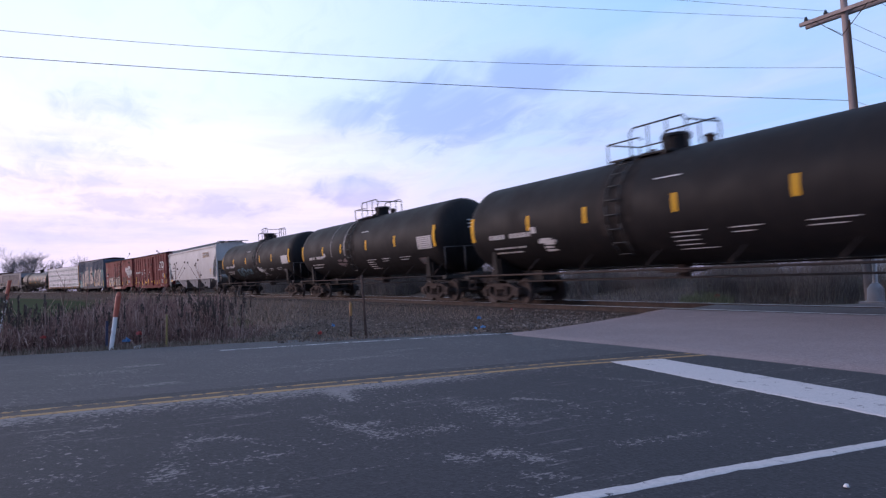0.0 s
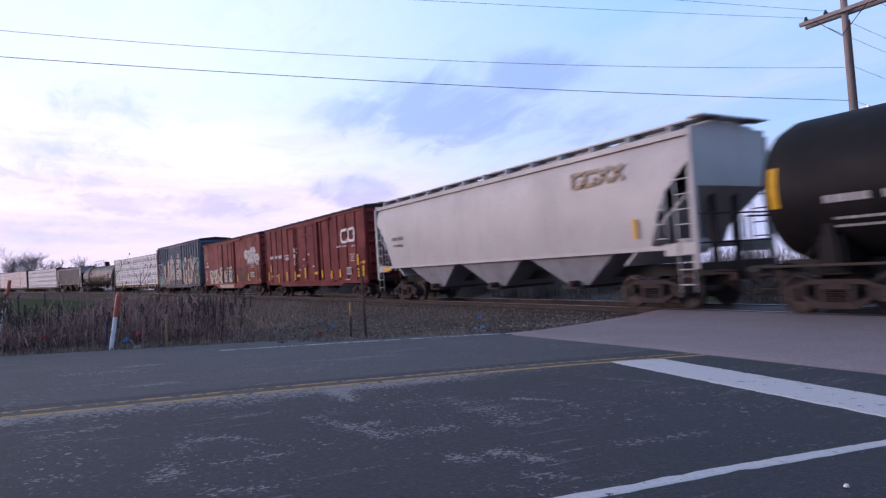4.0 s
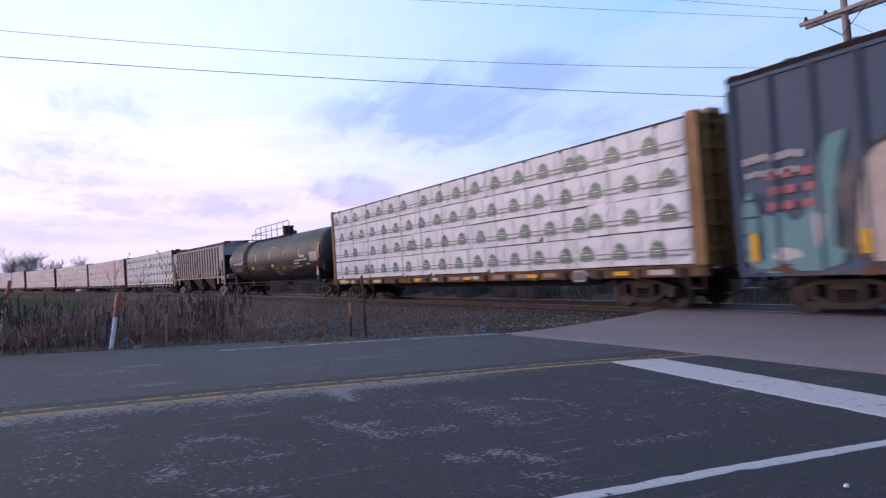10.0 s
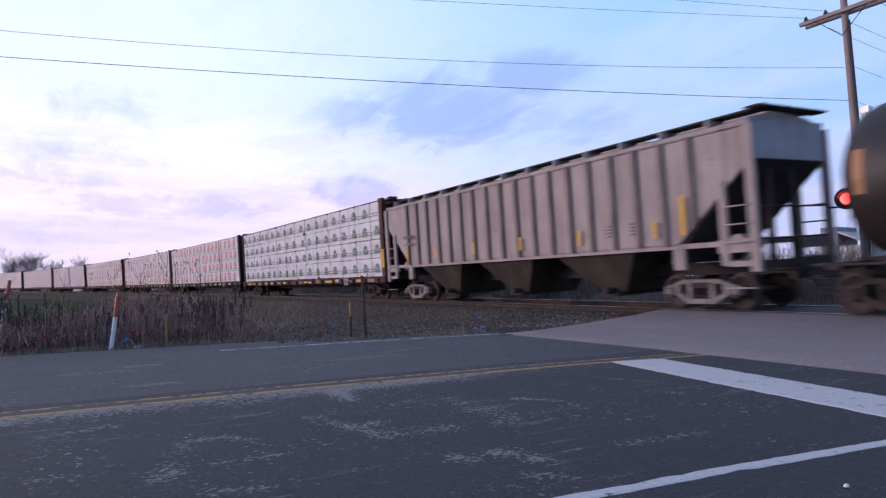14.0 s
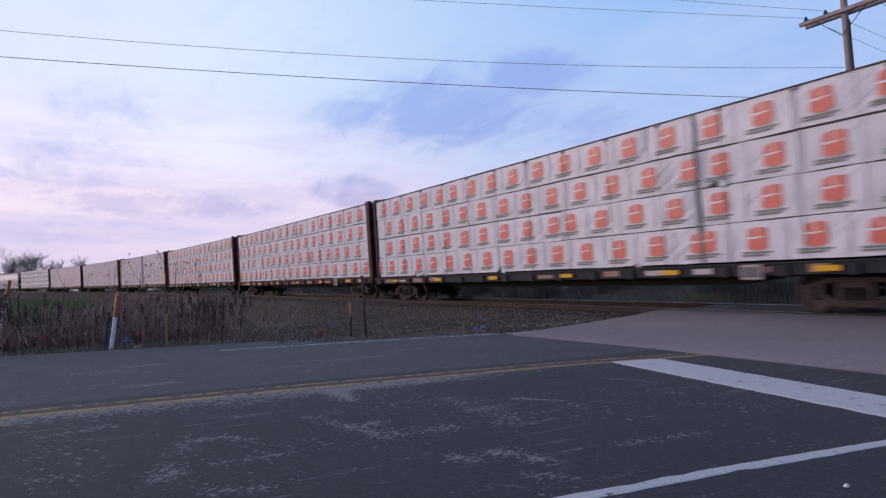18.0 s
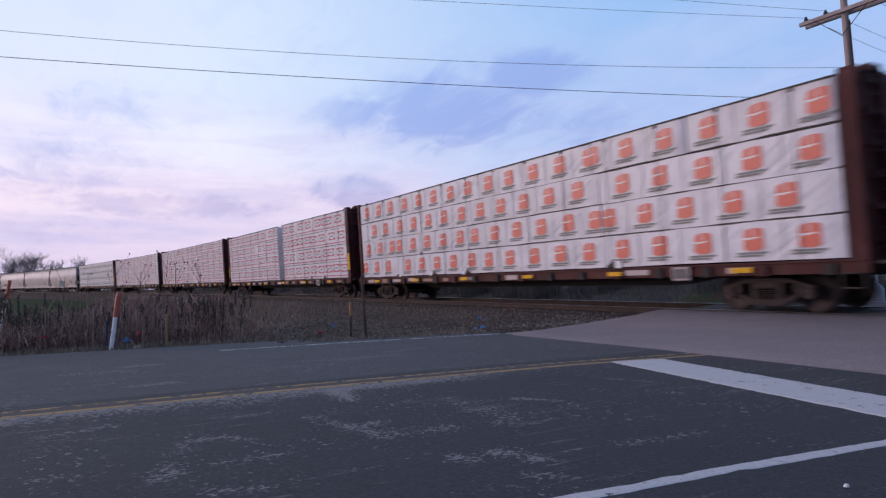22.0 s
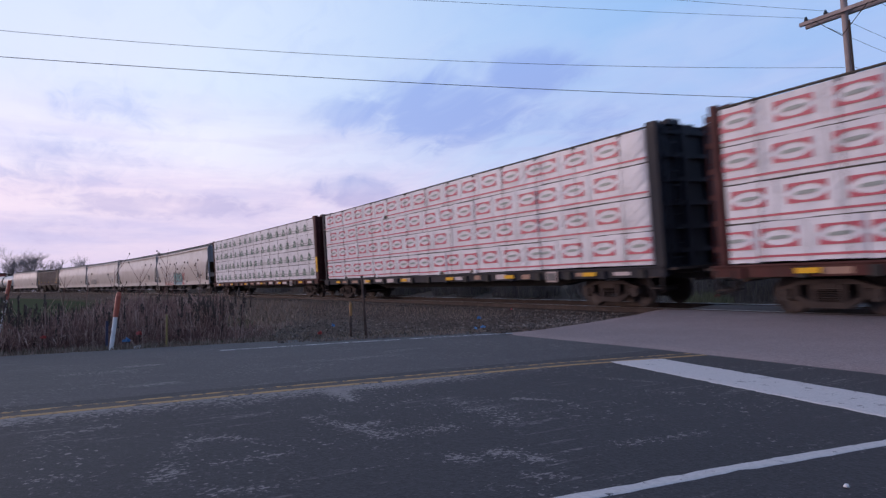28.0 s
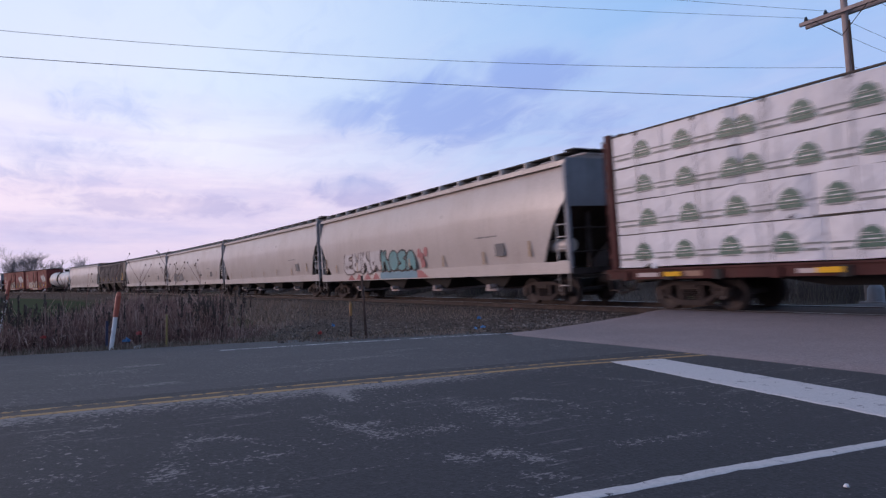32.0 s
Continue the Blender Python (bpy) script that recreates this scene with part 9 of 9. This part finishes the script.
place(centerbeam_car("brown-red centerbeam car stacked with white green-printed lumber bundles", "green", M_BROWNRED, M_BROWNRED, 2, LOAD_2), 37.15, 9.0)
place(centerbeam_car("navy centerbeam car stacked with white orange-printed lumber bundles", "orange", M_NAVY, M_NAVY, 3, LOAD_3, False, seam=6.23), 13.0, 9.0)
place(centerbeam_car("maroon centerbeam car stacked with white orange-printed lumber bundles", "orange", M_MAROON, M_BROWNRED, 4, LOAD_4, False), -10.7, 9.0)
place(centerbeam_car("maroon centerbeam car with brown sill and orange-printed lumber bundles", "orange", M_MAROON, M_BROWNRED, 5, LOAD_5, False), -35.04, 9.0)
place(centerbeam_car("maroon centerbeam car of red-printed bundles with a gap between stacks", "red", M_MAROON, M_BROWNRED, 6, LOAD_6, 2, grey_gap=1.07), -59.5, 9.0)
place(centerbeam_car("brown-red centerbeam car stacked with white red-printed lumber bundles", "red", M_MAROON, M_BROWNRED, 7, LOAD_7, False), -84.0, 9.0)
place(centerbeam_car("navy centerbeam car stacked with white red-printed lumber bundles", "red", M_NAVY, M_NAVY, 8, LOAD_8, False), -108.6, 9.0)
place(centerbeam_car("brown-red centerbeam car of green-printed bundles, the last of the lumber", "green", M_MAROON, M_BROWNRED, 9, LOAD_9), -132.9, 9.0)
place(hopper_car("beige covered hopper car with white and teal graffiti", 10.0, "smooth", M_HOPPER_W, M_SLATE, tag="piece", seed=11), -156.0, 8.2)
hop2 = place(hopper_car("plain beige covered hopper car with curved sides", 10.0, "smooth", M_HOPPER_W, M_SLATE, seed=12), -176.6, 8.2)
place(hopper_car("beige covered hopper car with faded dark graffiti", 10.0, "smooth", M_HOPPER_W, M_SLATE, tag="ghost", seed=13), -197.2, 8.2)
place(again(hop2), -217.8, 8.2)
place(hopper_car("dark brown ribbed hopper car far back in the train", 8.6, "ribbed", M_DARKBROWN, M_DARKBROWN, seed=15), -236.8, 6.9)
place(again(hop2, "beige covered hopper car far back in the train"), -255.4, 8.2)
place(tank_car("white tank car far back in the train", half=7.6, radius=1.4, zc=2.5, mat=M_TANK_WHITE, bare=True, seed=9), -274.4, 5.5)
red_b = box_car("red boxcar with grey graffiti far back in the train", 8.5, M_RED2, 4.6, "smooth", seed=4)
place(red_b, -292.0, 6.3)
place(again(red_b), -310.6, 6.3)
place(again(hop2), -331.5, 8.2)
place(again(hop2), -352.1, 8.2)


# ---- what moves ----
def motions():
    for car, q, half in CARS:
        walk(car, [(t, car_pose(q, half, t)) for t in range(0, 33)])
        # wheels turn while their car is near
        sets = [w for w in car.children_recursive if w.name.startswith("wheelset")]
        times, t = [], 0.0
        while t <= 32.0:
            if -75 < q + advance(t) < 16:
                times.append(t)
            t += 1.0 / 15
        if len(times) < 3:
            continue
        for w in sets:
            x, y, z = w.location
            rows = [] if times[0] == 0.0 else [(0.0, pose(x, y, z, 0, math.degrees((advance(times[0]) - advance(0)) * 0) , 0))]
            for t in times:
                turn = (advance(t) - advance(times[0])) / 0.415
                rows.append((t, pose(x, y, z) @ Matrix.Rotation(turn, 4, "Y")))
            if times[-1] < 31.99:
                rows.append((32.0, rows[-1][1]))
            walk(w, rows)


motions()
